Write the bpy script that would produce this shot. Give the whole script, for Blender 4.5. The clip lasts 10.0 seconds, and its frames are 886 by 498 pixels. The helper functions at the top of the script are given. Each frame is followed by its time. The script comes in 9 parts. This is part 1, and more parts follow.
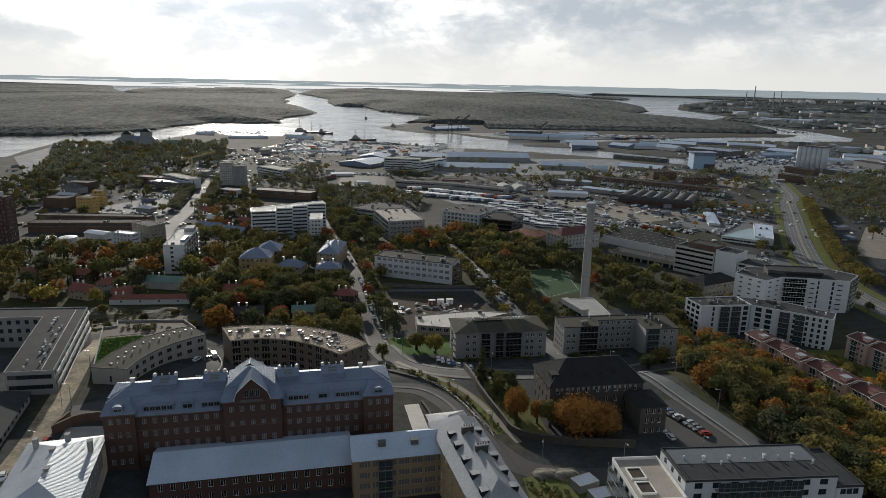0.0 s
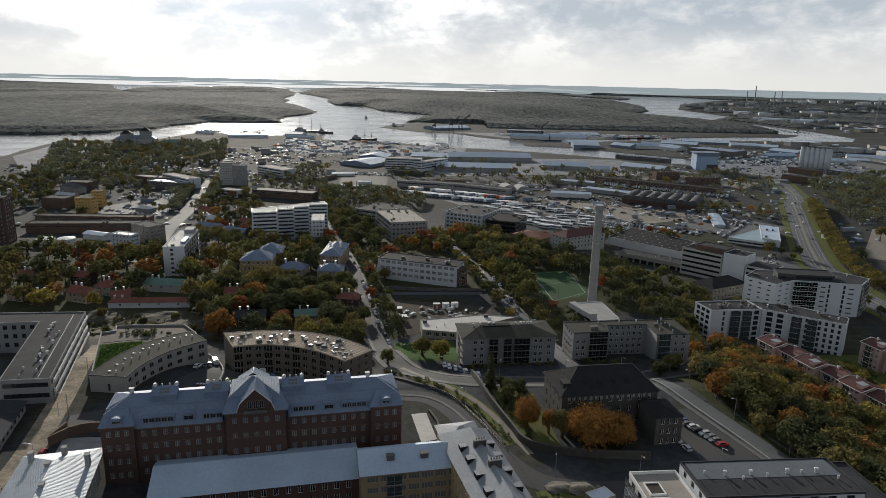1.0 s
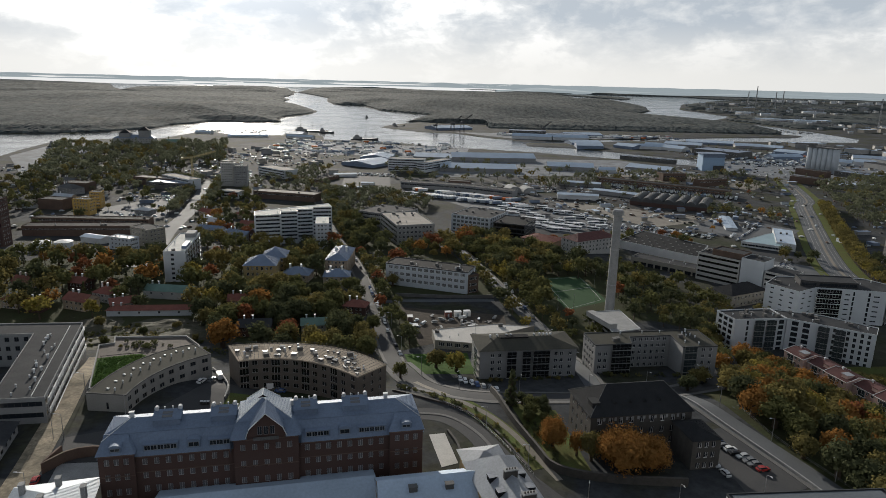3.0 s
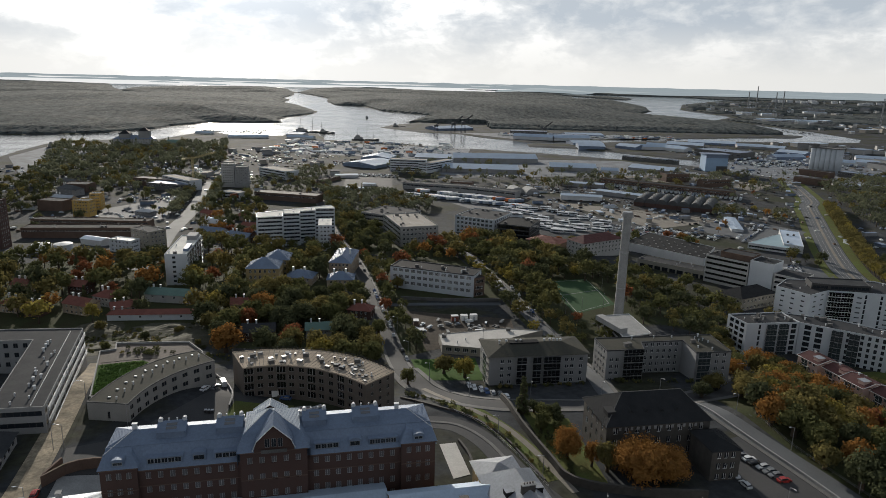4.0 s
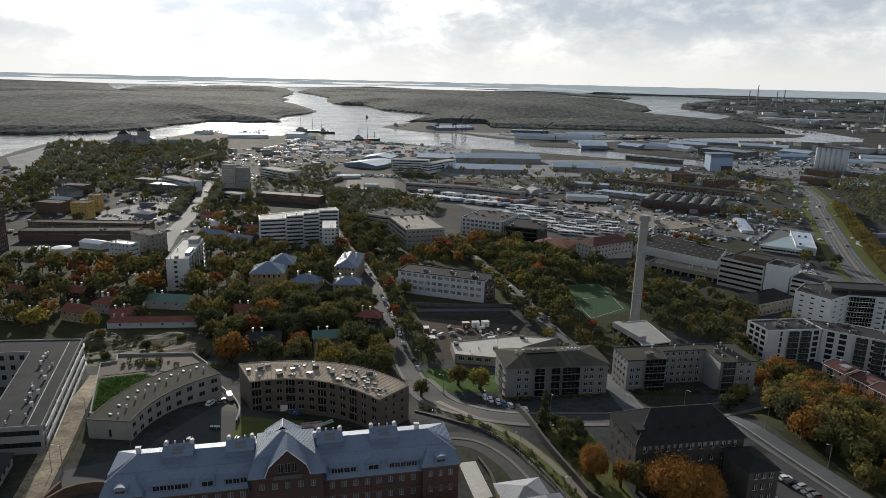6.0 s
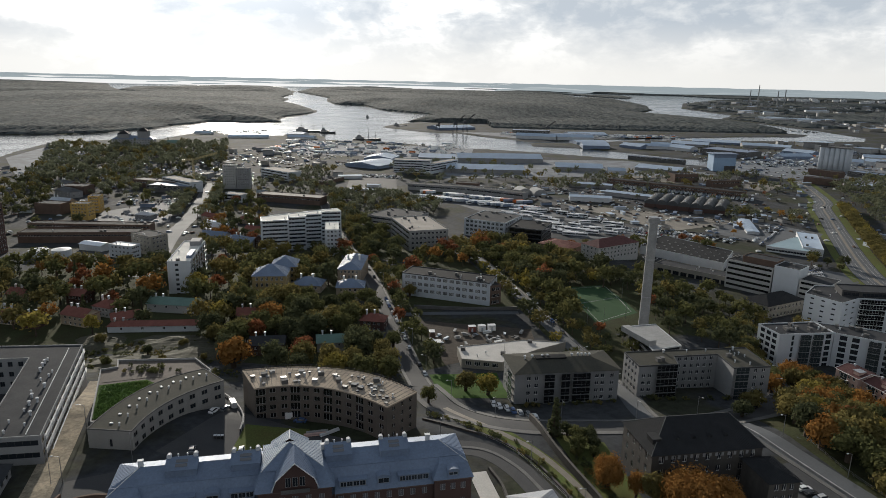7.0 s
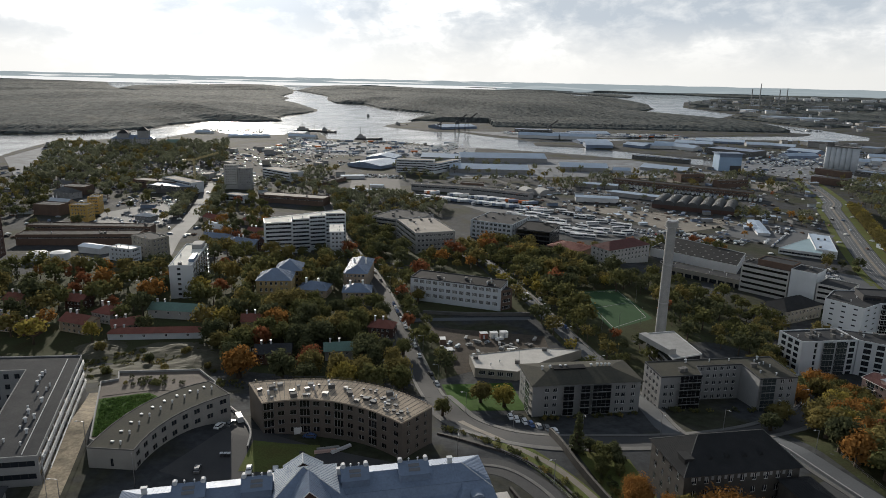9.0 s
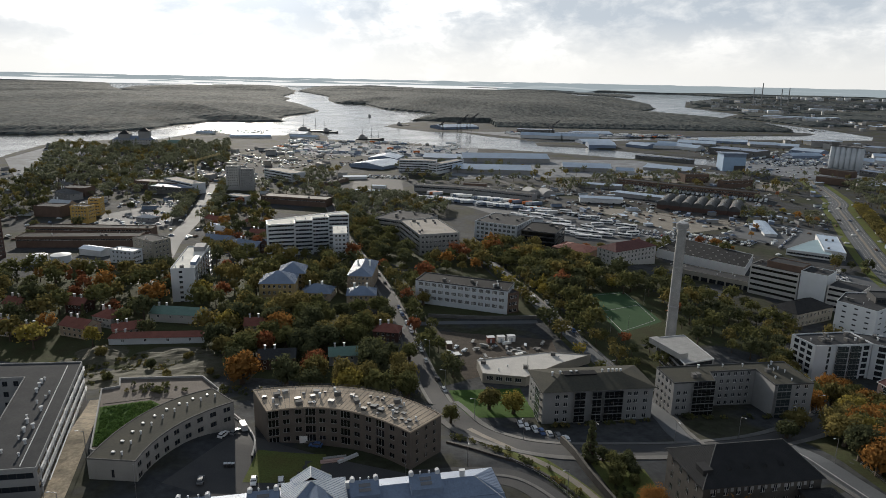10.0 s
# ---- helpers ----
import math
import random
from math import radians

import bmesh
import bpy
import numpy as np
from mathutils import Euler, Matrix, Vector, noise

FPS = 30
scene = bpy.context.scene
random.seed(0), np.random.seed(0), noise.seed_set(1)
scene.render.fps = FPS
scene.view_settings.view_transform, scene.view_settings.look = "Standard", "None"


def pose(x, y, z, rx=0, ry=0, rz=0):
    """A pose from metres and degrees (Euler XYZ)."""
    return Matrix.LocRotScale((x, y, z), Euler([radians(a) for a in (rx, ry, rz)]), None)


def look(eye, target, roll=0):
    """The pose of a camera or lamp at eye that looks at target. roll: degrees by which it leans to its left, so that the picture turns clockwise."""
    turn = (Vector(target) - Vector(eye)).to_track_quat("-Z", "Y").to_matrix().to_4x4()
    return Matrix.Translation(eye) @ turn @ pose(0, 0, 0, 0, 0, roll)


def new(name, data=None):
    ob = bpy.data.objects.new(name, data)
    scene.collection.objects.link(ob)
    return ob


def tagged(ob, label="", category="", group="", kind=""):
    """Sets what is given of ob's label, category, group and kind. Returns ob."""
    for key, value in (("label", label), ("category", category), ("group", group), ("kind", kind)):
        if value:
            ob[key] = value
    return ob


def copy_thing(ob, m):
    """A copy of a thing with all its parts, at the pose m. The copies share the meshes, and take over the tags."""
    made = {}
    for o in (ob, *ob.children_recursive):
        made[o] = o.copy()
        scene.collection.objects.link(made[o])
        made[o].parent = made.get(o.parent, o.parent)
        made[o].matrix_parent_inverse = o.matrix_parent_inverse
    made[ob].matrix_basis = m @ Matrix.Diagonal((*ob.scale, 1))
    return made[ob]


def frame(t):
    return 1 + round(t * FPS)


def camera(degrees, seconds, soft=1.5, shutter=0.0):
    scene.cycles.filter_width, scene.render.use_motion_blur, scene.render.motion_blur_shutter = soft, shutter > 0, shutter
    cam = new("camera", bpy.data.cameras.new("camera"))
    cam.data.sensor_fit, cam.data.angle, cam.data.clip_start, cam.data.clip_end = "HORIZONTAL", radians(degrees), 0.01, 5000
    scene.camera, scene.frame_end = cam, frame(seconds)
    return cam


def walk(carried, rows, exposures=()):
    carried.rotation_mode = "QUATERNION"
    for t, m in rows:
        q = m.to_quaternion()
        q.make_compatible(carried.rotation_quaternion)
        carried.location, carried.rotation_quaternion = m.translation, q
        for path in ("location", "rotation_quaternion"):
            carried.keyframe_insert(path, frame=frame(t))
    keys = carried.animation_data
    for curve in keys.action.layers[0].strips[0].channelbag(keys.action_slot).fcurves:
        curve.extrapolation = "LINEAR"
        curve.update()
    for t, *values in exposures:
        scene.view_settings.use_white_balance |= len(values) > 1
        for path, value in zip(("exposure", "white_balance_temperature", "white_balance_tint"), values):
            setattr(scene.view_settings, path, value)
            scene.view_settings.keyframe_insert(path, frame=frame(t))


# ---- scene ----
cam = camera(67.50, 10.0, soft=0.65)
PATH = [
    (0, (1.285, -2.956, 135.199), (2.469, 94.007, 110.769), 1.20),
    (0.5, (-0.142, 0.442, 135.281), (1.041, 97.404, 110.851), 1.30),
    (1, (-1.833, 4.021, 135.264), (-0.549, 100.959, 110.741), 1.30),
    (1.5, (-3.430, 7.722, 135.102), (-2.097, 104.668, 110.614), 1.30),
    (2, (-5.067, 11.395, 135.025), (-3.784, 108.345, 110.549), 1.30),
    (2.5, (-6.860, 14.990, 135.024), (-5.426, 111.911, 110.442), 1.40),
    (4, (-12.169, 24.300, 134.797), (-10.635, 121.232, 110.264), 1.40),
    (4.5, (-13.794, 27.043, 134.861), (-12.160, 123.962, 110.281), 1.40),
    (5, (-15.372, 29.890, 134.854), (-13.688, 126.795, 110.228), 1.50),
    (5.5, (-16.736, 32.585, 134.757), (-15.051, 129.490, 110.131), 1.40),
    (7, (-20.927, 40.781, 134.715), (-19.193, 137.674, 110.043), 1.30),
    (7.5, (-22.323, 43.371, 134.675), (-20.588, 140.264, 110.002), 1.30),
    (8, (-23.687, 46.172, 134.696), (-21.901, 143.049, 109.965), 1.30),
    (8.5, (-24.862, 48.690, 134.664), (-23.127, 145.568, 109.932), 1.30),
    (9, (-26.178, 51.364, 134.682), (-24.392, 148.214, 109.845), 1.30),
    (9.5, (-27.445, 54.000, 134.632), (-25.710, 150.854, 109.807), 1.20),
    (10, (-28.576, 56.795, 134.496), (-26.941, 153.650, 109.669), 1.20),
]
walk(cam, [(t, look(eye, target, roll)) for t, eye, target, roll in PATH], exposures=((0.0, 0.04), (4.0, 0.08), (10.0, 0.2)))


# ---- terrain functions ----
CENTRE = (-14.0, 27.0)
EYE_Z = 135.0


def smooth(a, b, v):
    k = np.clip((np.asarray(v, float) - a) / (b - a), 0.0, 1.0)
    return k * k * (3.0 - 2.0 * k)


HILL = [(0, 27.0), (120, 25.0), (180, 23.5), (235, 22.5), (270, 17.0), (305, 13.5), (400, 13.0), (480, 10.0), (560, 5.0), (680, 2.5), (900, 1.8)]


def land_height(x, y):
    """The lie of the land: a hill under the near houses that falls away to the harbour."""
    x, y = np.asarray(x, float), np.asarray(y, float)
    z = np.full(np.broadcast(x, y).shape, HILL[0][1])
    for (a, za), (b, zb) in zip(HILL, HILL[1:]):
        z = z + (zb - za) * smooth(a, b, y)
    z = z + 6.0 * (1.0 - smooth(-110, -55, x)) * (1.0 - smooth(240, 330, y))
    z = z - np.maximum(z - 4.0, 0.0) * 0.9 * np.maximum(smooth(105, 150, x) * smooth(225, 300, y), smooth(118, 160, x) * smooth(130, 215, y))
    return z


def gz(x, y):
    return float(land_height(x, y))


def far(x, y, z):
    """Draws the distance beyond 1.8 km in, along the lines of sight, so that the horizon stays within reach."""
    x, y, z = np.asarray(x, float), np.asarray(y, float), np.asarray(z, float)
    d = np.hypot(x - CENTRE[0], y - CENTRE[1]) + 1e-6
    r = np.where(d < 1800, d, 1800 + 2900 * (1 - np.exp(-(d - 1800) / 2900)))
    k = r / d
    return CENTRE[0] + (x - CENTRE[0]) * k, CENTRE[1] + (y - CENTRE[1]) * k, EYE_Z + (z - EYE_Z) * k, k


def shore_distance(x, y, outline):
    """Signed distance to an outline, positive inside."""
    pts = np.array(outline, float)
    best = np.full(x.shape, 1e18)
    inside = np.zeros(x.shape, bool)
    for (x0, y0), (x1, y1) in zip(pts, np.roll(pts, -1, 0)):
        dx, dy = x1 - x0, y1 - y0
        k = np.clip(((x - x0) * dx + (y - y0) * dy) / (dx * dx + dy * dy + 1e-9), 0, 1)
        best = np.minimum(best, (x - x0 - k * dx) ** 2 + (y - y0 - k * dy) ** 2)
        cross = (y0 > y) != (y1 > y)
        at = x0 + (y - y0) * dx / (dy if abs(dy) > 1e-9 else 1e-9)
        inside ^= cross & (x < at)
    return np.where(inside, 1, -1) * np.sqrt(best)


MAINLAND = [(-1400, 300), (-708, 1098), (-734, 1193), (-762, 1344), (-683, 1429), (-601, 1462), (-586, 1627), (-596, 1718), (-523, 1643),
            (-455, 1574), (-371, 1612), (-373, 1720), (-305, 1700), (-259, 1527), (-145, 1523), (-91, 1492), (-33, 1437), (21, 1398),
            (92, 1389), (203, 1342), (294, 1285), (341, 1254), (418, 1195), (454, 1168), (535, 1181), (566, 1228), (454, 1303),
            (346, 1415), (283, 1464), (199, 1486), (197, 1556), (305, 1580), (466, 1678), (624, 1723), (926, 1767), (1115, 1792),
            (1207, 1924), (1235, 2224), (1215, 2544), (1181, 2876), (1409, 3250), (1450, 4066), (1885, 5239), (2740, 6762),
            (9570, 12365), (9000, -3000), (-4000, -3000)]
WEST_ISLAND = [(-3000, 1300), (-1033, 1478), (-897, 1497), (-812, 1551), (-769, 1597), (-714, 1725), (-720, 1832), (-688, 1939), (-680, 2022), (-568, 2031),
               (-479, 2088), (-521, 2227), (-531, 2363), (-495, 2535), (-486, 2671), (-513, 2860), (-695, 3416), (-844, 3764), (-926, 4263),
               (-1029, 4597), (-1134, 5390), (-1343, 6436), (-1800, 8271), (-2346, 9615), (-2816, 9876), (-3037, 7739), (-3100, 7014),
               (-2641, 5695), (-2133, 5005), (-2395, 5171), (-4242, 8943), (-7124, 10373), (-9000, 4000)]
EAST_ISLAND = [(-168, 1974), (-51, 1826), (41, 1810), (111, 1696), (182, 1629), (205, 1588), (317, 1644), (485, 1751), (655, 1810),
               (841, 1884), (1016, 1927), (1093, 2020), (1039, 2051), (1115, 2191), (1161, 2430), (1117, 2730), (1012, 3042),
               (935, 3220), (1157, 3695), (1375, 4484), (1469, 5245), (1426, 5503), (1185, 4935), (1291, 5726), (1485, 7926), (1776, 6348),
               (2038, 7080), (2181, 7978), (1645, 8409), (1629, 9552), (191, 9166), (-1125, 11806), (-1523, 10514), (-1679, 9432),
               (-1301, 6335), (-962, 5349), (-741, 4678), (-682, 4194), (-547, 3582), (-392, 3507), (-258, 3034), (-38, 2719),
               (-8, 2561), (-67, 2538), (-108, 2242), (-60, 2258), (-146, 2084)]
NORTH_SHORE = [(3300, 7200), (3128, 8828), (2615, 9020), (1800, 10200), (600, 12000), (300, 14000), (9570, 14500), (9600, 12300)]
# long low islands towards the open sea: centre, half width, half depth
SKERRIES = [(-9000, 16000, 5200, 700), (-2600, 14500, 1500, 300), (2600, 15500, 4200, 900), (-6200, 21000, 3200, 700), (-900, 24000, 5200, 900),
            (9000, 22000, 7000, 1500), (-4700, 12400, 500, 160), (-3700, 11000, 350, 120), (900, 19500, 1800, 350), (14000, 26000, 9000, 3000),
            (-14000, 26000, 9000, 2600), (0, 34000, 16000, 2600), (-20000, 33000, 9000, 2500), (5000, 13200, 2400, 700)]


# built-up clearings on the far shore: centre, radius
TOWN = [(1600, 3450, 190), (1450, 2830, 170), (2093, 3830, 260), (1710, 3990, 200), (1540, 2540, 160), (2300, 4750, 260), (4000, 7100, 800), (2900, 4300, 260)]


def shore(x, y):
    """How far inside the land a place lies; negative over water."""
    best = np.full(x.shape, -1e9)
    for outline in (MAINLAND, WEST_ISLAND, EAST_ISLAND, NORTH_SHORE):
        best = np.maximum(best, shore_distance(x, y, outline))
    return best


# ---- light ----
SUN_AZIMUTH, SUN_ELEVATION = radians(-16.5), radians(15.0)
SUN_WAY = Vector((math.sin(SUN_AZIMUTH) * math.cos(SUN_ELEVATION), math.cos(SUN_AZIMUTH) * math.cos(SUN_ELEVATION), math.sin(SUN_ELEVATION)))
sun = new("sun", bpy.data.lights.new("sun", "SUN"))
sun.data.energy, sun.data.angle, sun.data.color = 4.6, radians(0.6), (1.0, 0.93, 0.82)
sun.matrix_world = look((0, 0, 400), tuple(Vector((0, 0, 400)) - SUN_WAY))

world = bpy.data.worlds.new("sky")
scene.world = world
world.use_nodes = True


def node(tree, kind, inputs=None, **settings):
    n = tree.nodes.new(kind)
    for key, value in settings.items():
        setattr(n, key, value)
    for key, value in (inputs or {}).items():
        if isinstance(value, bpy.types.NodeSocket):
            tree.links.new(value, n.inputs[key])
        else:
            n.inputs[key].default_value = value
    return n


def ramp(tree, fac, stops):
    n = node(tree, "ShaderNodeValToRGB", {0: fac})
    e = n.color_ramp.elements
    while len(e) < len(stops):
        e.new(0.5)
    for item, (p, c) in zip(e, stops):
        item.position, item.color = p, (*c, 1) if len(c) == 3 else c
    return n.outputs[0]


def build_sky():
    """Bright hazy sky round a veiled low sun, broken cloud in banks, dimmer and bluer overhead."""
    t = world.node_tree
    t.nodes.clear()
    out = node(t, "ShaderNodeOutputWorld")
    sky = node(t, "ShaderNodeTexSky", sky_type="NISHITA", sun_disc=False, sun_elevation=SUN_ELEVATION, sun_rotation=SUN_AZIMUTH,
               air_density=1.0, dust_density=2.0, ozone_density=1.5)
    way = node(t, "ShaderNodeTexCoord").outputs["Generated"]
    unit = node(t, "ShaderNodeVectorMath", {0: way}, operation="NORMALIZE").outputs[0]
    up = node(t, "ShaderNodeMath", {0: node(t, "ShaderNodeSeparateXYZ", {0: unit}).outputs[2], 1: 0.0}, operation="MAXIMUM").outputs[0]
    flat = node(t, "ShaderNodeVectorMath", {0: unit, 1: (4.2, 4.2, 8.4)}, operation="MULTIPLY").outputs[0]
    shift = node(t, "ShaderNodeVectorMath", {0: flat, 1: (2.6, 3.3, 1.2)}, operation="ADD").outputs[0]
    cloud = node(t, "ShaderNodeTexNoise", {"Vector": shift, "Scale": 1.35, "Detail": 9.0, "Roughness": 0.55, "Distortion": 0.25}).outputs[0]
    puff = node(t, "ShaderNodeTexNoise", {"Vector": shift, "Scale": 4.6, "Detail": 7.0, "Roughness": 0.6, "Distortion": 0.3}).outputs[0]
    puff = node(t, "ShaderNodeMath", {0: puff, 1: 0.34}, operation="MULTIPLY").outputs[0]
    cloud = node(t, "ShaderNodeMath", {0: cloud, 1: 0.70, 2: puff}, operation="MULTIPLY_ADD").outputs[0]
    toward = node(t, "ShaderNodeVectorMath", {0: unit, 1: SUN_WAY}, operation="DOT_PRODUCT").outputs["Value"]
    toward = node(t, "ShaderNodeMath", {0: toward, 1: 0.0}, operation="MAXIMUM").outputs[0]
    wide = node(t, "ShaderNodeMath", {0: toward, 1: 9.0}, operation="POWER").outputs[0]
    tight = node(t, "ShaderNodeMath", {0: toward, 1: 60.0}, operation="POWER").outputs[0]
    glow = node(t, "ShaderNodeMath", {0: tight, 1: 1.4}, operation="MULTIPLY").outputs[0]
    glow = node(t, "ShaderNodeMath", {0: wide, 1: 0.20, 2: glow}, operation="MULTIPLY_ADD").outputs[0]
    warm = node(t, "ShaderNodeVectorMath", {0: (1.0, 0.985, 0.95), "Scale": glow}, operation="SCALE").outputs[0]
    # cloud banks gather higher up; the haze near the horizon stays pale
    bank = ramp(t, cloud, [(0.47, (0.95, 0.955, 0.95)), (0.53, (0.68, 0.71, 0.735)), (0.62, (0.47, 0.525, 0.585))])
    blue = node(t, "ShaderNodeVectorMath", {0: sky.outputs[0], "Scale": 0.035}, operation="SCALE").outputs[0]
    gap = ramp(t, cloud, [(0.30, (0.45, 0.45, 0.45)), (0.40, (0, 0, 0))])
    broken = node(t, "ShaderNodeMix", {0: gap, 6: bank, 7: blue}, data_type="RGBA").outputs[2]
    low = ramp(t, up, [(0.015, (1, 1, 1)), (0.085, (0, 0, 0))])
    pale = node(t, "ShaderNodeMix", {0: low, 6: broken, 7: (0.80, 0.795, 0.77, 1)}, data_type="RGBA").outputs[2]
    shade = ramp(t, cloud, [(0.46, (1, 1, 1)), (0.56, (0.42, 0.43, 0.45))])
    warm = node(t, "ShaderNodeMix", {0: 1.0, 6: warm, 7: shade}, data_type="RGBA", blend_type="MULTIPLY").outputs[2]
    lit = node(t, "ShaderNodeVectorMath", {0: pale, 1: warm}, operation="ADD").outputs[0]
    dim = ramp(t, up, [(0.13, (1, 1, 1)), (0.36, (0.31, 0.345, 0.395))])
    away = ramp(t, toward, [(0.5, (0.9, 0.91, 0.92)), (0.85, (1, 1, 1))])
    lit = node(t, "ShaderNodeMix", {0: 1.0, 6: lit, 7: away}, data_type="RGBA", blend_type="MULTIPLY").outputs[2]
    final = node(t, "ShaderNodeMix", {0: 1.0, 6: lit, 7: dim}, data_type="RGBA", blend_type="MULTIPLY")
    bg = node(t, "ShaderNodeBackground", {0: final.outputs[2], 1: 1.0})
    t.links.new(bg.outputs[0], out.inputs[0])


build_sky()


# ---- materials ----
def material(name, colour, rough=0.8, metal=0.0, scale=0.4, spread=0.25, fine=6.0, bump=0.15, dirt=None, vary=0.0, island=0.0, spec=0.3, stretch=(1, 1, 1)):
    """A surface with stains at one scale, grain at another, and slight differences from piece to piece."""
    m = bpy.data.materials.new(name)
    m.use_nodes = True
    t = m.node_tree
    b = t.nodes["Principled BSDF"]
    at = node(t, "ShaderNodeTexCoord").outputs["Object"]
    if stretch != (1, 1, 1):
        at = node(t, "ShaderNodeMapping", {0: at, "Scale": stretch}).outputs[0]
    large = node(t, "ShaderNodeTexNoise", {"Vector": at, "Scale": scale, "Detail": 4.0, "Roughness": 0.6}).outputs[0]
    small = node(t, "ShaderNodeTexNoise", {"Vector": at, "Scale": fine, "Detail": 3.0, "Roughness": 0.6}).outputs[0]
    c = np.array(colour, float)
    d = np.array(dirt if dirt is not None else c * 0.62, float)
    stain = ramp(t, large, [(0.32, tuple(c * (1 + spread * 0.4))), (0.68, tuple(c * (1 - spread) + d * spread))])
    grain = ramp(t, small, [(0.3, (1 - spread * 0.5,) * 3), (0.7, (1 + spread * 0.3,) * 3)])
    col = node(t, "ShaderNodeMix", {0: 1.0, 6: stain, 7: grain}, data_type="RGBA", blend_type="MULTIPLY").outputs[2]
    if vary or island:
        src = node(t, "ShaderNodeObjectInfo").outputs["Random"] if vary else node(t, "ShaderNodeNewGeometry").outputs["Random Per Island"]
        v = vary or island
        tone = ramp(t, src, [(0.0, (1 - v,) * 3), (1.0, (1 + v,) * 3)])
        col = node(t, "ShaderNodeMix", {0: 1.0, 6: col, 7: tone}, data_type="RGBA", blend_type="MULTIPLY").outputs[2]
        if vary and island:
            tone = ramp(t, node(t, "ShaderNodeNewGeometry").outputs["Random Per Island"], [(0.0, (1 - island,) * 3), (1.0, (1 + island,) * 3)])
            col = node(t, "ShaderNodeMix", {0: 1.0, 6: col, 7: tone}, data_type="RGBA", blend_type="MULTIPLY").outputs[2]
    t.links.new(col, b.inputs["Base Color"])
    r = ramp(t, small, [(0.2, (max(rough - 0.08, 0.02),) * 3), (0.8, (min(rough + 0.08, 1),) * 3)])
    t.links.new(r, b.inputs["Roughness"])
    b.inputs["Metallic"].default_value = metal
    b.inputs["Specular IOR Level"].default_value = spec
    if bump:
        n = node(t, "ShaderNodeBump", {"Height": small, "Strength": bump, "Distance": 0.05})
        t.links.new(n.outputs[0], b.inputs["Normal"])
    return m


def leaf_material(name, colour, other):
    """Foliage: trees differ from their neighbours, boughs and leaves a little within a tree; some light through the leaves."""
    m = bpy.data.materials.new(name)
    m.use_nodes = True
    t = m.node_tree
    t.nodes.clear()
    out = node(t, "ShaderNodeOutputMaterial")
    isl = node(t, "ShaderNodeNewGeometry").outputs["Random Per Island"]
    obj = node(t, "ShaderNodeObjectInfo").outputs["Random"]
    at = node(t, "ShaderNodeTexCoord").outputs["Object"]
    stand = node(t, "ShaderNodeTexNoise", {"Vector": at, "Scale": 0.11, "Detail": 2.0, "Roughness": 0.6}).outputs[0]
    stand = ramp(t, stand, [(0.3, (0, 0, 0)), (0.7, (1, 1, 1))])
    k = node(t, "ShaderNodeMath", {0: isl, 1: 0.16}, operation="MULTIPLY").outputs[0]
    k = node(t, "ShaderNodeMath", {0: obj, 1: 0.25, 2: k}, operation="MULTIPLY_ADD").outputs[0]
    k = node(t, "ShaderNodeMath", {0: stand, 1: 0.55, 2: k}, operation="MULTIPLY_ADD").outputs[0]
    c, o = np.array(colour), np.array(other)
    col = ramp(t, k, [(0.1, tuple(c * 0.95)), (0.45, tuple(c * 1.3)), (0.9, tuple(o * 1.1))])
    diff = node(t, "ShaderNodeBsdfDiffuse", {0: col})
    bright = node(t, "ShaderNodeVectorMath", {0: col, "Scale": 1.15}, operation="SCALE").outputs[0]
    thru = node(t, "ShaderNodeBsdfTranslucent", {0: bright})
    mix = node(t, "ShaderNodeMixShader", {0: 0.30, 1: diff.outputs[0], 2: thru.outputs[0]})
    t.links.new(mix.outputs[0], out.inputs[0])
    return m


def glass_material(name, colour, rough=0.06):
    m = bpy.data.materials.new(name)
    m.use_nodes = True
    b = m.node_tree.nodes["Principled BSDF"]
    b.inputs["Base Color"].default_value = (*colour, 1)
    b.inputs["Roughness"].default_value = rough
    b.inputs["Specular IOR Level"].default_value = 0.6
    return m


ASPHALT = material("asphalt", (0.046, 0.047, 0.05), 0.85, scale=0.08, spread=0.35, fine=3.0, dirt=(0.11, 0.105, 0.1), spec=0.15)
# slightly blue base colour, tinted for haze over far roads
ROAD_LIGHT = material("worn_asphalt", (0.083, 0.089, 0.097), 0.85, scale=0.06, spread=0.3, fine=2.0)
GRAVEL = material("gravel", (0.185, 0.168, 0.142), 0.95, scale=0.15, spread=0.4, fine=3.0, dirt=(0.12, 0.1, 0.08))
GRASS = material("lawn", (0.085, 0.11, 0.035), 0.95, scale=0.1, spread=0.5, fine=2.0, dirt=(0.12, 0.09, 0.04), spec=0.05)
PITCH = material("artificial_turf", (0.048, 0.09, 0.045), 0.9, scale=0.1, spread=0.2, fine=3.0, spec=0.05)
PAINT = material("road_paint", (0.36, 0.36, 0.35), 0.7, scale=0.5, spread=0.3)
CONCRETE = material("concrete", (0.28, 0.28, 0.275), 0.85, scale=0.25, spread=0.35, fine=3.0)
# the blue cast in this concrete stands in for harbour haze
QUAY = material("pale_quay_concrete", (0.175, 0.19, 0.21), 0.9, scale=0.05, spread=0.5, fine=1.0, dirt=(0.08, 0.08, 0.08), spec=0.15)
CONCRETE_DARK = material("weathered_concrete", (0.115, 0.113, 0.11), 0.88, scale=0.2, spread=0.4, fine=3.0)
PLASTER = material("light_plaster", (0.38, 0.375, 0.36), 0.85, scale=0.15, spread=0.2, fine=4.0)
SILO_GREY = material("silo_render", (0.47, 0.50, 0.53), 0.8, scale=0.1, spread=0.2, fine=2.0)
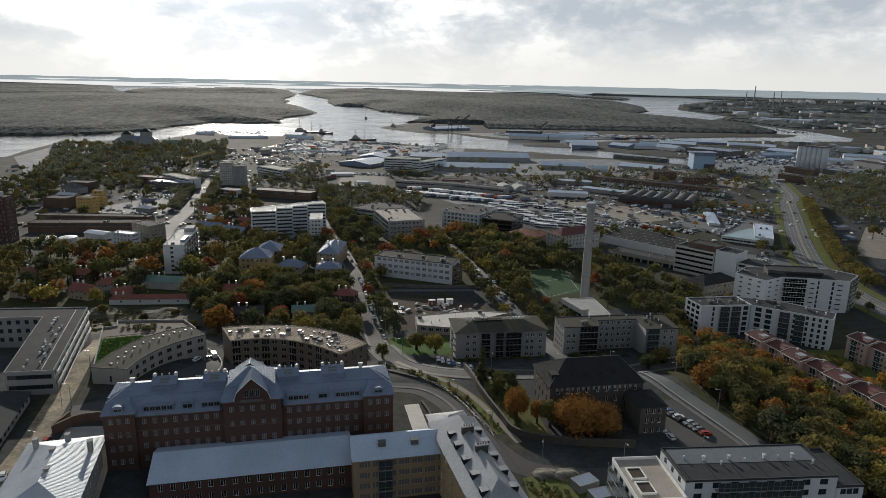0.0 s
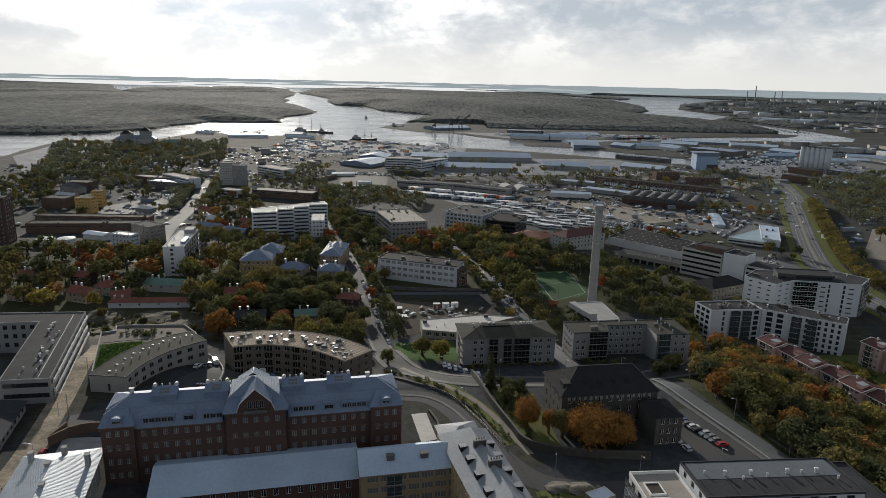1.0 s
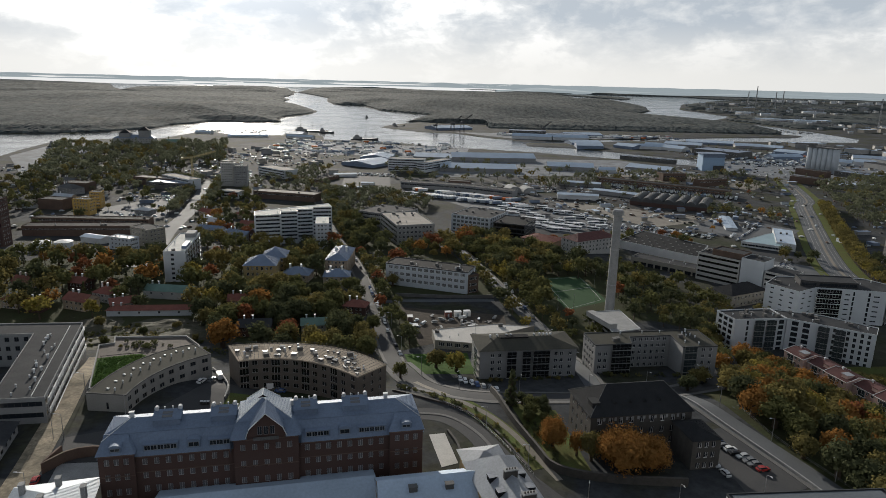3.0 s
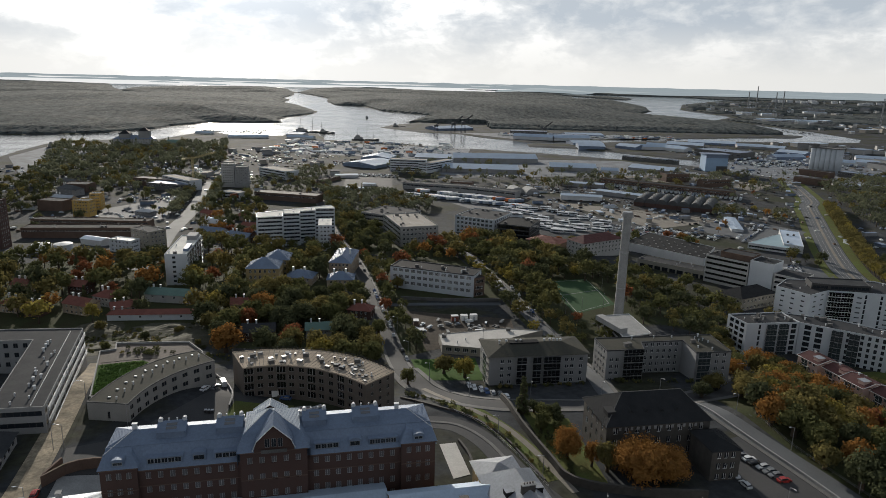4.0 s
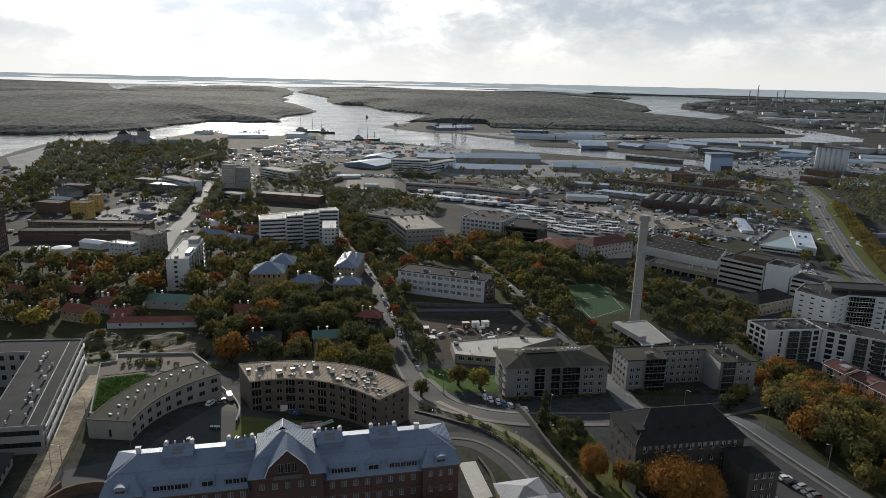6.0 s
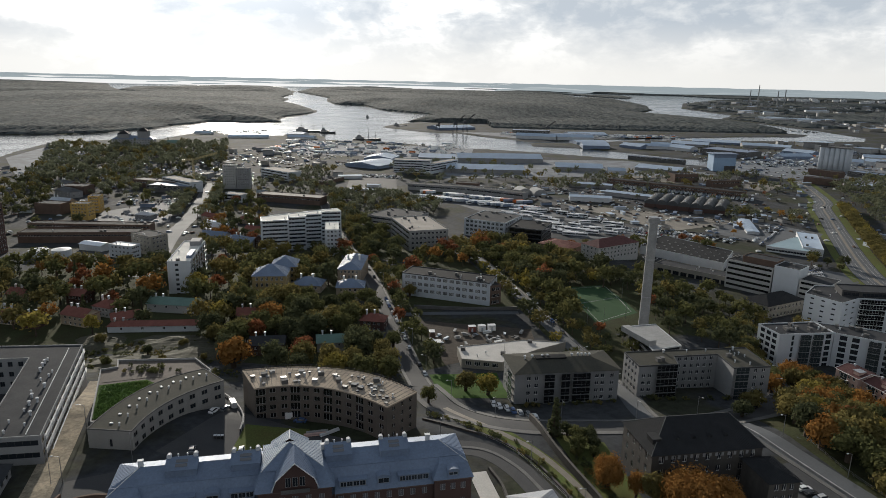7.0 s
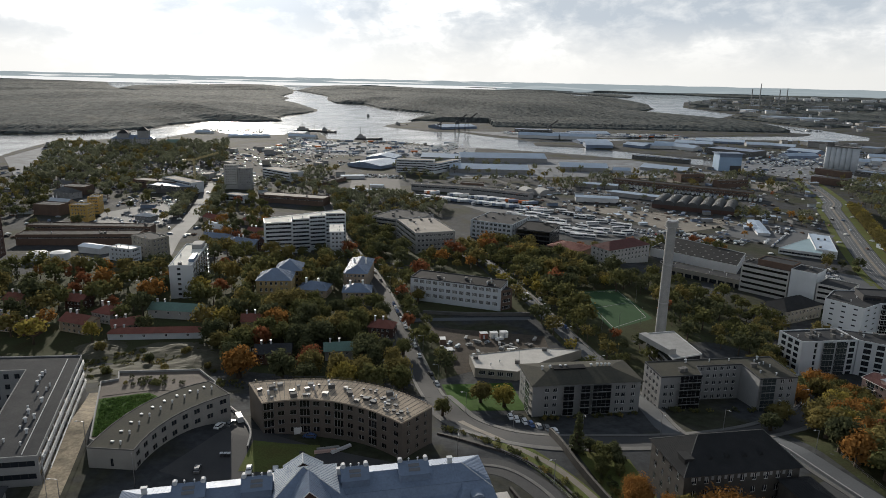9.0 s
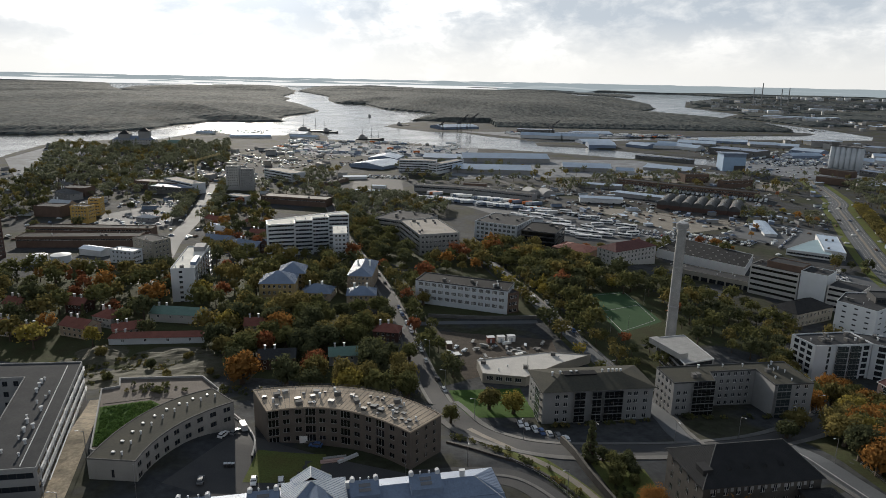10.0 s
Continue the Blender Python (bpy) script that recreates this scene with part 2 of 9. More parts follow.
PLASTER_GREY = material("grey_plaster", (0.25, 0.25, 0.25), 0.85, scale=0.15, spread=0.22, fine=4.0)
PLASTER_WHITE = material("white_plaster", (0.50, 0.525, 0.55), 0.8, scale=0.15, spread=0.14, fine=4.0)
PLASTER_YELLOW = material("yellow_plaster", (0.33, 0.25, 0.125), 0.85, scale=0.15, spread=0.2, fine=4.0)
PLASTER_TAN = material("tan_plaster", (0.36, 0.29, 0.22), 0.85, scale=0.15, spread=0.22, fine=4.0)
BEIGE = material("beige_plaster", (0.27, 0.25, 0.215), 0.85, scale=0.15, spread=0.22, fine=4.0)
BRICK_RED = material("red_brick", (0.07, 0.044, 0.038), 0.9, scale=0.2, spread=0.35, fine=5.0, bump=0.3, dirt=(0.1, 0.05, 0.04))
BRICK_BROWN = material("brown_brick", (0.125, 0.085, 0.066), 0.9, scale=0.2, spread=0.35, fine=5.0, bump=0.3)
STONE = material("granite_masonry", (0.072, 0.066, 0.06), 0.9, scale=0.5, spread=0.45, fine=2.0, bump=0.5)
METAL_BLUE = material("blue_grey_sheet_metal", (0.162, 0.208, 0.288), 0.6, metal=0.1, scale=0.15, spread=0.25, fine=1.5, spec=0.3)
METAL_GREY = material("galvanised_sheet_metal", (0.43, 0.47, 0.51), 0.6, metal=0.3, scale=0.12, spread=0.22, fine=1.5, spec=0.5)
METAL_DARK = material("dark_sheet_metal", (0.05, 0.052, 0.055), 0.45, metal=0.2, scale=0.2, spread=0.3, fine=2.0, spec=0.5)
METAL_LIGHT = material("pale_sheet_metal", (0.5, 0.51, 0.52), 0.6, metal=0.0, scale=0.1, spread=0.2, fine=1.5, spec=0.5)
METAL_PALE = material("pale_blue_grey_sheet_metal", (0.39, 0.47, 0.57), 0.65, scale=0.08, spread=0.2, fine=1.5, spec=0.3)
SLAB_PALE = material("pale_concrete_slab", (0.46, 0.44, 0.41), 0.85, scale=0.2, spread=0.25, fine=2.0)
FELT = material("roofing_felt", (0.034, 0.036, 0.04), 0.9, scale=0.12, spread=0.35, fine=1.5, dirt=(0.1, 0.1, 0.1), spec=0.08)
FELT_LIGHT = material("light_gravel_roof", (0.33, 0.30, 0.265), 0.9, scale=0.1, spread=0.3, fine=2.0, spec=0.1)
FELT_BLACK = material("black_roofing_felt", (0.02, 0.021, 0.023), 0.85, scale=0.12, spread=0.4, fine=1.5, spec=0.06)
TILE_RED = material("red_clay_tiles", (0.2, 0.078, 0.06), 0.85, scale=0.3, spread=0.35, fine=4.0, bump=0.3)
TILE_SLATE = material("dark_roof_tiles", (0.026, 0.027, 0.029), 0.85, scale=0.3, spread=0.4, fine=4.0, bump=0.4, spec=0.15)
COPPER_GREEN = material("green_painted_metal", (0.12, 0.2, 0.17), 0.5, metal=0.1, scale=0.2, spread=0.25, fine=2.0)
TEAL = material("teal_sheet_metal", (0.26, 0.36, 0.40), 0.5, scale=0.1, spread=0.2, fine=2.0)
WHITE_PAINT = material("white_paint", (0.75, 0.75, 0.73), 0.5, scale=0.5, spread=0.12)
FRAME_DARK = material("dark_frame", (0.04, 0.04, 0.042), 0.5, scale=0.5, spread=0.2)
SOIL = material("soil", (0.078, 0.066, 0.055), 0.95, scale=0.3, spread=0.5, fine=2.0, spec=0.05)
ROCK = material("bare_granite", (0.15, 0.135, 0.12), 0.9, scale=0.25, spread=0.7, fine=1.2, bump=0.6, dirt=(0.06, 0.065, 0.03))
ROCK_MOSSY = material("mossy_granite", (0.062, 0.056, 0.04), 0.95, scale=0.2, spread=0.7, fine=1.2, bump=0.6, dirt=(0.04, 0.045, 0.022))
# turf whose dark colour holds the shade under trees
TURF_DARK = material("turf_toned_as_shaded", (0.042, 0.05, 0.024), 0.95, scale=0.12, spread=0.6, fine=1.5, dirt=(0.05, 0.042, 0.025), spec=0.05)
BARK = material("bark", (0.08, 0.06, 0.045), 0.95, scale=1.0, spread=0.4)
RUBBER = material("rubber", (0.02, 0.02, 0.02), 0.8, scale=1.0, spread=0.2)
STEEL = material("steel", (0.35, 0.35, 0.36), 0.4, metal=0.7, scale=1.0, spread=0.2)
CRANE_YELLOW = material("yellow_steel", (0.40, 0.34, 0.18), 0.5, scale=1.0, spread=0.2)
ORANGE = material("orange_paint", (0.5, 0.14, 0.04), 0.5, scale=1.0, spread=0.2)
GLASS = glass_material("window_glass", (0.02, 0.024, 0.03))
GLASS_PALE = glass_material("balcony_glass", (0.035, 0.045, 0.05), 0.12)
GLASS_BLIND = glass_material("curtained_glass", (0.12, 0.12, 0.125), 0.25)
GLASS_DARK = glass_material("dark_glazing", (0.008, 0.009, 0.011), 0.12)
LEAF_GREEN = leaf_material("green_leaves", (0.088, 0.09, 0.038), (0.14, 0.128, 0.05))
LEAF_DARK = leaf_material("dark_green_leaves", (0.062, 0.068, 0.036), (0.098, 0.098, 0.048))
LEAF_OLIVE = leaf_material("olive_leaves", (0.125, 0.107, 0.042), (0.2, 0.155, 0.053))
LEAF_YELLOW = leaf_material("yellow_leaves", (0.20, 0.165, 0.045), (0.30, 0.235, 0.055))
LEAF_ORANGE = leaf_material("orange_leaves", (0.225, 0.115, 0.037), (0.33, 0.185, 0.05))
LEAF_RED = leaf_material("russet_leaves", (0.17, 0.07, 0.036), (0.24, 0.10, 0.04))
LEAF_HEDGE = leaf_material("hedge_leaves", (0.07, 0.12, 0.035), (0.11, 0.15, 0.045))
# green leaves paled in colour to imitate haze over far groves
LEAF_HAZED = leaf_material("haze_paled_green_leaves", (0.125, 0.132, 0.085), (0.175, 0.175, 0.11))
LAWN_DEEP = material("lush_lawn", (0.048, 0.09, 0.022), 0.95, scale=0.25, spread=0.45, fine=2.0, spec=0.05)
PAVING_BROWN = material("brown_paving", (0.12, 0.10, 0.085), 0.9, scale=0.2, spread=0.35, fine=2.0)
PLASTER_PINK = material("pink_plaster", (0.46, 0.33, 0.29), 0.85, scale=0.15, spread=0.18, fine=4.0)
BLUE_CLAD = material("pale_blue_cladding", (0.27, 0.38, 0.52), 0.6, scale=0.1, spread=0.15, fine=2.0)
BARREL_GREY = material("grey_barrel_roofing", (0.075, 0.078, 0.08), 0.8, scale=0.1, spread=0.4, fine=1.5, spec=0.2)
CREAM = material("cream_render", (0.29, 0.28, 0.26), 0.85, scale=0.15, spread=0.25, fine=4.0)
METAL_WEATHERED = material("weathered_ribbed_metal", (0.27, 0.285, 0.31), 0.65, metal=0.2, scale=0.12, spread=0.3, fine=1.5, spec=0.35)
FELT_BLUE = material("blue_grey_roofing_felt", (0.13, 0.145, 0.16), 0.9, scale=0.12, spread=0.3, fine=1.5, spec=0.08)
ROOF_CREAM = material("cream_roof_coating", (0.72, 0.70, 0.64), 0.9, scale=0.12, spread=0.25, fine=2.0, spec=0.05)
PLASTER_COOL = material("cool_grey_panels", (0.47, 0.50, 0.53), 0.8, scale=0.12, spread=0.18, fine=3.0)
PLASTER_AMBER = material("amber_plaster", (0.44, 0.29, 0.09), 0.85, scale=0.15, spread=0.2, fine=4.0)
TILE_MAROON = material("dull_red_roof_tiles", (0.115, 0.05, 0.046), 0.8, scale=0.3, spread=0.35, fine=4.0, bump=0.3)
ROOF_TAN = material("tan_gravel_roof", (0.36, 0.30, 0.235), 0.95, scale=0.12, spread=0.35, fine=2.0, spec=0.05)
ROOF_OLIVE = material("mossy_roofing_felt", (0.048, 0.048, 0.042), 0.92, scale=0.12, spread=0.35, fine=1.5, dirt=(0.12, 0.11, 0.08), spec=0.08)
PLASTER_OCHRE = material("ochre_plaster", (0.24, 0.18, 0.115), 0.85, scale=0.15, spread=0.25, fine=4.0)
# lane dirt, its colour lightened for the sun falling on it
DIRT_PALE = material("sun_lightened_dirt", (0.25, 0.208, 0.148), 0.95, scale=0.22, spread=0.7, fine=1.1, bump=0.8, dirt=(0.1, 0.085, 0.06))
RENDER_BROWN = material("brown_grey_render", (0.128, 0.11, 0.094), 0.88, scale=0.15, spread=0.3, fine=4.0)
CAR_PAINTS = [material("car_paint_" + n, c, 0.25, scale=1.0, spread=0.06, bump=0, spec=0.6) for n, c in
              (("white", (0.7, 0.7, 0.7)), ("silver", (0.4, 0.41, 0.42)), ("grey", (0.15, 0.155, 0.16)), ("black", (0.02, 0.02, 0.022)),
               ("blue", (0.05, 0.09, 0.2)), ("red", (0.3, 0.03, 0.025)))]


def water_material():
    m = bpy.data.materials.new("sea_water")
    m.use_nodes = True
    t = m.node_tree
    b = t.nodes["Principled BSDF"]
    at = node(t, "ShaderNodeTexCoord").outputs["Object"]
    big = node(t, "ShaderNodeTexNoise", {"Vector": at, "Scale": 0.012, "Detail": 5.0, "Roughness": 0.6}).outputs[0]
    fine = node(t, "ShaderNodeTexNoise", {"Vector": at, "Scale": 0.12, "Detail": 6.0, "Roughness": 0.65}).outputs[0]
    b.inputs["Base Color"].default_value = (0.03, 0.04, 0.045, 1)
    t.links.new(ramp(t, big, [(0.35, (0.10,) * 3), (0.65, (0.2,) * 3)]), b.inputs["Roughness"])
    n = node(t, "ShaderNodeBump", {"Height": fine, "Strength": 0.28, "Distance": 1.0})
    t.links.new(n.outputs[0], b.inputs["Normal"])
    b.inputs["IOR"].default_value = 1.33
    return m


def ground_material():
    """City ground: asphalt yards, gravel, worn grass."""
    m = bpy.data.materials.new("city_ground")
    m.use_nodes = True
    t = m.node_tree
    b = t.nodes["Principled BSDF"]
    at = node(t, "ShaderNodeTexCoord").outputs["Object"]
    a = node(t, "ShaderNodeTexNoise", {"Vector": at, "Scale": 0.02, "Detail": 5.0, "Roughness": 0.6}).outputs[0]
    f = node(t, "ShaderNodeTexNoise", {"Vector": at, "Scale": 0.3, "Detail": 5.0, "Roughness": 0.65}).outputs[0]
    kind = ramp(t, a, [(0.36, (0.034, 0.04, 0.022)), (0.45, (0.046, 0.046, 0.034)), (0.52, (0.042, 0.045, 0.049)), (0.6, (0.055, 0.058, 0.062)), (0.7, (0.085, 0.085, 0.08))])
    grain = ramp(t, f, [(0.3, (0.65, 0.65, 0.65)), (0.7, (1.25, 1.25, 1.25))])
    col = node(t, "ShaderNodeMix", {0: 1.0, 6: kind, 7: grain}, data_type="RGBA", blend_type="MULTIPLY").outputs[2]
    t.links.new(col, b.inputs["Base Color"])
    b.inputs["Roughness"].default_value = 0.95
    b.inputs["Specular IOR Level"].default_value = 0.08
    n = node(t, "ShaderNodeBump", {"Height": f, "Strength": 0.4, "Distance": 0.4})
    t.links.new(n.outputs[0], b.inputs["Normal"])
    return m


def forest_material():
    m = bpy.data.materials.new("mixed_forest")
    m.use_nodes = True
    t = m.node_tree
    b = t.nodes["Principled BSDF"]
    at = node(t, "ShaderNodeTexCoord").outputs["Object"]
    a = node(t, "ShaderNodeTexNoise", {"Vector": at, "Scale": 0.01, "Detail": 4.0, "Roughness": 0.6}).outputs[0]
    f = node(t, "ShaderNodeVectorMath", {0: at, 1: (1.0, 0.25, 1.0)}, operation="MULTIPLY").outputs[0]
    f = node(t, "ShaderNodeTexNoise", {"Vector": f, "Scale": 0.075, "Detail": 5.0, "Roughness": 0.7}).outputs[0]
    # canopy tones greyed and blued to carry the haze of distance
    kind = ramp(t, a, [(0.35, (0.06, 0.07, 0.072)), (0.55, (0.074, 0.083, 0.082)), (0.68, (0.094, 0.097, 0.088))])
    grain = ramp(t, f, [(0.36, (0.45, 0.46, 0.48)), (0.5, (0.98, 0.98, 0.98)), (0.64, (1.55, 1.52, 1.42))])
    col = node(t, "ShaderNodeMix", {0: 1.0, 6: kind, 7: grain}, data_type="RGBA", blend_type="MULTIPLY").outputs[2]
    t.links.new(col, b.inputs["Base Color"])
    b.inputs["Roughness"].default_value = 1.0
    b.inputs["Specular IOR Level"].default_value = 0.05
    n = node(t, "ShaderNodeBump", {"Height": f, "Strength": 0.12, "Distance": 2.0})
    t.links.new(n.outputs[0], b.inputs["Normal"])
    return m


# ---- the sheets: ground, water, far woods ----
def sheet(name, xs, ys, zs, mat, smooth_shade=True):
    rows, cols = xs.shape
    mesh = bpy.data.meshes.new(name)
    verts = np.stack([xs.ravel(), ys.ravel(), zs.ravel()], 1)
    i = (np.arange(rows - 1)[:, None] * cols + np.arange(cols - 1)[None, :]).ravel()
    faces = np.stack([i, i + 1, i + cols + 1, i + cols], 1)
    mesh.from_pydata(verts.tolist(), [], faces.tolist())
    mesh.materials.append(mat)
    if smooth_shade:
        mesh.polygons.foreach_set("use_smooth", [True] * len(mesh.polygons))
    return new(name, mesh)


def polar(azimuths, distances):
    a, d = np.meshgrid(np.radians(azimuths), distances)
    return CENTRE[0] + np.sin(a) * d, CENTRE[1] + np.cos(a) * d


def steps(a, b, ratio):
    n = max(2, int(math.log(b / a) / ratio))
    return list(np.geomspace(a, b, n, endpoint=False))


def build_sheets():
    az = np.concatenate([np.arange(-180, -44, 6.0), np.arange(-44, 44, 0.44), np.arange(44, 179, 6.0), [180.0]])
    dist = np.array([0.5, 20, 40, 60] + steps(80, 620, 0.012) + steps(620, 1150, 0.03) + steps(1150, 2600, 0.008) + steps(2600, 12000, 0.015)
                    + [12000, 12500])
    x, y = polar(az, dist)
    inside = shore(x, y)
    h = land_height(x, y)
    z = np.minimum(h, np.where(inside > 0, 0.3 + inside * 0.5, np.maximum(inside * 0.1, -5)))
    fx, fy, fz, k = far(x, y, z)
    tagged(sheet("ground", fx, fy, fz, ground_material()), "city ground of asphalt, gravel and worn grass", "ground", kind="structure")
    az = np.arange(-60, 60.1, 1.0)
    dist = np.array(steps(900, 10000, 0.05) + [10000])
    x, y = polar(az, dist)
    fx, fy, fz, k = far(x, y, np.zeros(x.shape))
    tagged(sheet("water", fx, fy, fz, water_material()), "rippled grey sea inlet glittering under a low sun", "water", kind="structure")
    # the canopy of the wooded islands and shores
    rng = np.random.default_rng(5)
    az = np.arange(-40, 40, 0.14)
    dist = np.array(steps(1440, 2700, 0.006) + steps(2700, 9000, 0.014) + [9000, 9300, 9700, 10200, 10800, 11400, 11600])
    x, y = polar(az, dist)
    west, east = shore_distance(x, y, WEST_ISLAND), shore_distance(x, y, EAST_ISLAND)
    rest = np.maximum(shore_distance(x, y, MAINLAND), shore_distance(x, y, NORTH_SHORE))
    port = np.minimum(y - 2010 - 0.02 * x, np.where((x < 150) & (y < 2230), -50, 1e9))
    wood = np.maximum(west - 4, np.minimum(east - 3, port))
    patch = np.sin(x * 0.0041 + 1.3) * np.sin(y * 0.0052) + 0.6 * np.sin(x * 0.011 + y * 0.007)
    wood = np.maximum(wood, np.minimum(np.minimum(rest - 30, y - 2350), patch * 90 + 60 + 200 * smooth(6500, 8500, y)))
    wood = np.where(np.hypot(x, y) > 11500, -1.0, wood)
    for cx, cy, r in TOWN:
        edge = np.hypot(x - cx, y - cy) - r * (1 + 0.25 * np.sin(x * 0.02) * np.cos(y * 0.017))
        wood = np.minimum(wood, edge)
    hills = 15 * (np.sin(x * 0.0031 + 0.5) * np.cos(y * 0.0019) + np.sin(x * 0.0009 - y * 0.0013)) + 7 * np.sin(x * 0.007 + 2.0) * np.sin(y * 0.006) + 12
    hills = np.clip(hills, 0, 40) * smooth(10, 320, wood)
    hills = hills * (1.0 - 0.7 * smooth(4000, 9000, np.hypot(x, y)))
    tall = (1.0 - 0.5 * smooth(3000, 9000, np.hypot(x, y))) * (3.5 * smooth(0, 10, wood) + 8.0 * smooth(4, 75, wood) + 1.6 * rng.random(x.shape) * smooth(0, 30, wood))
    z = np.where(wood > 0, land_height(x, y) + hills + tall, -12.0)
    fx, fy, fz, k = far(x, y, z)
    tagged(sheet("forest", fx, fy, fz, forest_material(), False), "dense mixed woodland covering the low islands", "forest", kind="stuff")
    # the last low skerries before the open sea; emission imitates the veiling air
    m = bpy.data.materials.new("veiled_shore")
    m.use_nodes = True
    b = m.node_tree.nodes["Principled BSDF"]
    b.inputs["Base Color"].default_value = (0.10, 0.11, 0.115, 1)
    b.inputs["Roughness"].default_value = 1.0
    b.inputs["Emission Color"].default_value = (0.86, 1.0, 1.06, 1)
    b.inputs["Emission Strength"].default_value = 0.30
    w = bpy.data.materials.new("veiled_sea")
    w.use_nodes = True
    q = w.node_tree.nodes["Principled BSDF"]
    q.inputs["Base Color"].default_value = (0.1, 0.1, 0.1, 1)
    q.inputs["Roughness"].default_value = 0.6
    # the sea glows too, as if seen through haze
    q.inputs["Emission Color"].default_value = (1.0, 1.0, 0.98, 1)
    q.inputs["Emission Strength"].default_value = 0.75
    az = np.arange(-60, 60, 0.25)
    dist = np.array(steps(9900, 42000, 0.03) + [42000])
    x, y = polar(az, dist)
    land = np.full(x.shape, -1e9)
    for cx, cy, a, c in SKERRIES:
        land = np.maximum(land, (1 - np.hypot((x - cx) / a, (y - cy) / c)) * c)
    land = np.maximum(land, np.minimum((x - 0.11 * y) * 0.5, y - 9800) + 150 * np.sin(x * 0.0011) * np.sin(y * 0.0007))
    z = np.where(land > 0, 6 + (22 + 16 * np.sin(x * 0.0017 + 1.0) * np.sin(y * 0.0009) + 10 * np.sin(x * 0.0043)) * smooth(0, 200, land), -2.0)
    fx, fy, fz, k = far(x, y, z)
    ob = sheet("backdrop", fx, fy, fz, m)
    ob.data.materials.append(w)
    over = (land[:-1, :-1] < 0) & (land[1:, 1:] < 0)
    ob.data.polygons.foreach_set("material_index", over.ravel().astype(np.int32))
    tagged(ob, "hazy open sea and low skerries on the horizon", "distance", kind="structure")


build_sheets()


# ---- building kit ----
def part(name, bm, mats, parent, label="", matrix=None, flat=True):
    """Links a bmesh (or a ready mesh) as one mesh object under a thing or a part."""
    if isinstance(bm, bpy.types.Mesh):
        mesh = bm
    else:
        mesh = bpy.data.meshes.new(name)
        bm.to_mesh(mesh)
        bm.free()
        for m in mats if isinstance(mats, (list, tuple)) else [mats]:
            mesh.materials.append(m)
        if not flat:
            mesh.polygons.foreach_set("use_smooth", [True] * len(mesh.polygons))
    ob = new(name, mesh)
    if parent is not None:
        ob.parent = parent
    if matrix is not None:
        ob.matrix_basis = matrix
    return tagged(ob, label)


def thing(name, p, angle, label, category, group=""):
    ob = new(name)
    ob.empty_display_size = 1.0
    ob.matrix_basis = Matrix.Translation(p) @ Matrix.Rotation(angle, 4, "Z")
    return tagged(ob, label, category, group)


def quad(bm, pts, slot=0):
    f = bm.faces.new([bm.verts.new(p) for p in pts])
    f.material_index = slot
    return f


def box(bm, x0, x1, y0, y1, z0, z1, slot=0, m=None):
    c = [Vector((x, y, z)) for z in (z0, z1) for y in (y0, y1) for x in (x0, x1)]
    if m is not None:
        c = [m @ p for p in c]
    v = [bm.verts.new(p) for p in c]
    for ids in ((0, 2, 3, 1), (4, 5, 7, 6), (0, 1, 5, 4), (2, 6, 7, 3), (0, 4, 6, 2), (1, 3, 7, 5)):
        bm.faces.new([v[i] for i in ids]).material_index = slot


def tube(bm, a, b, r0, r1, n=8, slot=0, caps=True):
    a, b = Vector(a), Vector(b)
    q = (b - a).to_track_quat("Z", "Y").to_matrix()
    rings = []
    for p, r in ((a, r0), (b, r1)):
        rings.append([bm.verts.new(p + q @ Vector((r * math.cos(2 * math.pi * i / n), r * math.sin(2 * math.pi * i / n), 0))) for i in range(n)])
    for i in range(n):
        bm.faces.new((rings[0][i], rings[0][(i + 1) % n], rings[1][(i + 1) % n], rings[1][i])).material_index = slot
    if caps:
        bm.faces.new(rings[1]).material_index = slot
        bm.faces.new(list(reversed(rings[0]))).material_index = slot


def facade(bm, a, b, z0, z1, rects, recess):
    """A wall from a to b (outer side on its right) with openings cut in and their reveals."""
    a, b = Vector((*a, 0)), Vector((*b, 0))
    u = (b - a).normalized()
    inward = Vector((-u.y, u.x, 0))
    w = (b - a).length
    rects = [(max(r[0], 0.05), min(r[1], w - 0.05), max(r[2], z0 + 0.05), min(r[3], z1 - 0.05)) for r in rects]
    xs = sorted({0.0, w, *[round(v, 3) for r in rects for v in r[:2]]})
    zs = sorted({z0, z1, *[round(v, 3) for r in rects for v in r[2:]]})
    at = lambda x, z, d=0.0: a + u * x + inward * d + Vector((0, 0, z))
    verts = {}

    def v(i, k):
        if (i, k) not in verts:
            verts[i, k] = bm.verts.new(at(xs[i], zs[k]))
        return verts[i, k]

    for k in range(len(zs) - 1):
        run = None
        zc = (zs[k] + zs[k + 1]) / 2
        for i in range(len(xs) - 1):
            xc = (xs[i] + xs[i + 1]) / 2
            hole = any(r[0] < xc < r[1] and r[2] < zc < r[3] for r in rects)
            if not hole:
                bm.faces.new((v(i, k), v(i + 1, k), v(i + 1, k + 1), v(i, k + 1)))
    for r in rects:
        x0, x1, p0, p1 = r[:4]
        c = [at(x0, p0), at(x1, p0), at(x1, p1), at(x0, p1)]
        d = [at(x0, p0, recess), at(x1, p0, recess), at(x1, p1, recess), at(x0, p1, recess)]
        for i in range(4):
            j = (i + 1) % 4
            quad(bm, (c[i], d[i], d[j], c[j]))
        quad(bm, d)
    return u, inward


WINDOWS = {}


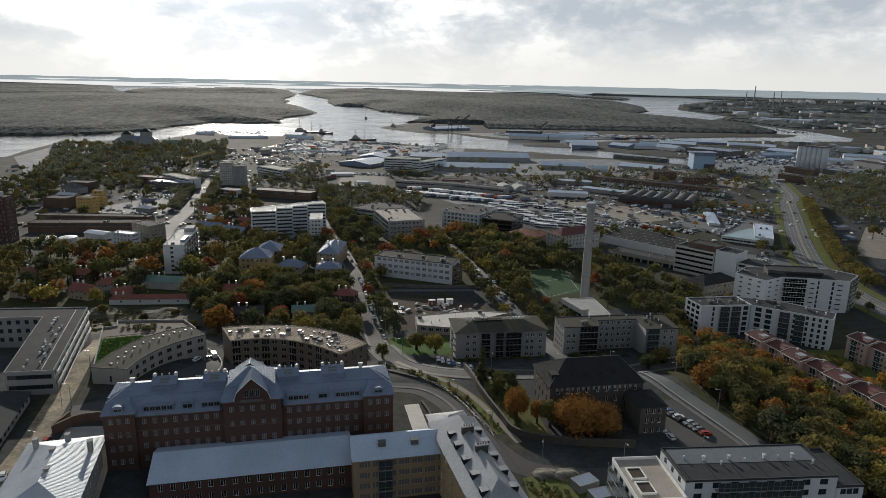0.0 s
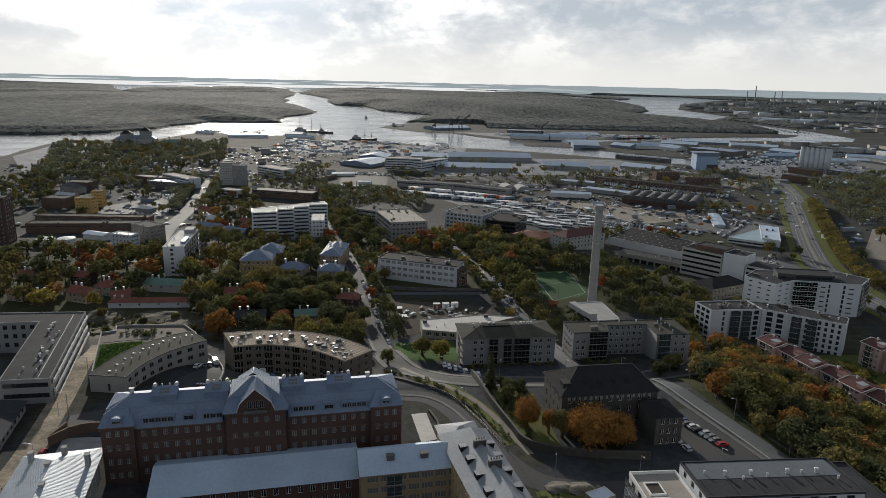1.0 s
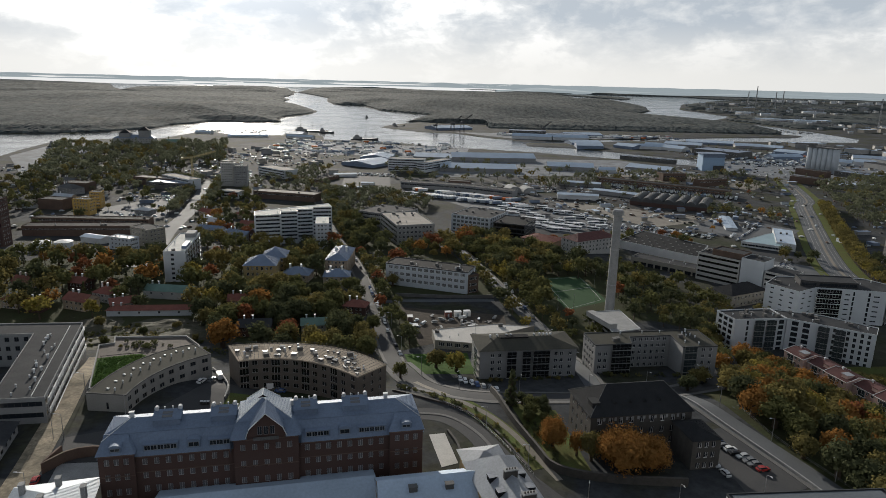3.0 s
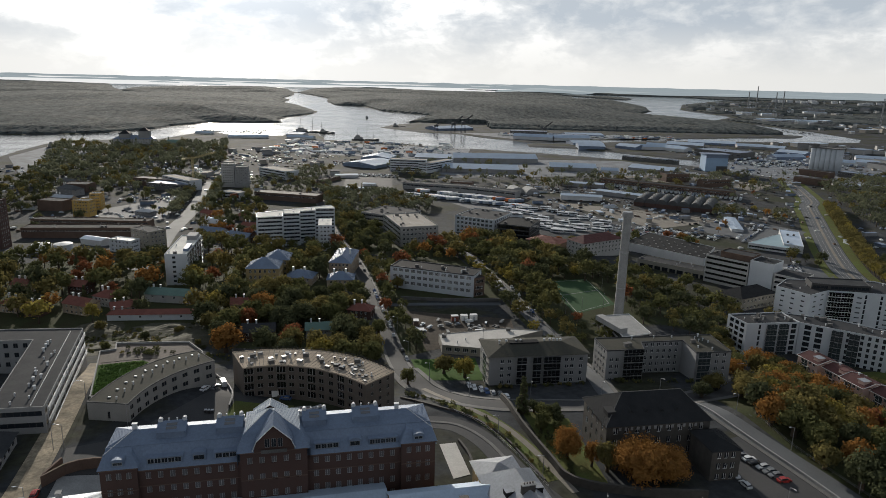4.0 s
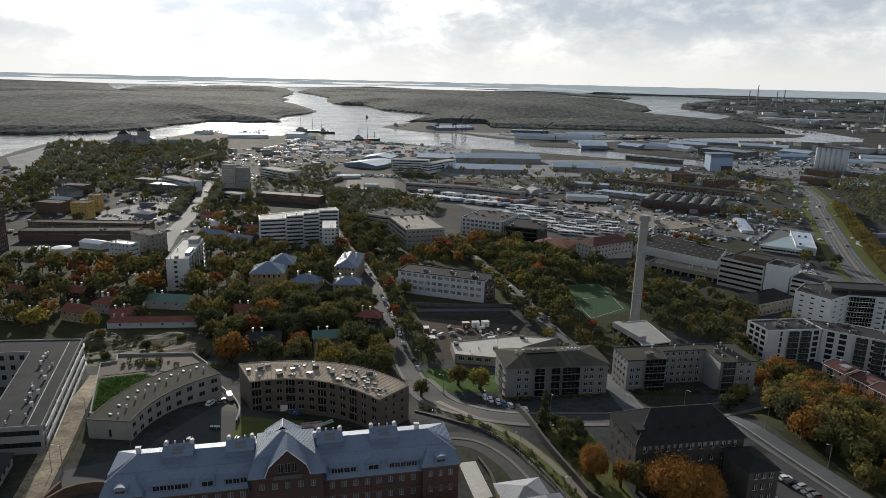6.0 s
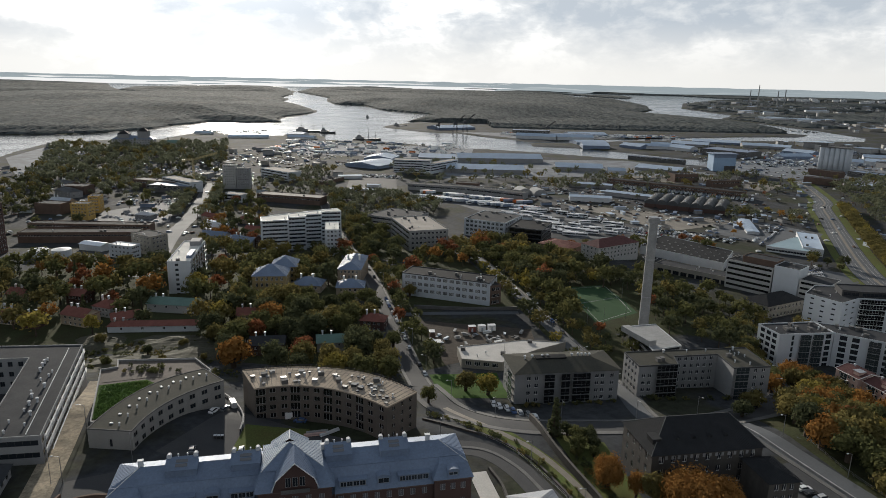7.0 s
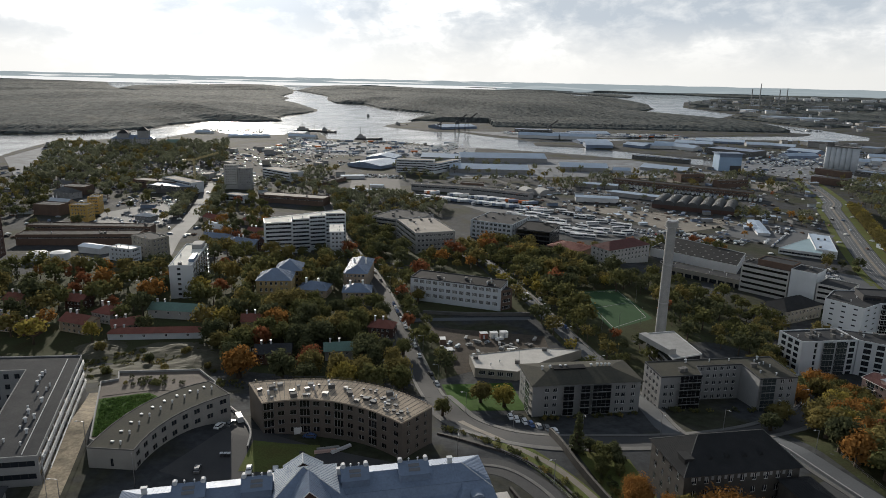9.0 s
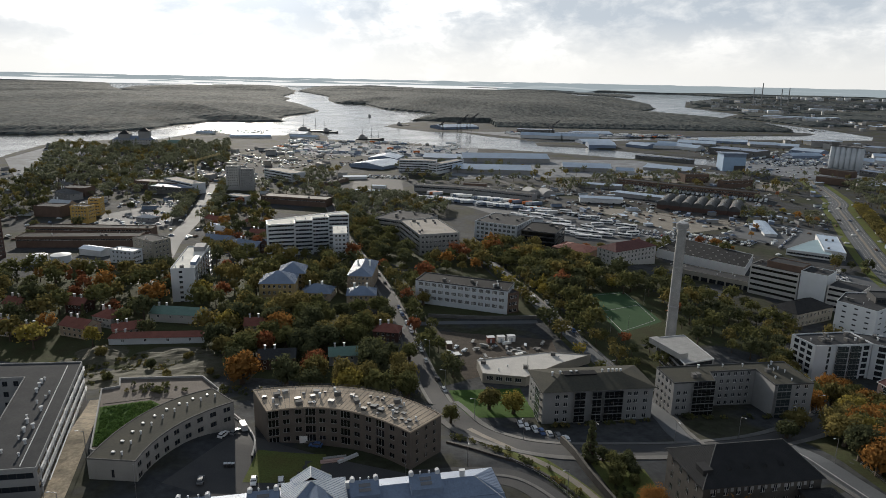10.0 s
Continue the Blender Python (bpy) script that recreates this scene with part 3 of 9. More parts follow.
def window_mesh(w, h, bars, frame_mat, glass):
    """The frame of a window, and its pane, as two meshes."""
    key = (round(w, 2), round(h, 2), bars, frame_mat.name, glass.name)
    if key not in WINDOWS:
        bm = bmesh.new()
        e = 0.07
        xs, zs, at = [0.0, e], (0.0, e, h - e, h), {}
        for i in range(1, bars):
            xs += [w * i / bars - 0.04, w * i / bars + 0.04]
        xs += [w - e, w]

        def corner(i, k, y):
            if (i, k, y) not in at:
                at[i, k, y] = bm.verts.new((xs[i], y, zs[k]))
            return at[i, k, y]
        for i in range(len(xs) - 1):
            for k in range(3):
                if k != 1 or i % 2 == 0:
                    bm.faces.new([corner(*q, -0.06) for q in ((i, k), (i + 1, k), (i + 1, k + 1), (i, k + 1))])
                else:
                    ring4 = ((i, 1), (i + 1, 1), (i + 1, 2), (i, 2))
                    for a, b in zip(ring4, ring4[1:] + ring4[:1]):
                        bm.faces.new((corner(*a, -0.06), corner(*b, -0.06), corner(*b, 0.0), corner(*a, 0.0)))
        frame_ = bpy.data.meshes.new("window")
        bm.to_mesh(frame_)
        both = bmesh.new()
        both.from_mesh(frame_)
        bm.free()
        bm = bmesh.new()
        quad(bm, ((e, -0.02, e), (w - e, -0.02, e), (w - e, -0.02, h - e), (e, -0.02, h - e)))
        pane = bpy.data.meshes.new("pane")
        bm.to_mesh(pane)
        bm.free()
        quad(both, ((e, -0.02, e), (w - e, -0.02, e), (w - e, -0.02, h - e), (e, -0.02, h - e)), 1)
        joined = bpy.data.meshes.new("window")
        both.to_mesh(joined)
        both.free()
        frame_.materials.append(frame_mat), pane.materials.append(glass)
        joined.materials.append(frame_mat), joined.materials.append(glass)
        WINDOWS[key] = (frame_, pane, joined)
    return WINDOWS[key]


NEAR = True


def set_window(parent, w, h, bars, frame_mat, glass, m):
    frame_, pane, joined = window_mesh(w, h, bars, frame_mat, glass)
    if not NEAR:
        return part("window", joined, None, parent, matrix=m)
    ob = part("window", frame_, None, parent, matrix=m)
    part("pane", pane, None, ob)
    return ob


def put_window(parent, a, b, rect, recess, bars=2, frame_mat=None, glass=None):
    a, b = Vector((*a, 0)), Vector((*b, 0))
    u = (b - a).normalized()
    inward = Vector((-u.y, u.x, 0))
    p = a + u * rect[0] + inward * (recess - 0.004) + Vector((0, 0, rect[2]))
    m = Matrix(((u.x, inward.x, 0, p.x), (u.y, inward.y, 0, p.y), (0, 0, 1, p.z), (0, 0, 0, 1)))
    return set_window(parent, rect[1] - rect[0], rect[3] - rect[2], bars, frame_mat or WHITE_PAINT, glass or GLASS, m)


def even(w, n, width, z0, floors, rise, sill, height, margin=1.2):
    """Rows of n even windows, floor by floor."""
    out = []
    pitch = (w - 2 * margin) / n
    for k in range(floors):
        for i in range(n):
            x = margin + pitch * (i + 0.5)
            out.append((x - width / 2, x + width / 2, z0 + k * rise + sill, z0 + k * rise + sill + height))
    return out


def inset(pts, d):
    """The outline moved inwards (counterclockwise outline)."""
    out = []
    n = len(pts)
    for i in range(n):
        p, q, r = Vector(pts[i - 1]), Vector(pts[i]), Vector(pts[(i + 1) % n])
        u, w = (q - p).normalized(), (r - q).normalized()
        n0, n1 = Vector((-u.y, u.x)), Vector((-w.y, w.x))
        k = n0 + n1
        k = k / max(k.length_squared * 0.5, 0.3)
        out.append(tuple(q + k * d))
    return out


def slab(bm, pts, z0, z1, slot=0):
    top = [bm.verts.new((x, y, z1)) for x, y in pts]
    low = [bm.verts.new((x, y, z0)) for x, y in pts]
    n = len(pts)
    bm.faces.new(top).material_index = slot
    bm.faces.new(list(reversed(low))).material_index = slot
    for i in range(n):
        j = (i + 1) % n
        bm.faces.new((low[i], low[j], top[j], top[i])).material_index = slot


def ring(bm, outer, inner, z0, z1, slot=0):
    n = len(outer)
    vs = [[bm.verts.new((x, y, z)) for x, y in pts] for pts, z in ((outer, z0), (outer, z1), (inner, z1), (inner, z0))]
    for i in range(n):
        j = (i + 1) % n
        for a, b in ((0, 1), (1, 2), (2, 3)):
            bm.faces.new((vs[a][i], vs[a][j], vs[b][j], vs[b][i])).material_index = slot


RIBS = bmesh.new()


def flush_ribs(mat, home):
    """The raised seams of the roof planes made so far, as one part."""
    global RIBS
    if len(RIBS.verts):
        tagged(part("roof_seams", RIBS, mat, home), kind="stuff")
        RIBS = bmesh.new()


def seamed(bm, pts, step=0.65, high=0.04, slot=0):
    """A sheet-metal roof plane with raised standing seams running up the slope; the first two points are its eave."""
    p = [Vector(q) for q in pts]
    top = [bm.verts.new(q) for q in p]
    bm.faces.new(top).material_index = slot
    s = (p[1] - p[0]).normalized()
    nrm = Vector((0, 0, 0))
    for i in range(len(p)):
        nrm += (p[i] - p[0]).cross(p[(i + 1) % len(p)] - p[0])
    nrm.normalize()
    if nrm.z < 0:
        nrm = -nrm
    t = nrm.cross(s)
    if t.z < 0:
        t = -t
    flat = [((q - p[0]).dot(s), (q - p[0]).dot(t)) for q in p]
    lo, hi = min(f[0] for f in flat), max(f[0] for f in flat)
    x = lo + step * 0.5
    while x < hi:
        hits = []
        for i in range(len(flat)):
            (x0, y0), (x1, y1) = flat[i], flat[(i + 1) % len(flat)]
            if (x0 <= x) != (x1 <= x):
                hits.append(y0 + (y1 - y0) * (x - x0) / (x1 - x0))
        if len(hits) == 2 and abs(hits[0] - hits[1]) > 0.3:
            y0, y1 = sorted(hits)
            e = 0.035
            c = [p[0] + s * (x + dx) + t * y + nrm * dz for y in (y0, y1) for dx, dz in ((-e, 0), (-e, high), (e, high), (e, 0))]
            v = [RIBS.verts.new(q) for q in c]
            for i in range(3):
                RIBS.faces.new((v[i], v[i + 1], v[i + 5], v[i + 4]))
            RIBS.faces.new((v[0], v[1], v[2], v[3]))
        x += step


def to_local(p0, p1, pts):
    a = math.atan2(p1[1] - p0[1], p1[0] - p0[0])
    c, s = math.cos(-a), math.sin(-a)
    return a, [((x - p0[0]) * c - (y - p0[1]) * s, (x - p0[0]) * s + (y - p0[1]) * c) for x, y in pts]


def rect(p0, p1, depth):
    u = (Vector(p1) - Vector(p0)).normalized()
    n = Vector((-u.y, u.x)) * depth
    return [tuple(p0), tuple(p1), (p1[0] + n.x, p1[1] + n.y), (p0[0] + n.x, p0[1] + n.y)]


FOOTPRINTS = []


def vent_meshes():
    out = []
    for r, h in ((0.22, 0.9), (0.35, 1.3)):
        bm = bmesh.new()
        tube(bm, (0, 0, 0), (0, 0, h), r, r, 8)
        tube(bm, (0, 0, h), (0, 0, h + 0.25), r * 1.7, r * 1.2, 8)
        mesh = bpy.data.meshes.new("vent")
        bm.to_mesh(mesh)
        bm.free()
        mesh.materials.append(METAL_LIGHT)
        out.append(mesh)
    bm = bmesh.new()
    box(bm, -1.0, 1.0, -0.7, 0.7, 0, 1.3), box(bm, -1.1, 1.1, -0.8, 0.8, 1.3, 1.42)
    mesh = bpy.data.meshes.new("air_unit")
    bm.to_mesh(mesh)
    bm.free()
    mesh.materials.append(CONCRETE_DARK)
    out.append(mesh)
    return out


VENTS = vent_meshes()


def building(name, label, pts, z0, z1, wall, roof_mat, floors=3, rise=3.0, windows=None, roof="flat", ridge=3.0, recess=0.18, frame_mat=None,
             glass=None, category="building", group="", vents=0, units=0, parapet=0.45, coping=None, seed=1, first=0.0, base=None, overhang=0.5, step=0.65):
    """A building on an outline given counterclockwise from its front left corner. windows: for an edge's number, (count, width, height, sill, bars),
    ("band", height, sill) or a list of openings."""
    rng = random.Random(seed * 17 + 3)
    FOOTPRINTS.append(pts)
    angle, loc = to_local(pts[0], pts[1], pts)
    home = thing(name, (pts[0][0], pts[0][1], z0), angle, label, category, group)
    h = z1 - z0
    bm = bmesh.new()
    n = len(loc)
    put = []
    for i in range(n):
        a, b = loc[i], loc[(i + 1) % n]
        w = math.dist(a, b)
        spec = (windows or {}).get(i)
        rects, bars = [], 2
        low = h - floors * rise if base is None else base
        if isinstance(spec, tuple) and spec[0] == "band":
            for k in range(floors):
                zz = low + k * rise + spec[2]
                rects.append((0.8, w - 0.8, zz, zz + spec[1]))
            bars = max(2, int(w / 2.2))
        elif isinstance(spec, tuple):
            rects = even(w, spec[0], spec[1], low, floors, rise, spec[3], spec[2])
            bars = spec[4] if len(spec) > 4 else 2
        elif spec:
            rects = spec
        facade(bm, a, b, -4.0, h, rects, recess)
        put += [(a, b, r, bars) for r in rects]
    bmesh.ops.remove_doubles(bm, verts=bm.verts, dist=0.002)
    part("wall", bm, wall, home)
    for a, b, r, bars in put:
        put_window(home, a, b, r, recess, bars, frame_mat, glass)
    if roof == "flat":
        bm = bmesh.new()
        slab(bm, inset(loc, 0.17), h - 0.3, h + 0.02)
        part("roof", bm, roof_mat, home)
        bm = bmesh.new()
        ring(bm, inset(loc, -0.06), inset(loc, 0.18), h - 0.25, h + parapet)
        part("parapet", bm, coping or wall, home)
    elif roof in ("hip", "gable"):
        x0, x1 = min(p[0] for p in loc) - overhang, max(p[0] for p in loc) + overhang
        y0, y1 = min(p[1] for p in loc) - overhang, max(p[1] for p in loc) + overhang
        ridged_roof(home, x0, x1, y0, y1, h, ridge, roof == "hip", roof_mat, wall, step)
    if vents or units:
        xs, ys = [p[0] for p in loc], [p[1] for p in loc]
        inner = inset(loc, 1.5)
        poly = [np.array(inner)]
        made = 0
        for _ in range(400):
            if made >= vents + units:
                break
            x, y = rng.uniform(min(xs), max(xs)), rng.uniform(min(ys), max(ys))
            if shore_distance(np.array([x]), np.array([y]), inner)[0] < 0.5:
                continue
            kind = 2 if made >= vents else rng.choice((0, 0, 1))
            part("air_unit" if kind == 2 else "vent", VENTS[kind], None, home, matrix=pose(x, y, h, 0, 0, rng.choice((0, 90))))
            made += 1
    return home


def ridged_roof(home, x0, x1, y0, y1, h, rise, hip, mat, wall, step=0.65, name="roof"):
    bm = bmesh.new()
    w, d = x1 - x0, y1 - y0
    if w >= d:
        c = (y0 + y1) / 2
        k = min(d / 2, w / 2 - 0.2) if hip else 0
        r0, r1 = (x0 + k, c, h + rise), (x1 - k, c, h + rise)
        seamed(bm, ((x0, y0, h), (x1, y0, h), r1, r0), step)
        seamed(bm, ((x1, y1, h), (x0, y1, h), r0, r1), step)
        if hip:
            seamed(bm, ((x0, y1, h), (x0, y0, h), r0), step)
            seamed(bm, ((x1, y0, h), (x1, y1, h), r1), step)
        ends = [((x0 + 0.4, y0, h), (x0 + 0.4, y1, h), (x0 + 0.4, c, h + rise)), ((x1 - 0.4, y0, h), (x1 - 0.4, y1, h), (x1 - 0.4, c, h + rise))]
    else:
        c = (x0 + x1) / 2
        k = min(w / 2, d / 2 - 0.2) if hip else 0
        r0, r1 = (c, y0 + k, h + rise), (c, y1 - k, h + rise)
        seamed(bm, ((x1, y0, h), (x1, y1, h), r1, r0), step)
        seamed(bm, ((x0, y1, h), (x0, y0, h), r0, r1), step)
        if hip:
            seamed(bm, ((x0, y0, h), (x1, y0, h), r0), step)
            seamed(bm, ((x1, y1, h), (x0, y1, h), r1), step)
        ends = [((x0, y0 + 0.4, h), (x1, y0 + 0.4, h), (c, y0 + 0.4, h + rise)), ((x0, y1 - 0.4, h), (x1, y1 - 0.4, h), (c, y1 - 0.4, h + rise))]
    # boarded soffit under the eaves
    quad(bm, ((x0, y0, h - 0.02), (x1, y0, h - 0.02), (x1, y1, h - 0.02), (x0, y1, h - 0.02)))
    part(name, bm, mat, home)
    flush_ribs(mat, home)
    if not hip:
        for e in ends:
            bm = bmesh.new()
            quad(bm, e)
            part("gable_wall", bm, wall, home)


def balcony_mesh(w, d, glass, slab_mat):
    """A balcony's slab with its posts and handrail, and its glazing."""
    key = ("balcony", round(w, 1), d, glass.name)
    if key not in WINDOWS:
        bm = bmesh.new()
        box(bm, 0, w, -d, 0.9, -0.2, 0)
        box(bm, 0, w, -d, -d + 0.08, 1.05, 1.1)
        n = max(2, int(w / 1.6))
        for i in range(n + 1):
            x = 0.03 + (w - 0.1) * i / n
            box(bm, x, x + 0.06, -d, -d + 0.07, 0, 2.6)
        a = bpy.data.meshes.new("balcony")
        bm.to_mesh(a)
        bm.free()
        bm = bmesh.new()
        box(bm, 0.05, w - 0.05, -d + 0.02, -d + 0.06, 0.08, 2.55)
        b = bpy.data.meshes.new("glazing")
        bm.to_mesh(b)
        bm.free()
        a.materials.append(slab_mat), b.materials.append(glass)
        WINDOWS[key] = (a, b)
    return WINDOWS[key]


def balconies(home, a, b, x0, x1, z0, floors, rise, depth=0.5, glass=None, slab_mat=None):
    """A stack of glazed balconies on the wall from a to b."""
    a, b = Vector((*a, 0)), Vector((*b, 0))
    u = (b - a).normalized()
    inward = Vector((-u.y, u.x, 0))
    for k in range(floors):
        p = a + u * x0 + Vector((0, 0, z0 + k * rise))
        m = Matrix(((u.x, inward.x, 0, p.x), (u.y, inward.y, 0, p.y), (0, 0, 1, p.z), (0, 0, 0, 1)))
        body, glazing = balcony_mesh(x1 - x0, depth, glass or GLASS_PALE, slab_mat or CONCRETE)
        ob = part("balcony", body, None, home, matrix=m)
        part("glazing", glazing, None, ob)


def arc(a, m, b, n):
    """Points on the curve from a to b that passes m half-way."""
    a, m, b = Vector(a), Vector(m), Vector(b)
    c = m * 2 - (a + b) / 2
    return [tuple(a * (1 - t) ** 2 + c * 2 * t * (1 - t) + b * t * t) for t in np.linspace(0, 1, n + 1)]


# ---- the near houses ----
def brick_hall():
    """Long four-storey red-brick hall with a blue-grey sheet-metal mansard roof."""
    p0, p1 = (-89.63, 164.17), (-7.93, 180.77)
    z0, eave = 25.84, 42.84
    depth, size = 17.0, 0.966
    pts = rect(p0, p1, depth)
    FOOTPRINTS.append(pts)
    angle, loc = to_local(p0, p1, pts)
    w, h = loc[1][0], eave - z0
    home = thing("brick_hall", (*p0, z0), angle, "long red-brick hall with a blue-grey metal mansard roof", "building")
    home.scale = (size, size, size)
    bm = bmesh.new()
    c0, c1, side, side_r = 33.0, 49.6, 8.5, 9.2
    outline = [(0, -1.2), (side, -1.2), (side, 0), (c0, 0), (c0, -1.8), (c1, -1.8), (c1, 0), (w - side_r, 0), (w - side_r, -1.2), (w, -1.2), (w, depth), (0, depth)]
    put = []
    over = (2.2, 2.2, 0.7, 4.0, 4.0, 4.0, 0.7, 2.2, 2.2, 2.2, 0.7, 2.2)
    for i in range(len(outline)):
        a, b = outline[i], outline[(i + 1) % len(outline)]
        ln = math.dist(a, b)
        rects = []
        if ln > 5 and b[0] > a[0]:
            n = max(3, int(ln / 3.0))
            rects = even(ln, n, 1.25, h - 15.0, 4, 3.75 + over[i] / 4, 1.1, 1.9, 0.8)
        elif ln > 10 and i in (9, 10, 11):
            rects = even(ln, 5 if ln < 25 else 22, 1.25, h - 15.0, 4, 3.75, 1.1, 1.9, 0.8)
        facade(bm, a, b, -3.0, h + over[i], rects, 0.25)
        put += [(a, b, r) for r in rects]
    part("wall", bm, BRICK_RED, home)
    for a, b, r in put:
        put_window(home, a, b, r, 0.25, 2, PLASTER, GLASS_BLIND)
    bm = bmesh.new()
    for i in range(len(outline) - 2):
        a, b = Vector((*outline[i], 0)), Vector((*outline[i + 1], 0))
        if b.x - a.x > 3:
            z = h + over[i]
            box(bm, a.x - 0.2, b.x + 0.2, a.y - 0.35, a.y, z - 0.4, z + 0.05)
            box(bm, a.x - 0.02, b.x + 0.02, a.y - 0.1, a.y, h - 4.2, h - 3.95)
    part("cornice", bm, BRICK_BROWN, home)
    # mansard: steep lower slope, flatter upper slope, hipped ends
    bm = bmesh.new()
    e, m, top = 0.5, 3.9, depth / 2
    he, zm, zr = h + 0.7, h + 5.5, h + 7.2
    o0, o1, q0, q1 = -e, w + e, -e, depth + e
    n, k = 1.2, 5.6
    seamed(bm, ((o0, q0, he), (o1, q0, he), (o1 - n, q0 + m, zm), (o0 + n, q0 + m, zm)))
    seamed(bm, ((o1, q1, he), (o0, q1, he), (o0 + n, q1 - m, zm), (o1 - n, q1 - m, zm)))
    seamed(bm, ((o0, q1, he), (o0, q0, he), (o0 + n, q0 + m, zm), (o0 + n, q1 - m, zm)))
    seamed(bm, ((o1, q0, he), (o1, q1, he), (o1 - n, q1 - m, zm), (o1 - n, q0 + m, zm)))
    r0, r1 = (o0 + n + k, top, zr), (o1 - n - k, top, zr)
    seamed(bm, ((o0 + n, q0 + m, zm), (o1 - n, q0 + m, zm), r1, r0))
    seamed(bm, ((o1 - n, q1 - m, zm), (o0 + n, q1 - m, zm), r0, r1))
    seamed(bm, ((o0 + n, q1 - m, zm), (o0 + n, q0 + m, zm), r0))
    seamed(bm, ((o1 - n, q0 + m, zm), (o1 - n, q1 - m, zm), r1))
    part("roof", bm, METAL_BLUE, home)
    bm = bmesh.new()
    box(bm, o0 + n - 0.1, o1 - n + 0.1, q0 + m - 0.12, q0 + m + 0.05, zm - 0.06, zm + 0.08)
    part("gutter", bm, METAL_BLUE, home)
    # hipped end pavilions rise a little over the main slopes
    for x0, x1 in ((-0.5, side + 0.5), (w - side_r - 0.5, w + 0.5)):
        bm = bmesh.new()
        mid = (x0 + x1) / 2
        y0, hp, zk = -1.7, h + 2.2, h + 4.7
        peak = (mid + (2.0 if x0 < 20 else -2.0), top, h + 7.15)
        f0, f1 = (x0 + (1.0 if x0 < 20 else 2.0), y0 + 3.0, zk), (x1 - (2.0 if x0 < 20 else 1.0), y0 + 3.0, zk)
        seamed(bm, ((x0, y0, hp), (x1, y0, hp), f1, f0))
        seamed(bm, (f0, f1, peak))
        for sx, f in ((x0, f0), (x1, f1)):
            quad(bm, ((sx, y0, hp), f, (f[0], depth - 2.0, zk), (sx, depth - 2.0, hp)))
            quad(bm, (f, peak, (f[0], depth - 2.0, zk)))
        part("pavilion_roof", bm, [METAL_BLUE, METAL_GREY], home)
        dormer(home, mid - 1.4, mid + 1.4, y0 + 0.5, hp + 0.5, 1.4, 2.4, True)
    # central pavilion: roof with its ridge running back, and a brick gable in front
    bm = bmesh.new()
    x0, x1, y0, y1, zb = 33.7, 47.9, 1.5, 13.4, h + 7.2
    mid, apex = 40.2, (40.2, 7.6, h + 10.9)
    seamed(bm, ((x0, y0, zb), (x1, y0, zb), apex))
    # side facets use paler metal to imitate the light they catch
    seamed(bm, ((x1, y0, zb), (x1, y1, zb), apex), slot=1)
    seamed(bm, ((x0, y1, zb), (x0, y0, zb), apex), slot=1)
    seamed(bm, ((x1, y1, zb), (x0, y1, zb), apex))
    part("tower_roof", bm, [METAL_BLUE, METAL_GREY], home)
    bm = bmesh.new()
    for s in (-1, 1):
        seamed(bm, ((mid + s * 4.6, 8.6, h + 8.2), (mid + s * 4.6, 12.8, h + 8.2), (mid, 12.8, h + 11.1), (mid, 8.6, h + 11.1)))
    part("rear_gable_roof", bm, METAL_GREY, home)
    bm = bmesh.new()
    quad(bm, ((mid + 4.3, 12.5, h + 6), (mid - 4.3, 12.5, h + 6), (mid - 4.3, 12.5, h + 8.2), (mid, 12.5, h + 10.9), (mid + 4.3, 12.5, h + 8.2)))
    box(bm, mid - 4.3, mid + 4.3, 11.0, 12.5, h + 4, h + 8.0)
    part("rear_gable", bm, BRICK_RED, home)
    bm = bmesh.new()
    box(bm, x0 + 0.4, x1 - 0.4, y0 + 0.4, y1 - 0.4, h + 2, zb)
    part("tower_wall", bm, METAL_BLUE, home)
    bm = bmesh.new()
    hc = h + 4.0
    seamed(bm, ((c0 - 0.8, -2.4, hc), (c1 + 0.8, -2.4, hc), (x1, y0 + 0.3, zb), (x0, y0 + 0.3, zb)))
    for sx, ex in ((c0 - 0.8, x0), (c1 + 0.8, x1)):
        quad(bm, ((sx, -2.4, hc), (ex, y0 + 0.3, zb), (ex, 6, zb), (sx, 6, hc)))
        quad(bm, ((sx, -2.4, hc), (sx, 6, hc), (sx, 6, h), (sx, -1.8, h)))
    part("apron_roof", bm, METAL_BLUE, home)
    mid = 41.4
    gx0, gx1, gz0, gz1 = mid - 5.0, mid + 5.0, hc, h + 11.0
    front = [(gx0, gz0), (gx1, gz0), (gx1 - 0.3, gz0 + 2.2), (gx1 - 1.4, gz0 + 3.6), (mid, gz1), (gx0 + 1.4, gz0 + 3.6), (gx0 + 0.3, gz0 + 2.2)]
    bm = bmesh.new()
    quad(bm, [(x, -2.5, z) for x, z in front])
    for (xa, zc), (xb, zd) in zip(front, front[1:] + front[:1]):
        quad(bm, ((xa, -2.5, zc), (xb, -2.5, zd), (xb, -1.5, zd), (xa, -1.5, zc)))
    part("gable", bm, BRICK_RED, home)
    bm = bmesh.new()
    for s in (-1, 1):
        seamed(bm, ((mid + s * 4.3, -2.9, gz0 + 3.1), (mid + s * 4.3, 5.5, gz0 + 3.1), (mid, 5.5, gz1 + 0.25), (mid, -2.9, gz1 + 0.25)))
        seamed(bm, ((mid + s * 5.3, -2.9, gz0 + 0.6), (mid + s * 5.3, 3.0, gz0 + 0.6), (mid + s * 4.3, 3.0, gz0 + 3.1), (mid + s * 4.3, -2.9, gz0 + 3.1)))
    part("gable_roof", bm, METAL_BLUE, home)
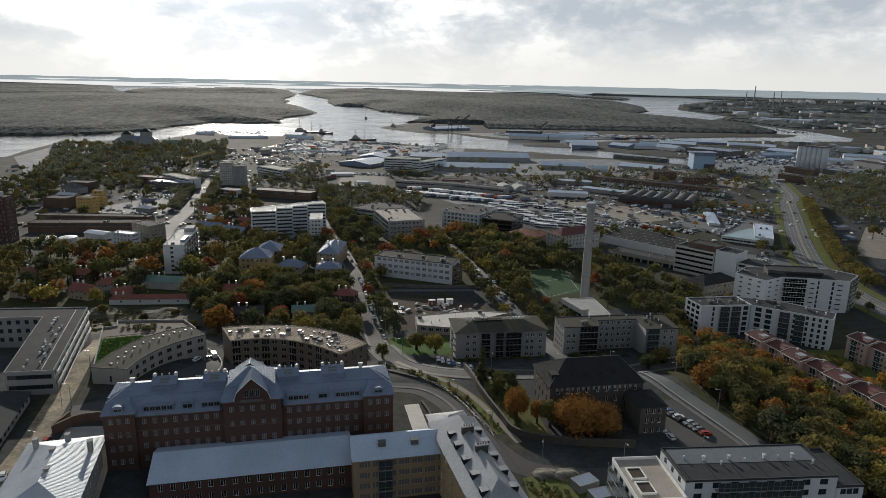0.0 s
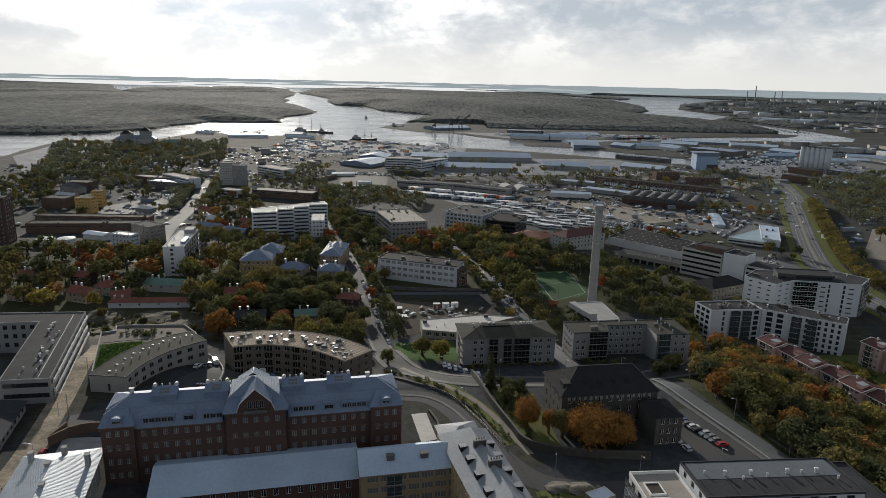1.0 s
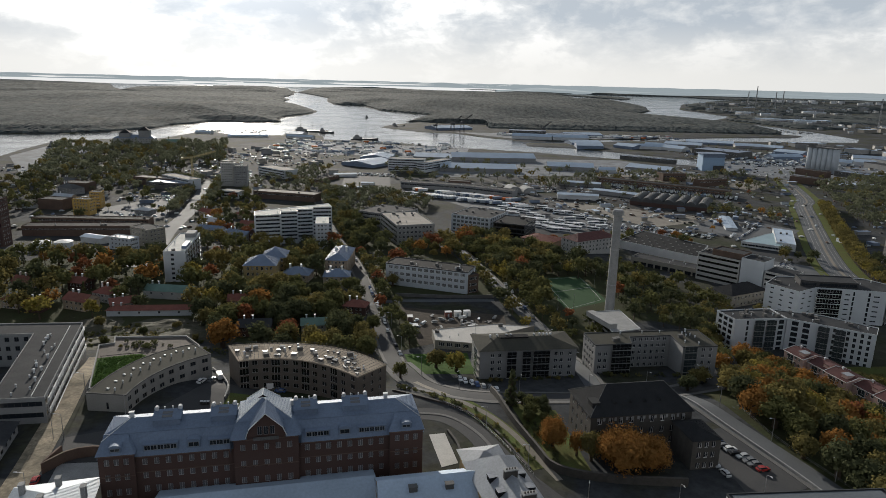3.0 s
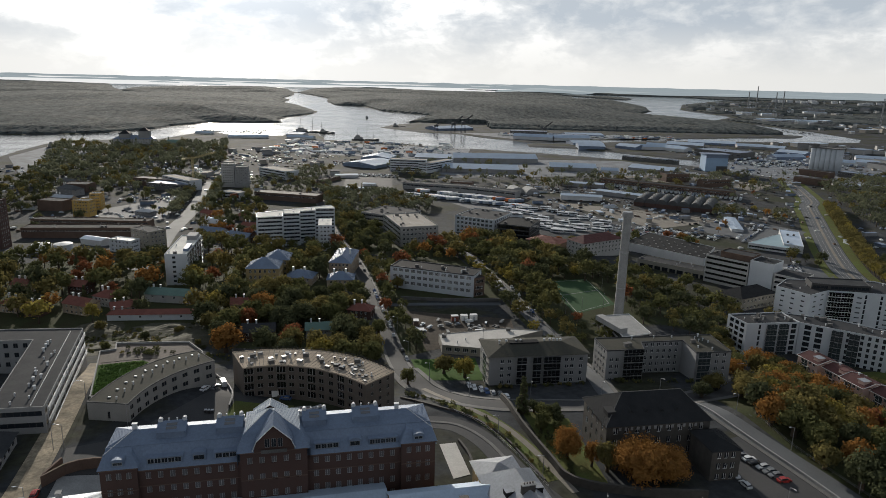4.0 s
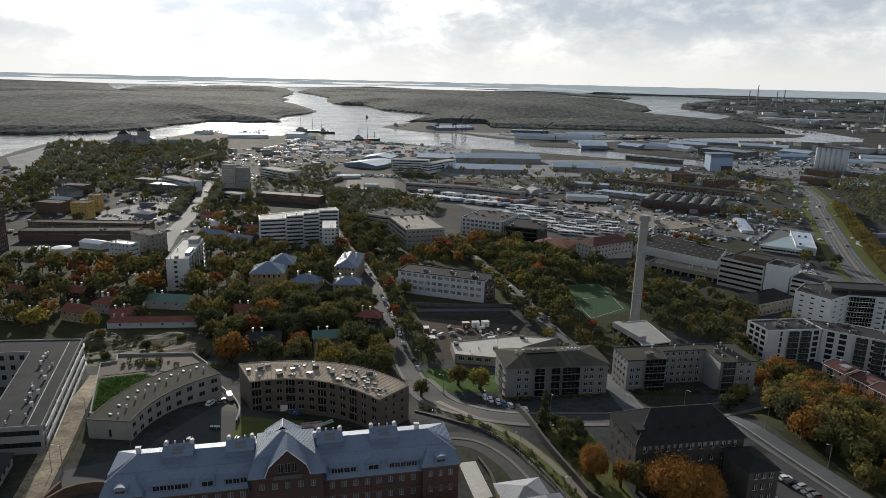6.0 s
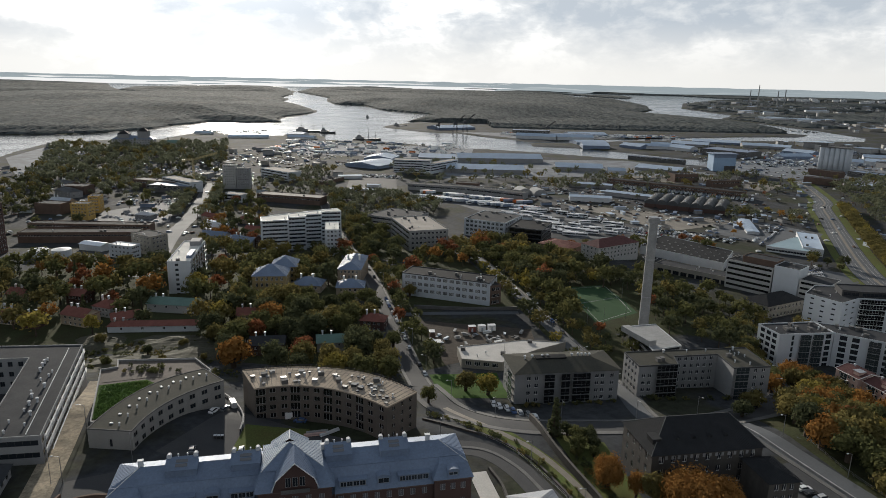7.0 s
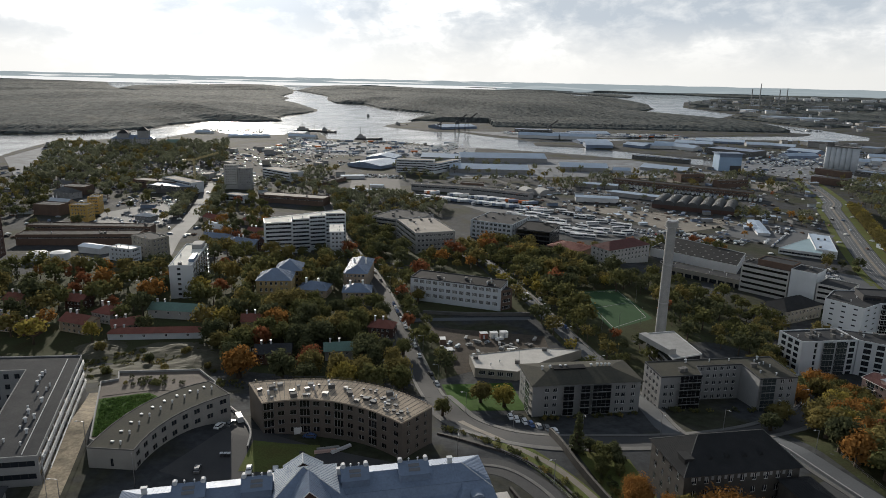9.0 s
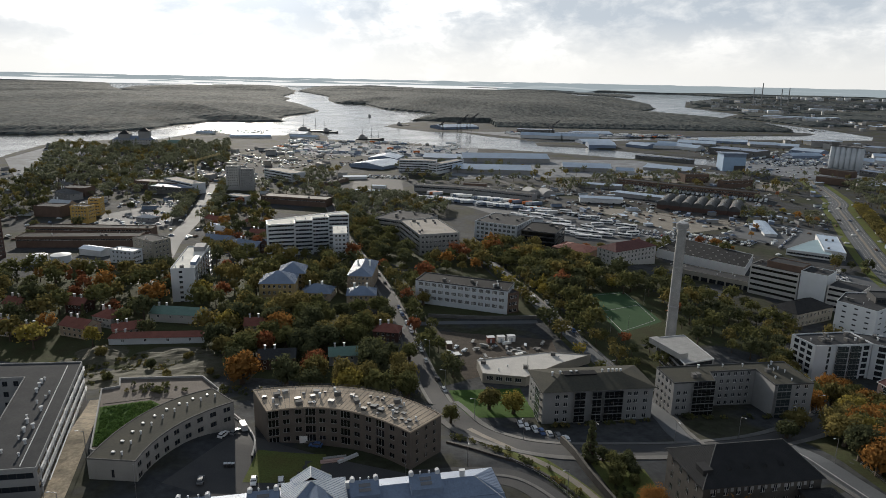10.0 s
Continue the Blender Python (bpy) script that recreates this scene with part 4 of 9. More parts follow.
    for i in range(3):
        set_window(home, 1.2, 2.4, 2, PLASTER_GREY, GLASS, pose(mid - 2.2 + i * 1.6, -2.51, gz0 + 1.2))
    bm = bmesh.new()
    box(bm, mid - 3.2, mid + 3.2, -3.6, -2.5, gz0 + 0.1, gz0 + 0.3), box(bm, mid - 3.2, mid + 3.2, -3.6, -3.54, gz0 + 0.3, gz0 + 1.1)
    part("balcony", bm, CONCRETE_DARK, home)
    # dormers on the steep slope
    for x0, x1, arched in ((10.5, 19.0, False), (21.3, 24.5, True), (26.6, 32.2, False), (51.4, 58.0, False), (60.4, 63.6, True), (65.6, 73.2, False)):
        dormer(home, x0, x1, 0.2, h + 1.6, 1.9, 3.6, arched)
    # raised skylight boxes and chimneys along the ridge
    for x, wide in ((12.3, 6.9), (26.8, 6.5), (48.6, 6.2), (61.8, 7.0)):
        bm = bmesh.new()
        lo, hi, zf, zt = 4.9, 8.9, h + 7.7, h + 8.9
        seamed(bm, ((x - 0.15, lo - 0.2, zf), (x + wide + 0.15, lo - 0.2, zf), (x + wide + 0.15, hi, zt), (x - 0.15, hi, zt)))
        quad(bm, ((x, lo, h + 5), (x + wide, lo, h + 5), (x + wide, lo, zf), (x, lo, zf)))
        quad(bm, ((x + wide, hi, h + 5), (x, hi, h + 5), (x, hi, zt), (x + wide, hi, zt)))
        for sx in (x, x + wide):
            quad(bm, ((sx, lo, h + 5), (sx, lo, zf), (sx, hi, zt), (sx, hi, h + 5)))
        top_box = part("roof_box", bm, METAL_BLUE, home)
        bm = bmesh.new()
        f = lambda y: zf + (zt - zf) * (y - lo + 0.2) / (hi - lo + 0.2)
        c = x + wide / 2
        for y in (5.6, 6.9):
            quad(bm, ((c - 1.3, y, f(y) + 0.12), (c + 1.3, y, f(y) + 0.12), (c + 1.3, y + 0.9, f(y + 0.9) + 0.12), (c - 1.3, y + 0.9, f(y + 0.9) + 0.12)))
        part("skylight", bm, GLASS_BLIND, top_box)
        for dx in (0.5, wide - 0.5):
            bm = bmesh.new()
            box(bm, x + dx - 0.45, x + dx + 0.45, 8.4, 9.2, h + 6.5, h + 9.3)
            tube(bm, (x + dx, 8.3, h + 9.3), (x + dx, 9.3, h + 9.3), 0.55, 0.55, 10)
            part("chimney", bm, METAL_LIGHT, home)
        for dx in (wide * 0.36, wide * 0.66):
            part("vent", VENTS[0], None, home, matrix=pose(x + dx, 8.8, h + 8.6, 0, 0, 0) @ Matrix.Diagonal((0.7, 0.7, 0.9, 1)))
    for x in (6.4, 33.0, 48.2, 74.2):
        bm = bmesh.new()
        box(bm, x - 0.55, x + 0.55, 8.6, 9.4, h + 6.8, h + 8.6), box(bm, x - 0.68, x + 0.68, 8.5, 9.5, h + 8.6, h + 8.75)
        part("chimney", bm, METAL_LIGHT, home)
    flush_ribs(METAL_BLUE, home)


def dormer(home, x0, x1, y, z, high, deep, arched):
    bm = bmesh.new()
    box(bm, x0, x1, y, y + deep, z, z + high)
    if arched:
        n = 8
        mid, r = (x0 + x1) / 2, (x1 - x0) / 2 + 0.15
        pr = [(mid - r * math.cos(math.pi * i / n), z + high + 0.7 * math.sin(math.pi * i / n)) for i in range(n + 1)]
        for (xa, za), (xb, zb) in zip(pr, pr[1:]):
            quad(bm, ((xa, y - 0.15, za), (xb, y - 0.15, zb), (xb, y + deep, zb), (xa, y + deep, za)))
        quad(bm, [(xa, y - 0.14, za) for xa, za in pr])
    else:
        box(bm, x0 - 0.15, x1 + 0.15, y - 0.2, y + deep, z + high, z + high + 0.12)
    d = part("dormer", bm, METAL_BLUE, home)
    n = 1 if arched else max(2, int((x1 - x0) / 1.5))
    for i in range(n):
        w = (x1 - x0 - 0.5) / n
        part("window", window_mesh(w - 0.12, high - 0.6, 2, PLASTER_GREY, GLASS)[2], None, d, matrix=pose(x0 + 0.3 + i * w, y - 0.004, z + 0.35))


brick_hall()


def ridge_caps(home, lines, r=0.16):
    """Folded bright caps along ridges and hips."""
    for a, b in lines:
        bm = bmesh.new()
        tube(bm, a, b, r, r, 6)
        part("ridge_cap", bm, METAL_LIGHT, home)


hall = bpy.data.objects["brick_hall"]
ridge_caps(hall, [((33.7, 1.5, 24.2), (40.2, 7.6, 27.9)), ((47.9, 1.5, 24.2), (40.2, 7.6, 27.9)), ((40.2, 8.6, 28.1), (40.2, 12.8, 28.1)), ((44.8, 12.8, 25.2), (40.2, 12.8, 28.1)), ((35.6, 12.8, 25.2), (40.2, 12.8, 28.1)),
                  ((37.1, -2.9, 24.1), (41.4, -2.9, 28.25)), ((45.7, -2.9, 24.1), (41.4, -2.9, 28.25)), ((36.1, -2.9, 21.6), (37.1, -2.9, 24.1)), ((46.7, -2.9, 21.6), (45.7, -2.9, 24.1)),
                  # pale caps on the end hips stand in for their sunlit edges
                  ((0.5, 1.3, 21.75), (6.2, 8.5, 24.2)), ((82.9, 1.3, 21.75), (77.0, 8.5, 24.2))], 0.12)
# low wing in front of the hall, and the yellow block and tall hipped wing that continue it
wing = building("brick_wing", "low red-brick wing under a pale standing-seam metal roof", rect((-73.0, 151.6), (-21.0, 162.6), 20.5), 23.5, 31.0, BRICK_RED, METAL_PALE,
                floors=2, rise=3.6, windows={0: (16, 1.3, 2.0, 0.9), 3: (5, 1.3, 2.0, 0.9)}, roof="gable", ridge=3.2)
block = building("yellow_block", "ochre rendered apartment block with rows of balconies and a metal roof", rect((-19.5, 155.0), (7.5, 160.6), 13.0), 23.0, 36.5, PLASTER_OCHRE, METAL_PALE,
                 floors=4, rise=3.2, windows={0: (7, 3.0, 1.7, 0.8, 4)}, glass=GLASS_BLIND, frame_mat=PLASTER_TAN, roof="gable", ridge=3.6)
balconies(block, (0, 0), (27, 0), 6.5, 10.5, 0.8, 4, 3.2, 0.9)
tall_wing = building("hipped_wing", "tall wing with a ribbed galvanised hip roof and triangular dormers coloured dark for shade", rect((25.5, 131.5), (13.6, 175.0), 13.5), 22.5, 39.0, PLASTER_YELLOW, METAL_WEATHERED,
                     floors=4, rise=3.5, windows={2: (12, 1.3, 1.9, 0.9)}, roof="hip", ridge=5.4, step=0.8)


def roof_dormers():
    """Wedge dormers on both slopes of the tall wing's roof."""
    for side in (0, 1):
        for i, x in enumerate((6.0, 13.0, 20.0, 27.0, 33.0)):
            bm = bmesh.new()
            y0 = 2.2 if side == 0 else 11.3
            s = 1 if side == 0 else -1
            z = 16.5 + 2.0
            zt = z + 1.55
            a, b = (x - 1.1, y0, z), (x + 1.1, y0, z)
            c, d = (x - 1.1, y0 - s * 0.2, zt), (x + 1.1, y0 - s * 0.2, zt)
            e, f = (x - 1.1, y0 + s * 2.0, zt + 0.15), (x + 1.1, y0 + s * 2.0, zt + 0.15)
            # front and cheeks get black felt to put their shade into the colour
            quad(bm, (a, b, d, c), 1), quad(bm, (a, c, e), 1), quad(bm, (b, f, d), 1)
            seamed(bm, (c, d, f, e), 0.8)
            part("dormer", bm, [METAL_WEATHERED, FELT_BLACK], tall_wing)
    flush_ribs(METAL_WEATHERED, tall_wing)
    for x, y in ((30.0, 6.9), (20.2, 6.3)):
        bm = bmesh.new()
        box(bm, x - 0.6, x + 0.6, y - 1.6, y + 1.6, 18, 22.9), box(bm, x - 0.75, x + 0.75, y - 1.75, y + 1.75, 22.9, 23.1, 1)
        for k in range(4):
            tube(bm, (x, y - 1.1 + k * 0.7, 23.1), (x, y - 1.1 + k * 0.7, 23.45), 0.2, 0.2, 8)
        part("chimney", bm, [STONE, CONCRETE], tall_wing)


roof_dormers()
porch = building("north_annex", "low annex with a pale ribbed metal hip roof", [(2.5, 176.6), (13.6, 179.4), (11.2, 190.6), (0.2, 188.0)], 22.5, 32.8, PLASTER_YELLOW, METAL_WEATHERED, floors=3, rise=3.3,
                 windows={3: (3, 1.3, 1.8, 0.9), 2: (3, 1.3, 1.8, 0.9)}, roof="hip", ridge=2.6, step=0.7)
for x, y in ((8.0, 3.5), (17.0, 3.2)):
    part("roof_hatch", VENTS[2], None, block, matrix=pose(x, y, 15.3))

white_hall = building("metal_roofed_house", "old house with a bright ribbed metal hip roof", [(-98.5, 127.0), (-81.5, 131.5), (-91.5, 164.5), (-108.5, 160.5)], 25.5, 37.0, PLASTER_GREY, METAL_GREY,
             floors=3, rise=3.4, windows={1: (10, 1.2, 1.8, 0.9), 3: (10, 1.2, 1.8, 0.9)}, roof="hip", ridge=3.4, step=0.55)
for x, y in ((7.5, 24.0), (8.7, 14.5), (9.5, 31.0), (16.0, 26.0), (2.0, 30.0)):
    bm = bmesh.new()
    box(bm, x - 0.55, x + 0.55, y - 0.7, y + 0.7, 11, 15.3), box(bm, x - 0.68, x + 0.68, y - 0.83, y + 0.83, 15.3, 15.5)
    part("chimney", bm, CONCRETE, white_hall)
building("stair_house", "small house with a pale metal hip roof", rect((-46.0, 127.0), (-33.5, 129.6), 14.0), 24.0, 32.0, PLASTER_GREY, METAL_WEATHERED, floors=2, rise=3.2,
         windows={0: (5, 1.2, 1.6, 0.9)}, roof="hip", ridge=3.4)

# modern flats with roof terraces
modern = building("terrace_flats", "modern pale flats with glazed balconies and a dark felt roof", rect((66.0, 145.5), (107.0, 148.8), 15.5), 22.0, 38.0, PLASTER_WHITE, FELT,
                  floors=5, rise=3.0, windows={0: (8, 2.2, 1.7, 0.7, 2), 3: (3, 1.6, 1.7, 0.7)}, parapet=0.35, coping=METAL_DARK, frame_mat=FRAME_DARK)
balconies(modern, (0, 0), (41, 0), 8.0, 31.0, 1.6, 5, 3.0, 1.6)
for x in (9, 16, 26, 34):
    part("vent", VENTS[1], None, modern, matrix=pose(x, 9.0, 16.0))
for x, y in ((4, 10), (13, 7), (20, 8), (30, 9), (38, 6)):
    part("vent", VENTS[0], None, modern, matrix=pose(x, y, 16.0))
low_l = building("terrace_wing", "lower wing of the flats with planted roof terraces", rect((53.0, 141.5), (65.6, 142.6), 19.0), 22.0, 34.6, PLASTER_WHITE, FELT_LIGHT, floors=4, rise=3.0,
                 windows={0: (4, 1.8, 1.7, 0.7), 3: (4, 2.4, 1.8, 0.6)}, parapet=0.9, coping=WHITE_PAINT, frame_mat=FRAME_DARK)
for y in (3.0, 9.5):
    bm = bmesh.new()
    box(bm, 2.2, 5.8, y, y + 4.6, 12.6, 12.95)
    ring(bm, [(1.9, y - 0.3), (6.1, y - 0.3), (6.1, y + 4.9), (1.9, y + 4.9)], [(2.2, y), (5.8, y), (5.8, y + 4.6), (2.2, y + 4.6)], 12.6, 13.2, 1)
    part("planter", bm, [SOIL, WHITE_PAINT], low_l)
balconies(low_l, (0, 19), (0, 0), 1.0, 17.0, 1.0, 4, 3.0, 1.4)
building("terrace_wing", "lower wing of the flats with a dark edge roof", rect((107.4, 149.2), (115.0, 149.8), 18.0), 22.0, 34.6, PLASTER_WHITE, FELT, floors=4, rise=3.0,
         windows={0: (3, 1.6, 1.7, 0.7)}, parapet=0.5, coping=METAL_DARK, frame_mat=FRAME_DARK)

# flat-roofed offices with slatted sunscreens
offices = building("office_block", "long dark office block with a felt roof and slatted sunscreens", [(-142.6, 203.4), (-127.3, 205.8), (-148.4, 269.6), (-205.0, 264.0), (-203.0, 251.0), (-160.5, 257.0)],
                   25.5, 37.5, PLASTER_GREY, FELT, floors=3, rise=3.7, windows={0: ("band", 1.6, 1.0), 1: ("band", 1.9, 0.9), 4: (12, 1.6, 1.8, 0.9), 5: (14, 1.6, 1.8, 0.9)},
                   frame_mat=FRAME_DARK, vents=0, parapet=0.4, coping=CONCRETE)


def sunscreen():
    a, loc = to_local((-142.6, 203.4), (-127.3, 205.8), [(-127.3, 205.8), (-148.4, 269.6)])
    p, q = Vector((*loc[0], 0)), Vector((*loc[1], 0))
    u = (q - p).normalized()
    n = Vector((u.y, -u.x, 0))
    ln = (q - p).length
    for k in range(3):
        for z in (2.2, 2.75, 3.3):
            bm = bmesh.new()
            o = p + n * 0.35
            m = Matrix(((u.x, -n.x, 0, o.x), (u.y, -n.y, 0, o.y), (0, 0, 1, k * 3.7 + z), (0, 0, 0, 1)))
            box(bm, 0.5 + k, ln - 0.5 - 2 * (k == 1), -0.35, 0.05, 0, 0.09, 0, m)
            part("sunscreen_slat", bm, METAL_LIGHT, offices)
    for i in range(9):
        bm = bmesh.new()
        o = p + u * (2 + i * 7.8) + n * 0.4
        box(bm, -0.08, 0.08, -0.08, 0.08, 0.5, 12.0, 0, Matrix.Translation(o))
        part("sunscreen_post", bm, METAL_LIGHT, offices)
    # two inner kerbs on the roof, vents along its middle
    bm = bmesh.new()
    inner = to_local((-142.6, 203.4), (-127.3, 205.8), [(-141.2, 207.0), (-132.2, 208.3), (-152.0, 266.0), (-158.4, 255.0)])[1]
    box(bm, 0, ln - 4, -0.08, 0.08, 12.0, 12.3, 0, Matrix(((u.x, -n.x, 0, p.x - n.x * 4 + u.x * 2), (u.y, -n.y, 0, p.y - n.y * 4 + u.y * 2), (0, 0, 1, 0), (0, 0, 0, 1))))
    part("roof_kerb", bm, METAL_LIGHT, offices)
    rng = random.Random(8)
    for i in range(18):
        s = 5 + i * 3.0 + rng.uniform(-1, 1)
        o = p + u * s - n * (7.0 + rng.uniform(-1.8, 3.0))
        part("vent", VENTS[rng.choice((0, 1))], None, offices, matrix=pose(o.x, o.y, 12.0))


sunscreen()

# curved terrace beside the offices, its raised garden, and the larger curved block
crescent_in, crescent_out = arc((-106.1, 213.6), (-102.4, 232.2), (-90.2, 247.4), 9), arc((-99.6, 256.4), (-114.2, 240.6), (-119.4, 214.6), 9)
crescent = building("curved_terrace", "low curved terrace with a felt roof and white roof caps", [crescent_out[-1], *crescent_in, *crescent_out[:-1]], 25.0, 35.0, CREAM, ROOF_OLIVE, floors=2, rise=3.3, base=3.0,
                    windows={i: (2, 1.0, 1.5, 0.9, 1) for i in range(1, 10)} | {0: [(6.4, 7.2, 4.6, 7.0)]}, parapet=0.15, coping=CONCRETE_DARK, frame_mat=FRAME_DARK, glass=GLASS)
mid_curve = arc((-111.5, 216.5), (-108.5, 236.5), (-97.5, 250.5), 8)
for i, q in enumerate(mid_curve):
    a, l = to_local(crescent_out[-1], crescent_in[0], [q])
    bm = bmesh.new()
    box(bm, -0.45, 0.45, -0.3, 0.3, 0, 0.35)
    part("roof_cap", bm, WHITE_PAINT, crescent, matrix=pose(l[0][0] - 2.4, l[0][1] + 1.0, 10.0, 0, 0, -10 - i * 5))
    part("vent", VENTS[0], None, crescent, matrix=pose(l[0][0] + 0.6, l[0][1], 10.0))


def deck():
    outline = [(-123.4, 223.8), *reversed(arc((-99.0, 258.0), (-117.0, 243.0), (-119.5, 222.0), 6)), (-99.5, 262.0), (-108.2, 271.7), (-135.8, 269.0), (-133.2, 263.0), (-138.1, 260.7)]
    ob = new("garden_deck")
    tagged(ob, "raised garden deck with lawn, gravel and a low parapet", "garden")
    ob.location = (0, 0, 24)
    bm = bmesh.new()
    slab(bm, outline, 0, 7.6)
    part("deck", bm, PAVING_BROWN, ob)
    bm = bmesh.new()
    ring(bm, inset(outline, -0.1), inset(outline, 0.3), 6.0, 8.3)
    part("parapet", bm, CONCRETE, ob)
    bm = bmesh.new()
    slab(bm, [(-124.0, 226.0), (-119.5, 226.0), (-118.0, 240.0), (-113.0, 250.0), (-119.0, 254.0), (-133.0, 249.0)], 7.6, 7.72)
    part("lawn", bm, LAWN_DEEP, ob)
    bm = bmesh.new()
    slab(bm, [(-133.0, 251.0), (-118.0, 256.0), (-106.0, 255.0), (-103.0, 262.0), (-134.0, 262.0)], 7.6, 7.70)
    part("gravel_bed", bm, PAVING_BROWN, ob)
    FOOTPRINTS.append(outline)
    # dense low planting over the lawn
    g, r = np.random.default_rng(77), random.Random(77)
    beds = [(-124.0, 226.5), (-119.8, 226.5), (-118.0, 240.0), (-113.5, 249.5), (-119.0, 253.0), (-132.0, 248.5)]
    made = []
    while len(made) < 420:
        x, y = r.uniform(-132, -112), r.uniform(227, 253)
        if shore_distance(np.array([x]), np.array([y]), beds)[0] > 0.3:
            d = g.normal(size=(26, 3))
            d /= np.linalg.norm(d, axis=1)[:, None]
            c = np.array([x, y, 31.75]) + d * np.array([0.8, 0.8, 0.55]) * r.uniform(0.5, 1.0)
            t = np.cross(d, g.normal(size=(26, 3)))
            t /= np.linalg.norm(t, axis=1)[:, None]
            b = np.cross(d, t)
            made.append(np.stack([c - t * 0.2, c - b * 0.2, c + t * 0.2, c + b * 0.2], 1).reshape(-1, 3))
    v = np.concatenate(made)
    mesh = bpy.data.meshes.new("deck_shrubs")
    mesh.from_pydata(v.tolist(), [], np.arange(len(v)).reshape(-1, 4).tolist())
    mesh.materials.append(LEAF_HEDGE)
    tagged(new("deck_shrubs", mesh), "dense green shrubs planted on the garden deck", "shrubs", kind="stuff")


deck()
big_in, big_out = arc((-78.4, 241.6), (-56.5, 243.6), (-34.0, 230.2), 12), arc((-24.9, 241.0), (-52.0, 258.0), (-86.3, 255.8), 12)
big_curve = building("curved_block", "curved four-storey block with a pale roof scattered with vents", [*big_in, *big_out], 20.0, 34.8, RENDER_BROWN, ROOF_TAN, floors=4, rise=3.0,
                     windows={i: (1, 2.0, 1.6, 0.8, 2) if i % 3 else (1, 3.2, 2.4, 0.3, 3) for i in range(0, 12)} | {12: (3, 1.2, 1.5, 0.8)}, frame_mat=PLASTER, glass=GLASS_DARK, parapet=0.2,
                     coping=ROOF_TAN, vents=14, units=5, seed=4)

# folded seams across the curved roof, from inner to outer edge
a0, l0 = to_local(big_in[0], big_in[1], [q for q in big_in]), to_local(big_in[0], big_in[1], [q for q in reversed(big_out)])
bm = bmesh.new()
for i in range(len(big_in) - 1):
    for k in range(3):
        f = (k + 0.5) / 3
        p, q = [Vector((*x[1][i], 14.82)).lerp(Vector((*x[1][i + 1], 14.82)), f) for x in (a0, l0)]
        d = (q - p).normalized()
        tube(bm, p + d * 0.6, q - d * 0.6, 0.07, 0.07, 4)
tagged(part("roof_seams", bm, CONCRETE_DARK, big_curve), kind="stuff")
crng2 = random.Random(91)
for i in range(40):
    k = crng2.randrange(len(big_in) - 1)
    f, g = crng2.random(), crng2.uniform(0.12, 0.75)
    p = Vector(a0[1][k]).lerp(Vector(a0[1][k + 1]), f).lerp(Vector(l0[1][k]).lerp(Vector(l0[1][k + 1]), f), g)
    bm = bmesh.new()
    s, h = (crng2.uniform(0.6, 0.95), 0.8) if i % 4 == 0 else (crng2.uniform(0.3, 0.65), crng2.uniform(0.25, 0.6))
    box(bm, -s, s, -s * 0.75, s * 0.75, 0, h), box(bm, -s - 0.08, s + 0.08, -s * 0.75 - 0.08, s * 0.75 + 0.08, h, h + 0.1, 1)
    part("roof_hatch", bm, [crng2.choice((METAL_DARK, CONCRETE, CONCRETE_DARK)), crng2.choice((CONCRETE, METAL_DARK, METAL_DARK, CONCRETE))], big_curve, matrix=pose(p.x, p.y, 14.82, 0, 0, crng2.uniform(-20, 20) - k * 4))
bm = bmesh.new()
for i in range(len(l0[1]) - 1):
    p, q = [(Vector((*o, 15.0)) - Vector((*n, 15.0))).normalized() * -0.4 + Vector((*o, 15.0)) for o, n in ((l0[1][i], a0[1][i]), (l0[1][i + 1], a0[1][i + 1]))]
    for z in (0.5, 1.0):
        tube(bm, p + Vector((0, 0, z)), q + Vector((0, 0, z)), 0.05, 0.05, 4)
    for k in range(3):
        o = p.lerp(q, k / 3)
        tube(bm, o - Vector((0, 0, 0.2)), o + Vector((0, 0, 1.05)), 0.06, 0.06, 4)
part("roof_railing", bm, METAL_DARK, big_curve)

# two slab blocks across the street
flat_a = building("apartment_block", "pale grey four-storey block with glazed balconies and a low dark roof", rect((11.2, 268.1), (51.5, 273.4), 17.8), 14.5, 29.4, PLASTER_GREY, ROOF_OLIVE, floors=4, rise=2.95,
                  windows={0: [(x, x + 1.5, 3 + k * 2.95, 4.5 + k * 2.95) for k in range(4) for x in (4.5, 7.5, 31.2, 33.5, 37.2)], 3: (5, 1.6, 1.5, 0.9), 1: (4, 1.4, 1.5, 0.9)},
                  roof="hip", ridge=2.2, overhang=0.9, step=40.0, group="flats by the street")
for x0, x1 in ((11.0, 15.0), (17.5, 21.0), (22.0, 29.0)):
    balconies(flat_a, (0, 0), (40.6, 0), x0, x1, 3.0, 4, 2.95, 1.2, GLASS_DARK, CONCRETE)
balconies(flat_a, (0, 17.8), (0, 0), 11.5, 17.0, 3.0, 4, 2.95, 1.2)
for x in (6, 9, 13, 15, 25, 27.5, 29, 30.5, 32):
    part("vent", VENTS[1], None, flat_a, matrix=pose(x, 9.6 + 0.3 * (x % 2), 16.4))
bm = bmesh.new()
box(bm, 10.0, 22.0, 7.6, 10.4, 15.5, 17.3), box(bm, 9.8, 22.2, 7.4, 10.6, 17.3, 17.45)
part("plant_room", bm, FELT_BLACK, flat_a)
